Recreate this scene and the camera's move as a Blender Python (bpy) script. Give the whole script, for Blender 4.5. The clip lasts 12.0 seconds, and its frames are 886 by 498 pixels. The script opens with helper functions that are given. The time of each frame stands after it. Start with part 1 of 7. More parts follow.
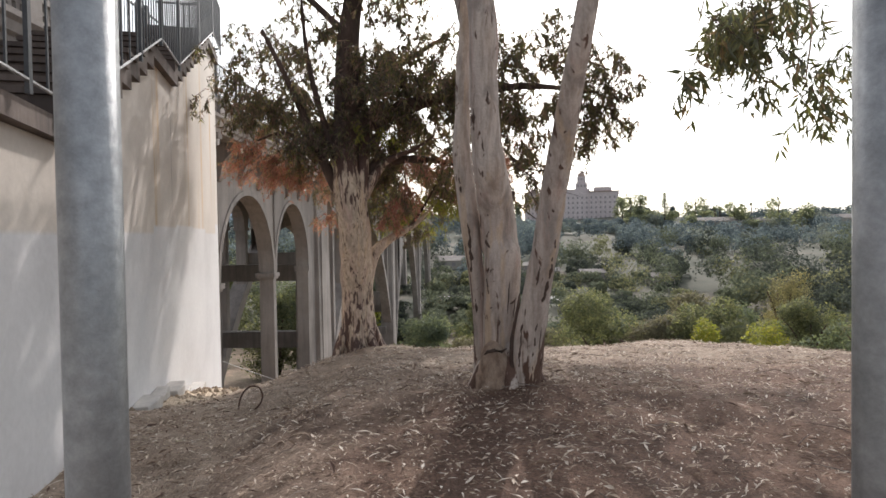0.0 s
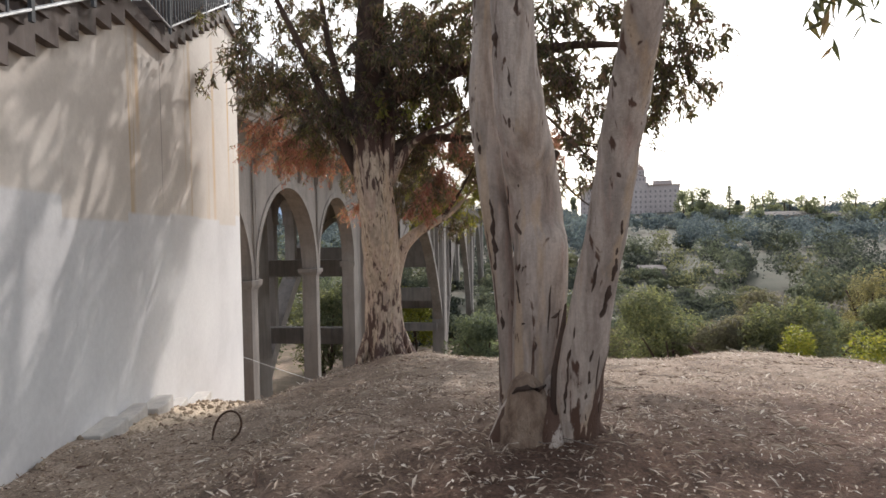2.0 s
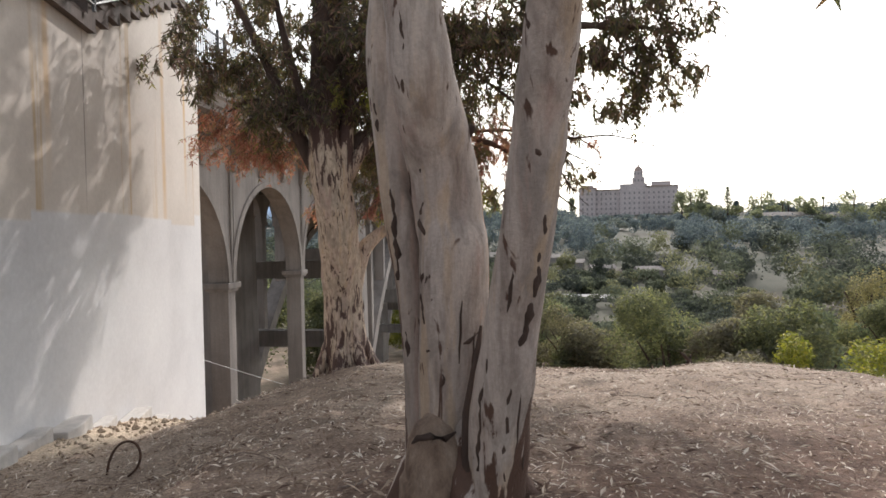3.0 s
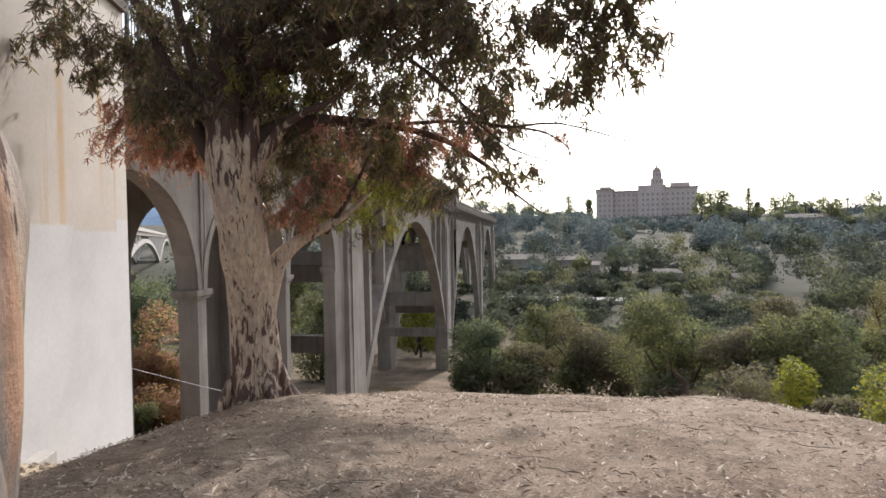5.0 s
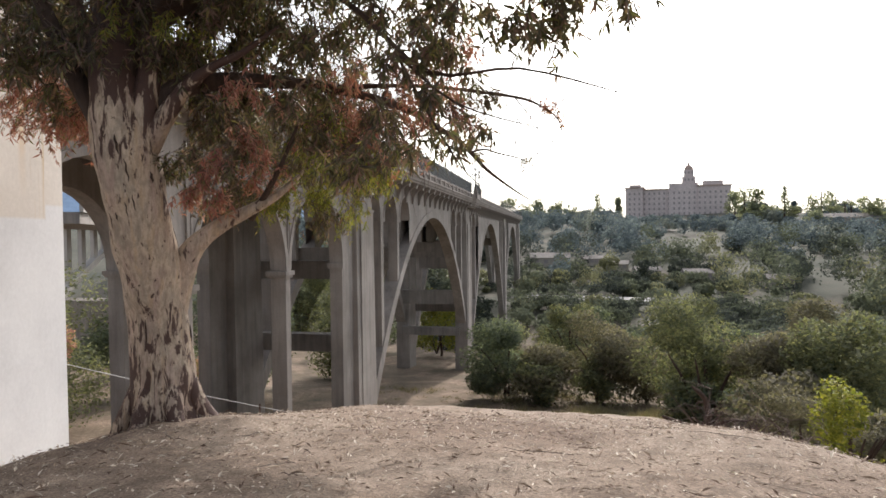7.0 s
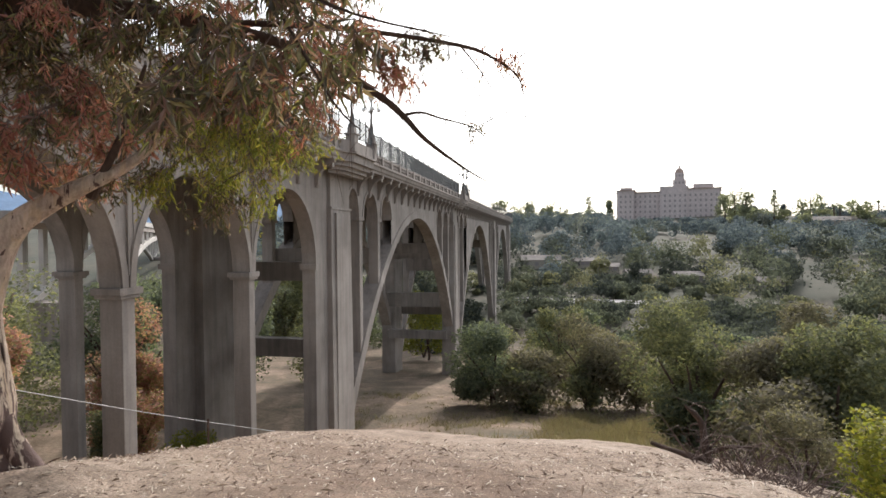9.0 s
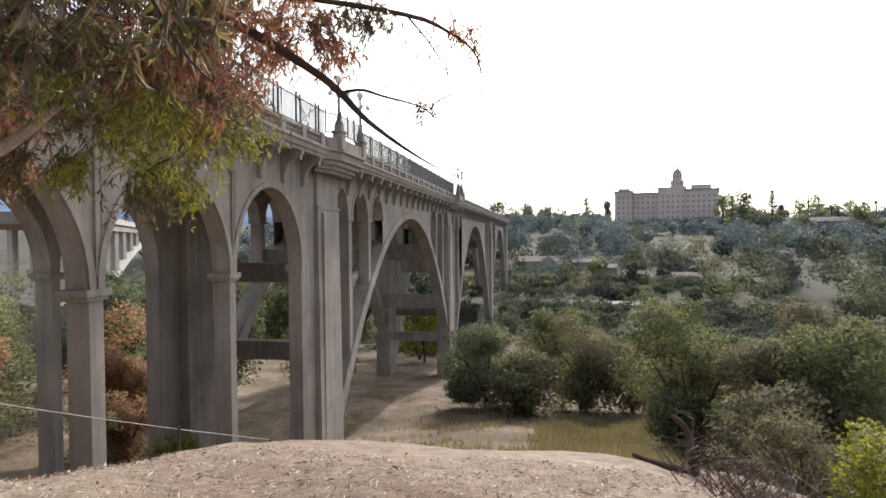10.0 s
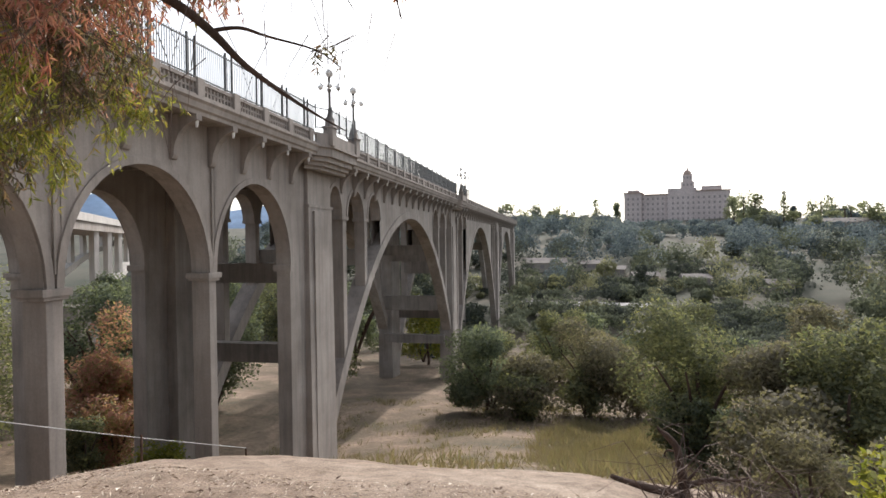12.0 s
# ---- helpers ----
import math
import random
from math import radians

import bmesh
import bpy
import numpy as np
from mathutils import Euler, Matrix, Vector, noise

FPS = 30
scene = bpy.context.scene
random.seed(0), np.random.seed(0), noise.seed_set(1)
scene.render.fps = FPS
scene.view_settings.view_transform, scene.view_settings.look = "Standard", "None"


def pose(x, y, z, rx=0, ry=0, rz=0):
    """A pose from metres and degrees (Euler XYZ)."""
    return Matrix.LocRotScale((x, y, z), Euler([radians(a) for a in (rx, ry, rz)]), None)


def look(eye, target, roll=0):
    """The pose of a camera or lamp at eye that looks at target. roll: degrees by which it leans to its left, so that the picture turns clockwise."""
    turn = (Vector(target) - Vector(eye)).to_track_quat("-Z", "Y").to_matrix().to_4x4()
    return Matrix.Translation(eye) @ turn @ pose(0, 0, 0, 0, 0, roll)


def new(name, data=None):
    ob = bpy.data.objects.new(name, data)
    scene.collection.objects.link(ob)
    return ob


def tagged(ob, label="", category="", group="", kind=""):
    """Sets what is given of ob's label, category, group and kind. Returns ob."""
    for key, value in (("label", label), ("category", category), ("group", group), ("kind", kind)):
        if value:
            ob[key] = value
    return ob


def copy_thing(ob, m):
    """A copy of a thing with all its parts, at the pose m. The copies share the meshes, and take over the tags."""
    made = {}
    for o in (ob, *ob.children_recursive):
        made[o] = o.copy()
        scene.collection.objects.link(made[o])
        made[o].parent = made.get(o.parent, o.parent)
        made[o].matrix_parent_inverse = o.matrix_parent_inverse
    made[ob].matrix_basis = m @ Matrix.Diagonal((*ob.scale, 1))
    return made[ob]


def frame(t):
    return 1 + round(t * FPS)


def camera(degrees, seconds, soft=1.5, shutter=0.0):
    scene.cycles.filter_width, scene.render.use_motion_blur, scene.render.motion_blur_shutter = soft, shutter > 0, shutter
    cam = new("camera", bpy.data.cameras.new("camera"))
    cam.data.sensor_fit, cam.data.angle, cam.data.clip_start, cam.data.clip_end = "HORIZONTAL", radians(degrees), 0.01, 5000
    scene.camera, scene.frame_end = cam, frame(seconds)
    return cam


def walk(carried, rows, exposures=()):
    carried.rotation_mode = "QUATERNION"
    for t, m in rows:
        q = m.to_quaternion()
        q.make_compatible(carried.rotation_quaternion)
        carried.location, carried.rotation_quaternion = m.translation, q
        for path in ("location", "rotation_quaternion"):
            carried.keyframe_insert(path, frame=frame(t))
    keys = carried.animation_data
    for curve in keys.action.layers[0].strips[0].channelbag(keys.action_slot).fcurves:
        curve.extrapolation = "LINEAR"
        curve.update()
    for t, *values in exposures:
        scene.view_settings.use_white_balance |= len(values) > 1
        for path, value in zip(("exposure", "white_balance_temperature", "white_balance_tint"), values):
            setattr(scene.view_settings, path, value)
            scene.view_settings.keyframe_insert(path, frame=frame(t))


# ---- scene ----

# ---- camera and walk ----
cam = camera(74.3, 12.0, soft=1.6)
PATH = [
    (0, (-1.815, 3.811, 1.637), (-1.864, 5.810, 1.592), -0.86),
    (0.5, (-1.801, 4.110, 1.592), (-1.932, 6.105, 1.543), -0.95),
    (1, (-1.758, 4.471, 1.558), (-1.940, 6.462, 1.504), -1.00),
    (1.5, (-1.695, 4.901, 1.554), (-1.909, 6.889, 1.499), -1.04),
    (2, (-1.605, 5.344, 1.553), (-1.838, 7.330, 1.496), -0.96),
    (2.5, (-1.414, 5.779, 1.538), (-1.645, 7.765, 1.481), -0.96),
    (3, (-1.197, 6.149, 1.538), (-1.426, 8.135, 1.484), -0.96),
    (3.5, (-0.918, 6.541, 1.572), (-1.149, 8.527, 1.518), -0.96),
    (3.7, (-0.805, 6.679, 1.553), (-1.039, 8.664, 1.505), -0.86),
    (5.3, (-0.107, 7.839, 1.616), (-0.419, 9.814, 1.569), -0.86),
    (5.5, (-0.026, 7.972, 1.609), (-0.357, 9.944, 1.563), -0.78),
    (6, (0.121, 8.355, 1.561), (-0.239, 10.321, 1.511), -0.61),
    (6.5, (0.266, 8.796, 1.495), (-0.108, 10.760, 1.442), -0.63),
    (7, (0.365, 9.221, 1.487), (-0.014, 11.184, 1.433), -0.53),
    (7.2, (0.406, 9.376, 1.469), (0.023, 11.338, 1.418), -0.64),
    (8.8, (0.606, 10.799, 1.367), (0.254, 12.767, 1.319), -0.40),
    (9, (0.692, 10.940, 1.337), (0.340, 12.908, 1.291), -0.40),
    (9.5, (0.899, 11.296, 1.294), (0.550, 13.265, 1.253), -0.70),
    (10, (1.039, 11.644, 1.261), (0.692, 13.613, 1.220), -0.50),
    (10.5, (1.182, 11.959, 1.215), (0.834, 13.928, 1.176), -0.50),
    (11, (1.297, 12.249, 1.184), (0.938, 14.216, 1.147), -0.51),
    (11.5, (1.395, 12.528, 1.135), (1.022, 14.493, 1.099), -0.43),
    (12, (1.582, 12.820, 1.079), (1.204, 14.784, 1.046), -0.63),
]
walk(cam, [(t, look(eye, target, roll)) for t, eye, target, roll in PATH], [(0.0, -0.54), (2.5, -0.56), (5.5, -0.62), (9.0, -0.58), (12.0, -0.57)])

# ---- world and sun ----
SUN_AZ, SUN_EL = radians(8), radians(38)
sun_dir = Vector((math.sin(SUN_AZ) * math.cos(SUN_EL), math.cos(SUN_AZ) * math.cos(SUN_EL), math.sin(SUN_EL)))
world = bpy.data.worlds.new("sky")
world.use_nodes = True
scene.world = world
wn = world.node_tree
sky = wn.nodes.new("ShaderNodeTexSky")
sky.sky_type, sky.sun_disc = "NISHITA", False
sky.sun_elevation, sky.sun_rotation = SUN_EL, SUN_AZ
sky.air_density, sky.dust_density, sky.ozone_density = 1.0, 3.0, 1.0
haze = wn.nodes.new("ShaderNodeHueSaturation")
haze.inputs["Saturation"].default_value, haze.inputs["Value"].default_value = 0.38, 2.5
wn.links.new(sky.outputs[0], haze.inputs["Color"])
wn.links.new(haze.outputs[0], wn.nodes["Background"].inputs[0])
wn.nodes["Background"].inputs[1].default_value = 0.15
sun = new("sun", bpy.data.lights.new("sun", "SUN"))
sun.data.energy, sun.data.angle, sun.data.color = 4.7, radians(0.5), (1.0, 0.925, 0.89)
sun.matrix_world = look(sun_dir * 50, (0, 0, 0))


# ---- materials ----
def material(name, rough=0.8, metal=0.0):
    m = bpy.data.materials.new(name)
    m.use_nodes = True
    nt = m.node_tree
    b = nt.nodes["Principled BSDF"]
    b.inputs["Roughness"].default_value, b.inputs["Metallic"].default_value = rough, metal
    return m, nt, b


def node(nt, kind, **values):
    n = nt.nodes.new("ShaderNode" + kind)
    for key, value in values.items():
        n.inputs[key].default_value = value
    return n


def coords(nt, scale=(1, 1, 1), space="Object"):
    c = nt.nodes.new("ShaderNodeTexCoord")
    mp = nt.nodes.new("ShaderNodeMapping")
    mp.inputs["Scale"].default_value = scale
    nt.links.new(c.outputs[space], mp.inputs["Vector"])
    return mp.outputs[0]


def ramp(nt, source, stops):
    r = nt.nodes.new("ShaderNodeValToRGB")
    e = r.color_ramp.elements
    while len(e) < len(stops):
        e.new(0.5)
    for el, (p, c) in zip(e, stops):
        el.position, el.color = p, (*c, 1)
    nt.links.new(source, r.inputs[0])
    return r.outputs[0]


def noise_tex(nt, vec, scale, detail=5.0, rough=0.6, dist=0.0):
    n = node(nt, "TexNoise", Scale=scale, Detail=detail, Roughness=rough, Distortion=dist)
    nt.links.new(vec, n.inputs["Vector"])
    return n.outputs[0]


def mix(nt, fac, a, b, mode="MIX"):
    n = nt.nodes.new("ShaderNodeMix")
    n.data_type, n.blend_type = "RGBA", mode
    for k, v in ((0, fac), (6, a), (7, b)):
        if isinstance(v, (int, float)):
            n.inputs[k].default_value = v
        elif isinstance(v, tuple):
            n.inputs[k].default_value = (*v, 1)
        else:
            nt.links.new(v, n.inputs[k])
    return n.outputs[2]


def bump(nt, b, height, strength=0.4, distance=0.02):
    n = node(nt, "Bump", Strength=strength, Distance=distance)
    nt.links.new(height, n.inputs["Height"])
    nt.links.new(n.outputs[0], b.inputs["Normal"])


def per_piece(nt, island=True):
    if island:
        return nt.nodes.new("ShaderNodeNewGeometry").outputs["Random Per Island"]
    return nt.nodes.new("ShaderNodeObjectInfo").outputs["Random"]


def two_scale(name, dark, mid, light, big=0.6, small=9.0, rough=0.85, relief=0.4, depth=0.02, stretch=(1, 1, 1)):
    m, nt, b = material(name, rough)
    v = coords(nt, stretch)
    n1, n2 = noise_tex(nt, v, big, 6), noise_tex(nt, v, small, 8, 0.7)
    base = ramp(nt, n1, [(0.3, dark), (0.5, mid), (0.72, light)])
    fine = ramp(nt, n2, [(0.3, (0.72, 0.72, 0.72)), (0.7, (1.18, 1.18, 1.18))])
    nt.links.new(mix(nt, 1.0, base, fine, "MULTIPLY"), b.inputs["Base Color"])
    bump(nt, b, n2, relief, depth)
    return m


def concrete(name, dark, mid, light, streak=0.5):
    m, nt, b = material(name, 0.88)
    v = coords(nt)
    vs = coords(nt, (1.6, 1.6, 0.12))
    n1, n2, n3 = noise_tex(nt, v, 0.35, 6), noise_tex(nt, v, 14, 8, 0.75), noise_tex(nt, vs, 1.5, 5, 0.7)
    base = ramp(nt, n1, [(0.3, dark), (0.5, mid), (0.7, light)])
    st = ramp(nt, n3, [(0.36, (1 - streak, 1 - streak, 1 - streak)), (0.56, (1.05, 1.04, 1.02))])
    fine = ramp(nt, n2, [(0.25, (0.82, 0.82, 0.82)), (0.75, (1.1, 1.1, 1.1))])
    c = mix(nt, 1.0, mix(nt, 1.0, base, st, "MULTIPLY"), fine, "MULTIPLY")
    nt.links.new(c, b.inputs["Base Color"])
    # board marks left by the formwork
    wv = node(nt, "TexWave", Scale=1.1, Distortion=0.4, Detail=2.0)
    wv.bands_direction = "Z"
    nt.links.new(v, wv.inputs["Vector"])
    bump(nt, b, mix(nt, 0.12, n2, wv.outputs["Color"]), 0.35, 0.02)
    return m


CONCRETE = concrete("weathered_concrete", (0.222, 0.196, 0.178), (0.292, 0.261, 0.24), (0.365, 0.333, 0.309), 0.2)
PALE_CONCRETE = concrete("pale_concrete", (0.40, 0.38, 0.36), (0.47, 0.45, 0.43), (0.54, 0.52, 0.49), 0.15)
# stained concrete with shade in its tone, chiefly for deck underside and struts
CONCRETE_DARK = concrete("stained_shade_concrete", (0.174, 0.155, 0.14), (0.243, 0.218, 0.199), (0.312, 0.282, 0.258), 0.25)
STEP_MAT = concrete("dirty_step_concrete", (0.08, 0.06, 0.052), (0.125, 0.098, 0.085), (0.19, 0.155, 0.138), 0.5)


def wall_paint():
    """Beige concrete, repainted grey-white over its lower part, with rust streaks."""
    m, nt, b = material("painted_concrete", 0.8)
    v = coords(nt)
    vs = coords(nt, (2.2, 2.2, 0.10))
    n1, n2, n3 = noise_tex(nt, v, 0.5, 6), noise_tex(nt, v, 16, 8, 0.75), noise_tex(nt, vs, 1.1, 4, 0.6)
    sep = nt.nodes.new("ShaderNodeSeparateXYZ")
    nt.links.new(v, sep.inputs[0])
    edge = node(nt, "Math")
    edge.operation = "ADD"
    nt.links.new(sep.outputs[2], edge.inputs[0])
    wob = node(nt, "TexBrick", Scale=1.0)
    wob.inputs["Brick Width"].default_value, wob.inputs["Row Height"].default_value = 1.4, 40.0
    wob.inputs["Color1"].default_value, wob.inputs["Color2"].default_value = (0, 0, 0, 1), (0.35, 0.35, 0.35, 1)
    wob.inputs["Mortar Size"].default_value = 0.0
    rot = nt.nodes.new("ShaderNodeVectorRotate")
    rot.rotation_type = "Z_AXIS"
    rot.inputs["Angle"].default_value = radians(90)
    nt.links.new(v, rot.inputs[0])
    nt.links.new(rot.outputs[0], wob.inputs["Vector"])
    nt.links.new(wob.outputs["Color"], edge.inputs[1])
    low = nt.nodes.new("ShaderNodeMapRange")
    low.inputs["From Min"].default_value, low.inputs["From Max"].default_value = 2.06, 2.02
    nt.links.new(edge.outputs[0], low.inputs["Value"])
    beige = ramp(nt, n1, [(0.3, (0.48, 0.43, 0.375)), (0.5, (0.56, 0.51, 0.455)), (0.7, (0.63, 0.585, 0.53))])
    rust = ramp(nt, n3, [(0.60, (1, 1, 1)), (0.66, (0.86, 0.72, 0.52)), (0.72, (0.72, 0.52, 0.30))])
    upper = mix(nt, 1.0, beige, rust, "MULTIPLY")

    def band(axis, centre, half):
        a = node(nt, "Math")
        a.operation = "SUBTRACT"
        nt.links.new(sep.outputs[axis], a.inputs[0])
        a.inputs[1].default_value = centre
        o = node(nt, "Math")
        o.operation = "ABSOLUTE"
        nt.links.new(a.outputs[0], o.inputs[0])
        r = nt.nodes.new("ShaderNodeMapRange")
        r.inputs["From Min"].default_value, r.inputs["From Max"].default_value = half, half * 0.3
        nt.links.new(o.outputs[0], r.inputs["Value"])
        return r.outputs[0]

    def both(a, b_):
        m_ = node(nt, "Math")
        m_.operation = "MULTIPLY"
        nt.links.new(a, m_.inputs[0])
        nt.links.new(b_, m_.inputs[1])
        return m_.outputs[0]

    # rust that has run down from two drains, and a joint in the concrete
    broken = nt.nodes.new("ShaderNodeMapRange")
    broken.inputs["From Min"].default_value, broken.inputs["From Max"].default_value = 0.3, 0.6
    nt.links.new(n1, broken.inputs["Value"])
    for y0, half, z0, zh in ((15.1, 0.13, 3.2, 2.3), (11.55, 0.09, 3.3, 1.3), (16.3, 0.10, 3.6, 1.6)):
        upper = mix(nt, both(both(band(1, y0, half), band(2, z0, zh)), broken.outputs[0]), upper, (0.50, 0.32, 0.14))
    upper = mix(nt, both(band(1, 12.35, 0.016), band(2, 3.0, 1.3)), upper, (0.22, 0.19, 0.16))
    grey = ramp(nt, n1, [(0.3, (0.50, 0.495, 0.498)), (0.5, (0.585, 0.58, 0.582)), (0.7, (0.64, 0.637, 0.633))])
    fine = ramp(nt, n2, [(0.25, (0.9, 0.9, 0.9)), (0.75, (1.05, 1.05, 1.05))])
    nt.links.new(mix(nt, 1.0, mix(nt, low.outputs[0], upper, grey), fine, "MULTIPLY"), b.inputs["Base Color"])
    bump(nt, b, n2, 0.25, 0.015)
    return m


WALL_PAINT = wall_paint()


def bark_mat(name, tones, peel, peel_at, scale=1.0, fresh=None, foot=(0.2, 0.8), long=0.22, soft=0.025, top=None):
    """Smooth gum bark with long patches of old bark that have not yet come off."""
    m, nt, b = material(name, 0.75)
    v, vs = coords(nt), coords(nt, (1, 1, long))
    n1, n2, n3 = noise_tex(nt, vs, 2.2 * scale, 5), noise_tex(nt, vs, 7.0 * scale, 6, 0.62, 0.6), noise_tex(nt, v, 60, 6, 0.7)
    base = ramp(nt, n1, [(0.32, tones[0]), (0.48, tones[1]), (0.58, tones[2]), (0.70, tones[3])])
    # the old bark holds longest round the foot of the tree
    sep = nt.nodes.new("ShaderNodeSeparateXYZ")
    nt.links.new(v, sep.inputs[0])
    hold = nt.nodes.new("ShaderNodeMapRange")
    hold.inputs["From Min"].default_value, hold.inputs["From Max"].default_value = foot
    hold.inputs["To Min"].default_value, hold.inputs["To Max"].default_value = 0.17, 0.0
    nt.links.new(sep.outputs[2], hold.inputs["Value"])
    add = node(nt, "Math")
    add.operation = "ADD"
    nt.links.new(n2, add.inputs[0])
    nt.links.new(hold.outputs[0], add.inputs[1])
    if top:
        high = nt.nodes.new("ShaderNodeMapRange")
        high.inputs["From Min"].default_value, high.inputs["From Max"].default_value = top
        high.inputs["To Max"].default_value = 0.32
        nt.links.new(sep.outputs[2], high.inputs["Value"])
        more = node(nt, "Math")
        more.operation = "ADD"
        nt.links.new(add.outputs[0], more.inputs[0])
        nt.links.new(high.outputs[0], more.inputs[1])
        add = more
    mask = ramp(nt, add.outputs[0], [(peel_at, (0, 0, 0)), (peel_at + soft, (1, 1, 1))])
    if fresh:
        n4 = noise_tex(nt, vs, 3.1 * scale, 4, 0.5, 0.4)
        base = mix(nt, ramp(nt, n4, [(0.60, (0, 0, 0)), (0.66, (1, 1, 1))]), base, fresh)
        n5 = noise_tex(nt, vs, 16 * scale, 6, 0.65)
        base = mix(nt, 1.0, base, ramp(nt, n5, [(0.30, (0.60, 0.56, 0.54)), (0.56, (1.14, 1.14, 1.14))]), "MULTIPLY")
        # grey bruises and small dark scars
        n6 = noise_tex(nt, coords(nt, (1, 1, 0.5)), 5.5 * scale, 5, 0.6, 0.8)
        base = mix(nt, ramp(nt, n6, [(0.50, (0, 0, 0)), (0.66, (0.8, 0.8, 0.8))]), base, tuple(0.62 * q for q in tones[1]))
        # ochre and pink streaks where the bark has lately come off
        n9 = noise_tex(nt, coords(nt, (1, 1, 0.10)), 6.5 * scale, 5, 0.6, 0.3)
        base = mix(nt, ramp(nt, n9, [(0.55, (0, 0, 0)), (0.64, (0.45, 0.45, 0.45))]), base, (0.58, 0.41, 0.25))
        base = mix(nt, ramp(nt, n9, [(0.32, (0.45, 0.45, 0.45)), (0.42, (0, 0, 0))]), base, (0.46, 0.30, 0.25))
        n7 = noise_tex(nt, coords(nt, (1, 1, 0.4)), 13 * scale, 3, 0.5, 0.5)
        base = mix(nt, ramp(nt, n7, [(0.655, (0, 0, 0)), (0.69, (1, 1, 1))]), base, peel)
    c = mix(nt, mask, base, peel)
    fine = ramp(nt, n3, [(0.25, (0.82, 0.82, 0.82)), (0.75, (1.12, 1.12, 1.12))])
    nt.links.new(mix(nt, 1.0, c, fine, "MULTIPLY"), b.inputs["Base Color"])
    bump(nt, b, mix(nt, 0.35, n2, n3), 0.7, 0.03)
    return m


BARK_PALE = bark_mat("pale_gum_bark", [(0.285, 0.225, 0.186), (0.435, 0.368, 0.321), (0.49, 0.42, 0.364), (0.364, 0.273, 0.21)], (0.110, 0.060, 0.041), 0.625, 1.1, (0.552, 0.331, 0.221), (0.4, 1.1), 0.16)
BARK_CREAM = bark_mat("cream_gum_bark", [(0.37, 0.28, 0.225), (0.54, 0.44, 0.335), (0.44, 0.33, 0.27), (0.57, 0.475, 0.37)], (0.09, 0.05, 0.04), 0.60, 1.8, (0.52, 0.40, 0.31), (-0.5, 1.2), 0.26, 0.05, (2.1, 3.5))
BARK_ROUGH = two_scale("rough_dark_bark", (0.05, 0.033, 0.025), (0.085, 0.055, 0.042), (0.14, 0.09, 0.07), 3, 30, 0.95, 1.0, 0.03, (1, 1, 0.25))
BARK_BASE = two_scale("rough_trunk_foot_bark", (0.16, 0.10, 0.07), (0.36, 0.26, 0.19), (0.48, 0.37, 0.285), 9, 45, 0.95, 1.0, 0.03, (1, 1, 0.5))
TWIG = two_scale("twig_bark", (0.08, 0.055, 0.045), (0.13, 0.09, 0.075), (0.19, 0.14, 0.11), 4, 40, 0.9, 0.3)


def leaf_mat(name, stops, glow=0.35, rough=0.45, island=True, gloss=0.5):
    m, nt, b = material(name, rough)
    c = ramp(nt, per_piece(nt, island), stops)
    nt.links.new(c, b.inputs["Base Color"])
    b.inputs["Specular IOR Level"].default_value = gloss
    tr = nt.nodes.new("ShaderNodeBsdfTranslucent")
    nt.links.new(mix(nt, 1.0, c, (1.5, 1.5, 0.9), "MULTIPLY"), tr.inputs["Color"])
    ms = nt.nodes.new("ShaderNodeMixShader")
    ms.inputs[0].default_value = glow
    nt.links.new(b.outputs[0], ms.inputs[1])
    nt.links.new(tr.outputs[0], ms.inputs[2])
    nt.links.new(ms.outputs[0], nt.nodes["Material Output"].inputs[0])
    return m


GUM_LEAF = leaf_mat("gum_leaf", [(0.0, (0.07, 0.06, 0.05)), (0.25, (0.10, 0.092, 0.065)), (0.45, (0.125, 0.13, 0.06)), (0.64, (0.16, 0.115, 0.105)), (0.86, (0.25, 0.15, 0.14)), (1.0, (0.25, 0.24, 0.09))], 0.48, 0.34)
GUM_LEAF_DARK = leaf_mat("dark_gum_leaf", [(0.0, (0.090, 0.093, 0.063)), (0.5, (0.135, 0.143, 0.083)), (0.8, (0.180, 0.173, 0.090)), (0.92, (0.270, 0.180, 0.128)), (1.0, (0.210, 0.225, 0.090))], 0.45, 0.36)
GUM_LEAF_YELLOW = leaf_mat("yellow_green_gum_leaf", [(0.0, (0.11, 0.13, 0.04)), (0.4, (0.20, 0.22, 0.05)), (0.7, (0.34, 0.33, 0.07)), (1.0, (0.27, 0.19, 0.09))], 0.5, 0.36)
GUM_LEAF_RED = leaf_mat("russet_gum_leaf", [(0.0, (0.31, 0.12, 0.105)), (0.4, (0.40, 0.178, 0.16)), (0.75, (0.44, 0.255, 0.225)), (0.9, (0.25, 0.20, 0.12)), (1.0, (0.20, 0.20, 0.10))], 0.45, 0.4)
BUSH_GREEN = leaf_mat("shrub_leaf", [(0.0, (0.107, 0.125, 0.082)), (0.5, (0.163, 0.172, 0.113)), (0.85, (0.218, 0.225, 0.129)), (1.0, (0.283, 0.277, 0.154))], 0.42, 0.75, gloss=0.12)
BUSH_DARK = leaf_mat("dark_shrub_leaf", [(0.0, (0.107, 0.131, 0.103)), (0.6, (0.155, 0.182, 0.132)), (1.0, (0.223, 0.252, 0.166))], 0.4, 0.75, gloss=0.12)
BUSH_OLIVE = leaf_mat("olive_shrub_leaf", [(0.0, (0.12, 0.113, 0.091)), (0.6, (0.175, 0.162, 0.122)), (1.0, (0.24, 0.218, 0.16))], 0.4, 0.75, gloss=0.12)
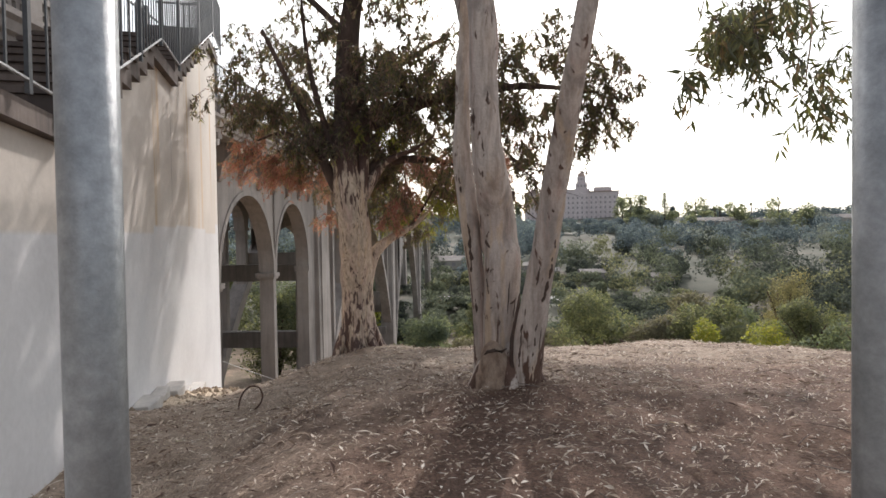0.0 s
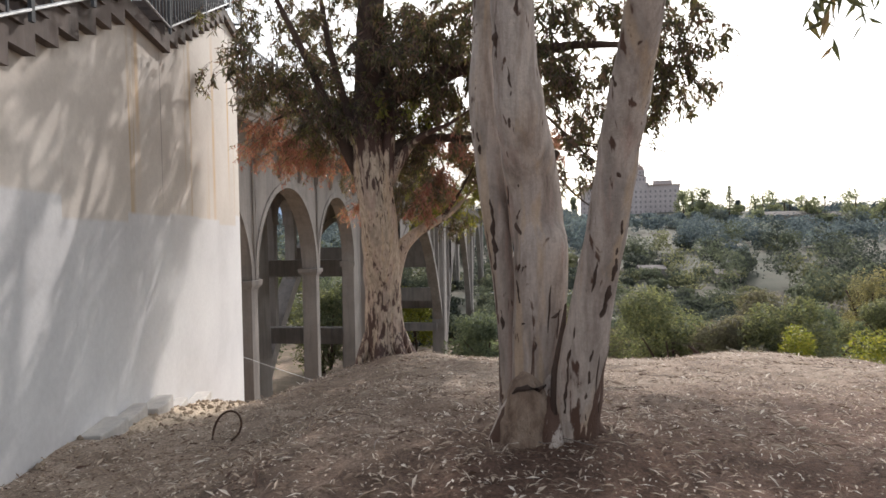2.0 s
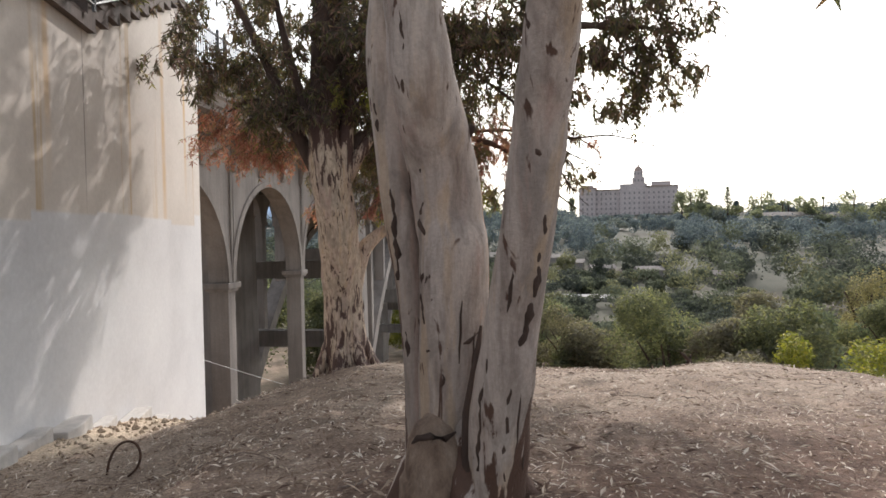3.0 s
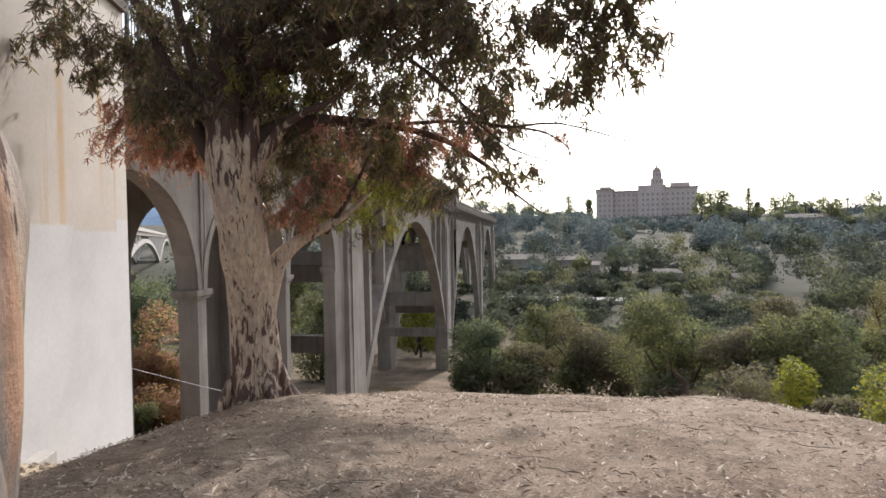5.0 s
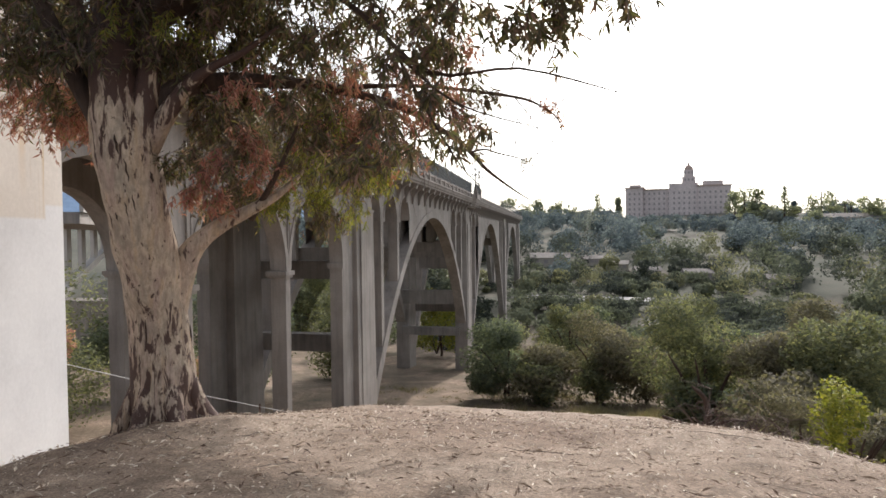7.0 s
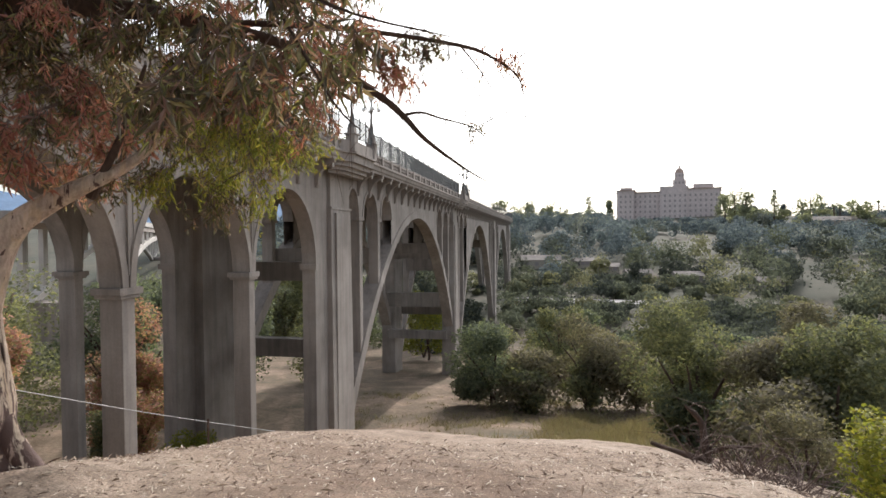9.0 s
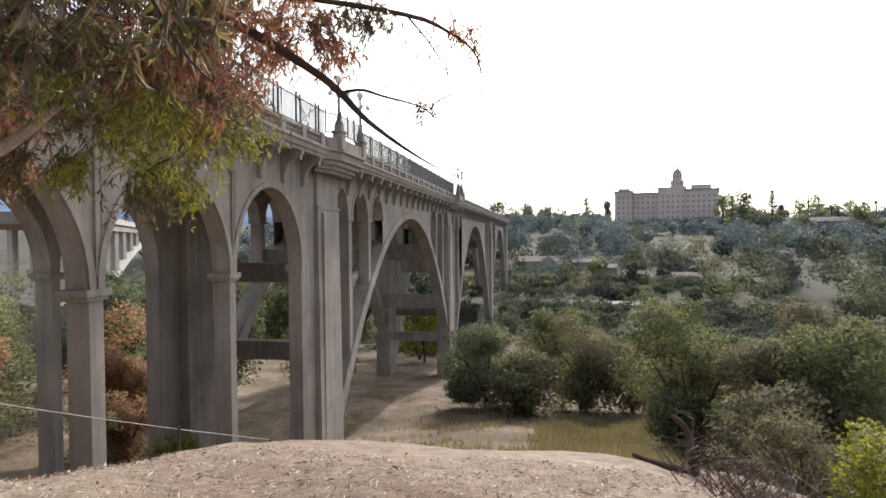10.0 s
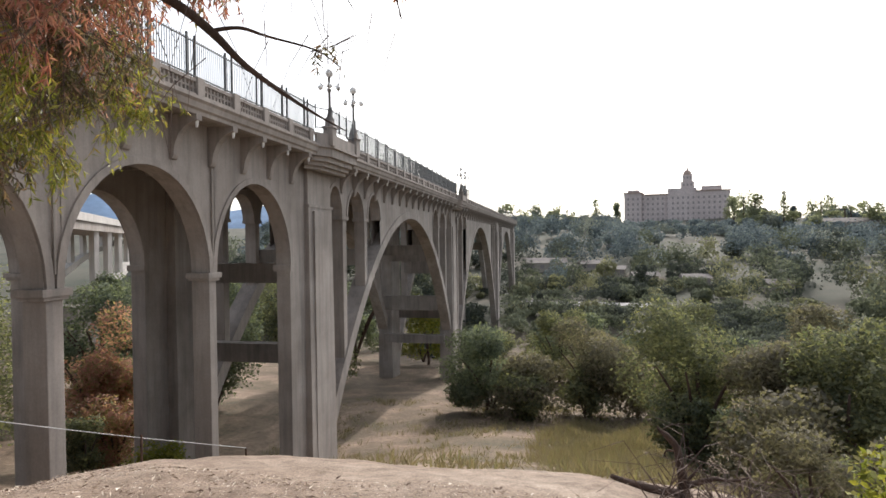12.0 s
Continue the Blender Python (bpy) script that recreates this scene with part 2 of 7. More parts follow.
BUSH_YELLOW = leaf_mat("yellow_shrub_leaf", [(0.0, (0.136, 0.160, 0.036)), (0.6, (0.232, 0.240, 0.048)), (1.0, (0.304, 0.272, 0.064))], 0.45, 0.6, gloss=0.2)
STRAW_LEAF = leaf_mat("straw_yellow_leaf", [(0.0, (0.20, 0.18, 0.11)), (0.6, (0.28, 0.25, 0.15)), (1.0, (0.35, 0.31, 0.19))], 0.45, 0.7, gloss=0.12)
BUSH_RED = leaf_mat("russet_shrub_leaf", [(0.0, (0.38, 0.19, 0.16)), (0.5, (0.48, 0.28, 0.24)), (0.72, (0.36, 0.27, 0.16)), (1.0, (0.23, 0.25, 0.12))], 0.45, 0.7, gloss=0.15)
def woods_mat(name, tone):
    """Foliage of far trees of one tone."""
    m, nt, b = material(name, 0.9)
    b.inputs["Specular IOR Level"].default_value = 0.05
    c = ramp(nt, noise_tex(nt, coords(nt), 0.3, 4, 0.6), [(0.34, tuple(0.72 * a for a in tone)), (0.5, tone), (0.68, (1.35 * tone[0], 1.3 * tone[1], 1.05 * tone[2]))])
    c = mix(nt, 1.0, c, ramp(nt, per_piece(nt), [(0.0, (0.88, 0.88, 0.88)), (1.0, (1.12, 1.12, 1.08))]), "MULTIPLY")
    nt.links.new(c, b.inputs["Base Color"])
    tr = nt.nodes.new("ShaderNodeBsdfTranslucent")
    nt.links.new(c, tr.inputs["Color"])
    ms = nt.nodes.new("ShaderNodeMixShader")
    ms.inputs[0].default_value = 0.42
    nt.links.new(b.outputs[0], ms.inputs[1])
    nt.links.new(tr.outputs[0], ms.inputs[2])
    nt.links.new(ms.outputs[0], nt.nodes["Material Output"].inputs[0])
    return m


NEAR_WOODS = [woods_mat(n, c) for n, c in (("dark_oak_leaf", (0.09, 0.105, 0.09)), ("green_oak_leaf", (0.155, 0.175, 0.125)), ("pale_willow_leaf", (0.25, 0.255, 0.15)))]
# bluish, lightened leaf tones: the haze of distance is mixed into the colour
FAR_WOODS = [woods_mat(n, c) for n, c in (("dark_hazed_leaf", (0.12, 0.152, 0.168)), ("blue_hazed_leaf", (0.195, 0.238, 0.25)), ("grey_hazed_leaf", (0.26, 0.285, 0.25)))]
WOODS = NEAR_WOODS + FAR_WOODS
# ridge foliage paled to grey-green, with the haze put into the colour
RIDGE_LEAF = leaf_mat("hazed_ridge_leaf", [(0.0, (0.20, 0.22, 0.175)), (0.5, (0.25, 0.27, 0.21)), (1.0, (0.30, 0.31, 0.24))], 0.5, 0.9, gloss=0.05)
DRY_GRASS = leaf_mat("dry_grass", [(0.0, (0.18, 0.145, 0.095)), (0.6, (0.26, 0.215, 0.14)), (1.0, (0.18, 0.175, 0.095))], 0.3, 0.7)
LITTER = leaf_mat("leaf_litter", [(0.0, (0.085, 0.05, 0.04)), (0.3, (0.19, 0.13, 0.095)), (0.55, (0.33, 0.25, 0.19)), (0.78, (0.52, 0.43, 0.34)), (1.0, (0.78, 0.71, 0.62))], 0.05, 0.75, gloss=0.2)


def soil_mat():
    m, nt, b = material("dry_soil", 0.95)
    v = coords(nt)
    n1, n2, n3 = noise_tex(nt, v, 0.35, 6), noise_tex(nt, v, 3.5, 8, 0.7), noise_tex(nt, v, 45, 6, 0.75)
    near = ramp(nt, n1, [(0.3, (0.22, 0.156, 0.114)), (0.5, (0.33, 0.258, 0.20)), (0.7, (0.42, 0.348, 0.282))])
    mid_ = ramp(nt, n2, [(0.32, (0.52, 0.49, 0.46)), (0.68, (1.22, 1.22, 1.22))])
    fine = ramp(nt, n3, [(0.33, (0.42, 0.40, 0.38)), (0.67, (1.42, 1.42, 1.42))])
    c = mix(nt, 1.0, near, mid_, "MULTIPLY")
    # rotted bark and leaf mould round the forked tree, darkened also for shade there
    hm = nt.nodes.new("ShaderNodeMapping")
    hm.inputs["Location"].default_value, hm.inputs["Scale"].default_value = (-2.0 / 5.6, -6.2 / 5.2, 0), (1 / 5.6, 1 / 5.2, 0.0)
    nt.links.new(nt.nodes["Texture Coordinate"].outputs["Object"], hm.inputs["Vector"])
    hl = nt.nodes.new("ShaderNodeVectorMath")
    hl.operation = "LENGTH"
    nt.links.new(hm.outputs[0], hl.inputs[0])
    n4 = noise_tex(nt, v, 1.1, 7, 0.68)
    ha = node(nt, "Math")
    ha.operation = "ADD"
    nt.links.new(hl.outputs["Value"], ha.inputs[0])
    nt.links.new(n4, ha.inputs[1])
    mould_shade = nt.nodes.new("ShaderNodeMapRange")
    mould_shade.inputs["From Min"].default_value, mould_shade.inputs["From Max"].default_value = 1.62, 1.22
    nt.links.new(ha.outputs[0], mould_shade.inputs["Value"])
    c = mix(nt, mould_shade.outputs[0], c, mix(nt, 1.0, ramp(nt, n4, [(0.3, (0.10, 0.057, 0.04)), (0.55, (0.19, 0.115, 0.08)), (0.75, (0.30, 0.195, 0.14))]), mid_, "MULTIPLY"))
    c = mix(nt, 1.0, c, fine, "MULTIPLY")
    # pale earth heap at the foot of the wall, its sunlight partly in the colour
    pm = nt.nodes.new("ShaderNodeMapping")
    pm.inputs["Location"].default_value, pm.inputs["Scale"].default_value = (5.6 / 0.9, -12.2 / 2.1, 0), (1 / 0.9, 1 / 2.1, 0.0)
    nt.links.new(nt.nodes["Texture Coordinate"].outputs["Object"], pm.inputs["Vector"])
    ln_ = nt.nodes.new("ShaderNodeVectorMath")
    ln_.operation = "LENGTH"
    nt.links.new(pm.outputs[0], ln_.inputs[0])
    ad = node(nt, "Math")
    ad.operation = "ADD"
    nt.links.new(ln_.outputs["Value"], ad.inputs[0])
    nt.links.new(n2, ad.inputs[1])
    fresh = nt.nodes.new("ShaderNodeMapRange")
    fresh.inputs["From Min"].default_value, fresh.inputs["From Max"].default_value = 1.6, 1.25
    nt.links.new(ad.outputs[0], fresh.inputs["Value"])
    c = mix(nt, fresh.outputs[0], c, mix(nt, 1.0, (0.62, 0.51, 0.38), fine, "MULTIPLY"))
    # brown weeds and dead grass over the lower slope
    sep0 = nt.nodes.new("ShaderNodeSeparateXYZ")
    nt.links.new(v, sep0.inputs[0])
    low = nt.nodes.new("ShaderNodeMapRange")
    low.inputs["From Min"].default_value, low.inputs["From Max"].default_value = 20, 27
    nt.links.new(sep0.outputs[1], low.inputs["Value"])
    n8 = noise_tex(nt, v, 0.22, 7, 0.66, 0.5)
    weeds = ramp(nt, n8, [(0.32, (0.36, 0.275, 0.205)), (0.44, (0.25, 0.185, 0.13)), (0.54, (0.17, 0.13, 0.085)), (0.68, (0.11, 0.095, 0.055))])
    c = mix(nt, low.outputs[0], c, mix(nt, 1.0, mix(nt, 1.0, weeds, mid_, "MULTIPLY"), fine, "MULTIPLY"))
    # scrub covers the far slope of the valley
    sep = nt.nodes.new("ShaderNodeSeparateXYZ")
    nt.links.new(v, sep.inputs[0])
    far = nt.nodes.new("ShaderNodeMapRange")
    far.inputs["From Min"].default_value, far.inputs["From Max"].default_value = 95, 150
    nt.links.new(sep.outputs[1], far.inputs["Value"])
    scrub = ramp(nt, noise_tex(nt, v, 0.05, 6), [(0.35, (0.045, 0.052, 0.034)), (0.55, (0.075, 0.073, 0.05)), (0.74, (0.125, 0.103, 0.08))])
    nt.links.new(mix(nt, far.outputs[0], c, scrub), b.inputs["Base Color"])
    bump(nt, b, mix(nt, 0.5, n2, n3), 0.8, 0.04)
    return m


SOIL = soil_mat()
PALE_SOIL = two_scale("pale_heap_soil", (0.30, 0.22, 0.15), (0.42, 0.33, 0.24), (0.52, 0.43, 0.33), 1.5, 25, 0.95, 0.8, 0.03)
GALV = two_scale("galvanised_steel", (0.25, 0.26, 0.265), (0.33, 0.34, 0.345), (0.42, 0.43, 0.435), 4, 35, 0.5, 0.2)
GALV.node_tree.nodes["Principled BSDF"].inputs["Metallic"].default_value = 0.7
DARK_METAL = two_scale("dark_painted_metal", (0.05, 0.055, 0.06), (0.07, 0.075, 0.08), (0.10, 0.105, 0.11), 3, 40, 0.5, 0.1)
LAMP_METAL = two_scale("aged_lamp_metal", (0.09, 0.085, 0.08), (0.13, 0.12, 0.11), (0.18, 0.17, 0.16), 3, 40, 0.55, 0.1)
RUSTY = two_scale("rusty_iron", (0.05, 0.03, 0.022), (0.09, 0.05, 0.035), (0.15, 0.08, 0.05), 12, 60, 0.9, 0.5)
GLOBE = two_scale("white_glass_globe", (0.7, 0.7, 0.68), (0.78, 0.78, 0.76), (0.82, 0.82, 0.8), 2, 20, 0.3, 0.0)
STUCCO = two_scale("buff_stucco", (0.52, 0.45, 0.44), (0.58, 0.50, 0.49), (0.63, 0.55, 0.54), 0.05, 0.8, 0.9, 0.2)
ROOF = two_scale("clay_roof", (0.36, 0.26, 0.22), (0.44, 0.33, 0.28), (0.50, 0.40, 0.34), 0.2, 3, 0.9, 0.3)
PANE_DARK, _, _b = material("dark_window_glass", 0.15)
_b.inputs["Base Color"].default_value = (0.30, 0.27, 0.27, 1)
HOUSE_ROOF = two_scale("weathered_house_roof", (0.15, 0.135, 0.125), (0.20, 0.18, 0.165), (0.27, 0.25, 0.23), 0.3, 4, 0.9, 0.3)
HOUSE_WALL = two_scale("dull_house_wall", (0.30, 0.27, 0.23), (0.36, 0.33, 0.28), (0.42, 0.39, 0.34), 0.2, 3, 0.9, 0.2)
ASPHALT = two_scale("pale_road", (0.30, 0.29, 0.28), (0.36, 0.35, 0.34), (0.42, 0.41, 0.40), 0.05, 1, 0.9, 0.1)
# blue air haze is painted as the mountain's base colour
HILL_BLUE = two_scale("haze_blue_mountain", (0.10, 0.17, 0.28), (0.13, 0.21, 0.33), (0.16, 0.25, 0.38), 0.002, 0.02, 1.0, 0.2)
BARE_WOOD = two_scale("bare_dead_wood", (0.13, 0.10, 0.085), (0.22, 0.18, 0.15), (0.34, 0.29, 0.25), 5, 40, 0.9, 0.5)
CABLE = two_scale("steel_cable", (0.4, 0.4, 0.4), (0.5, 0.5, 0.5), (0.58, 0.58, 0.58), 6, 50, 0.45, 0.1)


# ---- mesh helpers ----
class Geo:
    """A growing list of corners and faces."""

    def __init__(self):
        self.v, self.f, self.n = [], [], []

    def add(self, verts, faces):
        n = len(self.v)
        self.v.extend(tuple(p) for p in verts)
        self.f.extend(tuple(i + n for i in q) for q in faces)
        return self

    def box(self, x0, x1, y0, y1, z0, z1):
        return self.add([(x0, y0, z0), (x1, y0, z0), (x1, y1, z0), (x0, y1, z0), (x0, y0, z1), (x1, y0, z1), (x1, y1, z1), (x0, y1, z1)],
                        [(3, 2, 1, 0), (4, 5, 6, 7), (0, 1, 5, 4), (1, 2, 6, 5), (2, 3, 7, 6), (3, 0, 4, 7)])

    def prism(self, loop, shift):
        """A flat loop of points, pushed along shift into a solid."""
        k = len(loop)
        a = [Vector(p) for p in loop]
        bb = [p + Vector(shift) for p in a]
        return self.add(a + bb, [tuple(range(k))[::-1], tuple(range(k, 2 * k))] + [(i, (i + 1) % k, k + (i + 1) % k, k + i) for i in range(k)])

    def tube(self, points, radii, n=8, cap=True, lumps=0.0, rng=None):
        pts = [Vector(p) for p in points]
        rings, k = [], len(pts)
        side = Vector((1, 0, 0))
        for i, p in enumerate(pts):
            d = (pts[min(i + 1, k - 1)] - pts[max(i - 1, 0)]).normalized()
            u = d.cross(side if abs(d.dot(side)) < 0.95 else Vector((0, 1, 0))).normalized()
            w = d.cross(u)
            r = radii[i] if hasattr(radii, "__len__") else radii
            ring = []
            for j in range(n):
                a = 2 * math.pi * j / n
                rr = r
                if lumps:
                    q = Vector((math.cos(a) * 1.3, math.sin(a) * 1.3, i * 0.28))
                    rr = r * (1 + lumps * noise.noise(q + Vector((p.x * 3, p.y, 0))))
                ring.append(p + (u * math.cos(a) + w * math.sin(a)) * rr)
            rings.append(ring)
        faces = []
        for i in range(k - 1):
            for j in range(n):
                faces.append((i * n + j, i * n + (j + 1) % n, (i + 1) * n + (j + 1) % n, (i + 1) * n + j))
        if cap:
            faces += [tuple(range(n))[::-1], tuple((k - 1) * n + j for j in range(n))]
        return self.add([p for r_ in rings for p in r_], faces)

    def leaves(self, base, tips, width, out=None, flat=0.35):
        """Narrow pointed leaves from arrays of foot and tip points, shaded as a clump if it has an outward side."""
        n = len(base)
        d = tips - base
        rnd = np.random.normal(size=(n, 3))
        s = np.cross(d, rnd)
        s /= np.linalg.norm(s, axis=1)[:, None] + 1e-9
        midp = base + d * 0.4 + np.cross(s, d) * 0.08
        w = np.asarray(width).reshape(-1, 1)
        if out is not None:
            face = np.cross(d, s)
            face /= np.linalg.norm(face, axis=1)[:, None] + 1e-9
            turn = np.sign(np.sum(face * out, 1))[:, None]
            turn[turn == 0] = 1
            s, face = s * turn, face * turn
            nn = out * 0.75 + face * flat + np.array([0, 0, 0.12])
            nn /= np.linalg.norm(nn, axis=1)[:, None]
            self.n.extend(map(tuple, np.repeat(nn, 4, 0)))
            allv = np.stack([base, midp - s * w, tips, midp + s * w], 1).reshape(-1, 3)
        else:
            allv = np.stack([base, midp + s * w, tips, midp - s * w], 1).reshape(-1, 3)
        o = len(self.v)
        self.v.extend(map(tuple, allv))
        self.f.extend((o + 4 * i, o + 4 * i + 1, o + 4 * i + 2, o + 4 * i + 3) for i in range(n))
        return self

    def mesh(self, name, smooth=False):
        me = bpy.data.meshes.new(name)
        me.from_pydata(self.v, [], self.f)
        if smooth:
            me.polygons.foreach_set("use_smooth", [True] * len(me.polygons))
        me.update()
        if self.n:
            me.polygons.foreach_set("use_smooth", [True] * len(me.polygons))
            me.normals_split_custom_set_from_vertices(self.n)
        return me


def fix_normals(me, bevel=0.0):
    bm = bmesh.new()
    bm.from_mesh(me)
    bmesh.ops.recalc_face_normals(bm, faces=bm.faces)
    if bevel:
        sharp = [e for e in bm.edges if len(e.link_faces) == 2 and e.calc_face_angle(0) > 0.5]
        bmesh.ops.bevel(bm, geom=sharp, offset=bevel, segments=2, affect="EDGES", profile=0.6)
    bm.to_mesh(me)
    bm.free()


def part(name, geo, mat, parent=None, label="", smooth=False, bevel=0.0, solid=True):
    me = geo.mesh(name, smooth)
    if solid:
        fix_normals(me, bevel)
    me.materials.append(mat)
    ob = new(name, me)
    attach(ob, parent)
    if label:
        tagged(ob, label)
    return ob


def attach(ob, parent):
    """Puts a part, made in the place's own metres, under its thing without shifting it."""
    ob.parent = parent
    if parent is not None and parent.type == "EMPTY":
        ob.matrix_parent_inverse = Matrix.Translation(parent.location).inverted()


def shared(name, me, parent, place=(0, 0, 0), turn=0.0):
    ob = new(name, me)
    ob.location, ob.rotation_euler = place, (0, 0, turn)
    attach(ob, parent)
    return ob


def thing(name, place, label, category, group="", kind=""):
    ob = new(name)
    ob.location = place
    ob.empty_display_size = 0.2
    return tagged(ob, label, category, group, kind)


# ---- ground ----
G_Y = (-300, 6, 8.5, 10, 11.3, 12.8, 14, 16, 18, 19.6, 20.6, 21.6, 25, 32, 42, 55, 70, 95, 125, 170, 230, 330, 420, 560, 800, 3000)
G_Z = (0.3, 0.28, 0.33, 0.18, 0.03, -0.13, -0.33, -0.78, -1.26, -1.68, -2.02, -2.48, -3.9, -6.5, -9.9, -12.6, -14.6, -17, -19, -15, -9.5, -4, 4, 14, 20, 30)


def smooth01(a):
    a = np.clip(a, 0, 1)
    return a * a * (3 - 2 * a)


def ground_z(x, y):
    """Height of the ground: a mound that drops into a valley with a wooded far slope."""
    x, y = np.asarray(x, float), np.asarray(y, float)
    z = np.interp(y, G_Y, G_Z)
    left = np.clip(-x - 2.6, 0, 12)
    z = z - (0.4 - 0.28 * np.clip((y - 10) / 3, 0, 1)) * smooth01(left / 1.3) - 0.25 * np.clip(left - 1, 0, 12) * np.clip((y - 11) / 5, 0, 1) * np.clip((60 - y) / 20, 0, 1)
    # a trench along the foot of the wall
    z = z - 0.33 * smooth01((-x - 3.9) / 1.3) * np.clip((y - 10.0) / 2.4, 0, 1) * np.clip((24 - y) / 6, 0, 1)
    right = np.clip(x - 3.4, 0, 10)
    z = z - 0.42 * right ** 2 / (right + 1.2) * np.clip((45 - y) / 30, 0, 1)
    # a low hump where the crest bends
    z = z + 0.13 * np.exp(-((x - 2.15) / 0.9) ** 2 - ((y - 15.3) / 1.3) ** 2)
    # the crest bends back and breaks off steeply on the open side
    r2 = np.clip(x - np.interp(y, (8, 10, 12, 13, 14.5, 15.5, 16.5, 18), (4.6, 4.3, 3.5, 3.2, 2.85, 2.6, 2.35, 2.0)), 0, 10)
    z = z - 0.9 * r2 ** 2 / (r2 + 0.6) * np.clip((22 - y) / 4, 0, 1) * np.clip((y - 5) / 4, 0, 1)
    big = np.clip((y - 60) / 200, 0, 1)
    z = z + big * 4 * np.sin(x * 0.021 + 1.3) * np.cos(y * 0.017)
    near = np.clip((40 - y) / 20, 0, 1)
    z = z + near * (0.03 * np.sin(x * 2.1 + 0.7 * y) * np.cos(y * 1.7 - 0.4 * x) + 0.02 * np.sin(5.3 * x + 1.1) * np.sin(4.7 * y + 0.6 * x))
    # earth heaped round the feet of the two gum trees
    z = z + 0.11 * np.exp(-((x + 1.5) / 0.8) ** 2 - ((y - 8.7) / 0.8) ** 2) + 0.15 * np.exp(-((x + 3.35) / 0.7) ** 2 - ((y - 14.75) / 0.8) ** 2)
    # a heap of loose pale earth at the foot of the wall
    z = z + 0.12 * np.exp(-((x + 5.7) / 0.6) ** 2 - ((y - 12.2) / 1.3) ** 2)
    return z


def gz(x, y):
    return float(ground_z(x, y))


def build_ground():
    def graded(fine0, fine1, step, far0, far1):
        mid_ = list(np.arange(fine0, fine1, step))
        up, down = [fine1], []
        s = step
        while up[-1] < far1:
            s *= 1.09
            up.append(min(up[-1] + s, far1))
        s, p = step, fine0
        while p > far0:
            s *= 1.12
            p = max(p - s, far0)
            down.append(p)
        return np.array(down[::-1] + mid_ + up)

    xs, ys = graded(-9, 7, 0.13, -3500, 3500), graded(3, 20, 0.13, -600, 4500)
    X, Y = np.meshgrid(xs, ys)
    Z = ground_z(X, Y)
    g = Geo()
    for row in np.stack([X, Y, Z], 2):
        g.v.extend(map(tuple, row))
    w = len(xs)
    g.f = [(j * w + i, j * w + i + 1, (j + 1) * w + i + 1, (j + 1) * w + i) for j in range(len(ys) - 1) for i in range(w - 1)]
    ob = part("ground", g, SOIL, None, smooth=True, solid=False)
    tagged(ob, "dry brown earth mound falling into a wooded valley", "ground", kind="structure")


build_ground()


def build_litter():
    """Fallen leaves and bark strips on the mound."""
    rng = np.random.default_rng(4)
    g = Geo()
    for n, lo, hi, wd, y1 in ((42000, 0.010, 0.034, 0.005, 18.5), (3500, 0.03, 0.06, 0.006, 18.5), (26000, 0.012, 0.045, 0.005, 11.5), (2600, 0.035, 0.07, 0.006, 10.8), (420, 0.07, 0.13, 0.010, 10.5), (9000, 0.04, 0.085, 0.009, 18.5), (700, 0.08, 0.15, 0.012, 18.5), (7000, 0.05, 0.12, 0.0035, 11.5), (5000, 0.05, 0.11, 0.004, 17.5)):
        x, y = rng.uniform(-5.2, 6.5, n), rng.uniform(4.2, y1, n)
        # little lies on the pale earth heap, much round the forked tree
        keep = (((x + 5.6) / 0.9) ** 2 + ((y - 12.2) / 2.0) ** 2 > 1) | (rng.uniform(size=n) < 0.1)
        pull = (rng.uniform(size=n) < 0.04) & (y1 < 12)
        x = np.where(pull, rng.normal(-1.3, 0.75, n), x)
        y = np.where(pull, rng.normal(8.2, 0.6, n), y)
        x, y = x[keep], y[keep]
        n = len(x)
        z = ground_z(x, y) + 0.012
        a, ln = rng.uniform(0, 2 * np.pi, n), rng.uniform(lo, hi, n)
        base = np.stack([x, y, z], 1)
        tip = base + np.stack([np.cos(a) * ln, np.sin(a) * ln, rng.uniform(-0.1, 0.35, n) * ln], 1)
        tip[:, 2] = np.maximum(tip[:, 2], ground_z(tip[:, 0], tip[:, 1]) + 0.008)
        d = tip - base
        s = np.stack([-np.sin(a), np.cos(a), rng.normal(0, 0.25, n)], 1) * (wd * rng.uniform(0.6, 1.4, n))[:, None]
        mid_ = base + d * 0.45 + np.array([0, 0, 1]) * (ln * 0.08)[:, None]
        allv = np.stack([base, mid_ + s, tip, mid_ - s], 1).reshape(-1, 3)
        o = len(g.v)
        g.v.extend(map(tuple, allv))
        g.f.extend((o + 4 * i, o + 4 * i + 1, o + 4 * i + 2, o + 4 * i + 3) for i in range(n))
    tagged(part("leaf_litter", g, LITTER, None, solid=False), "dry brown and pale gum leaves scattered over the earth", "leaf litter", kind="stuff")


build_litter()


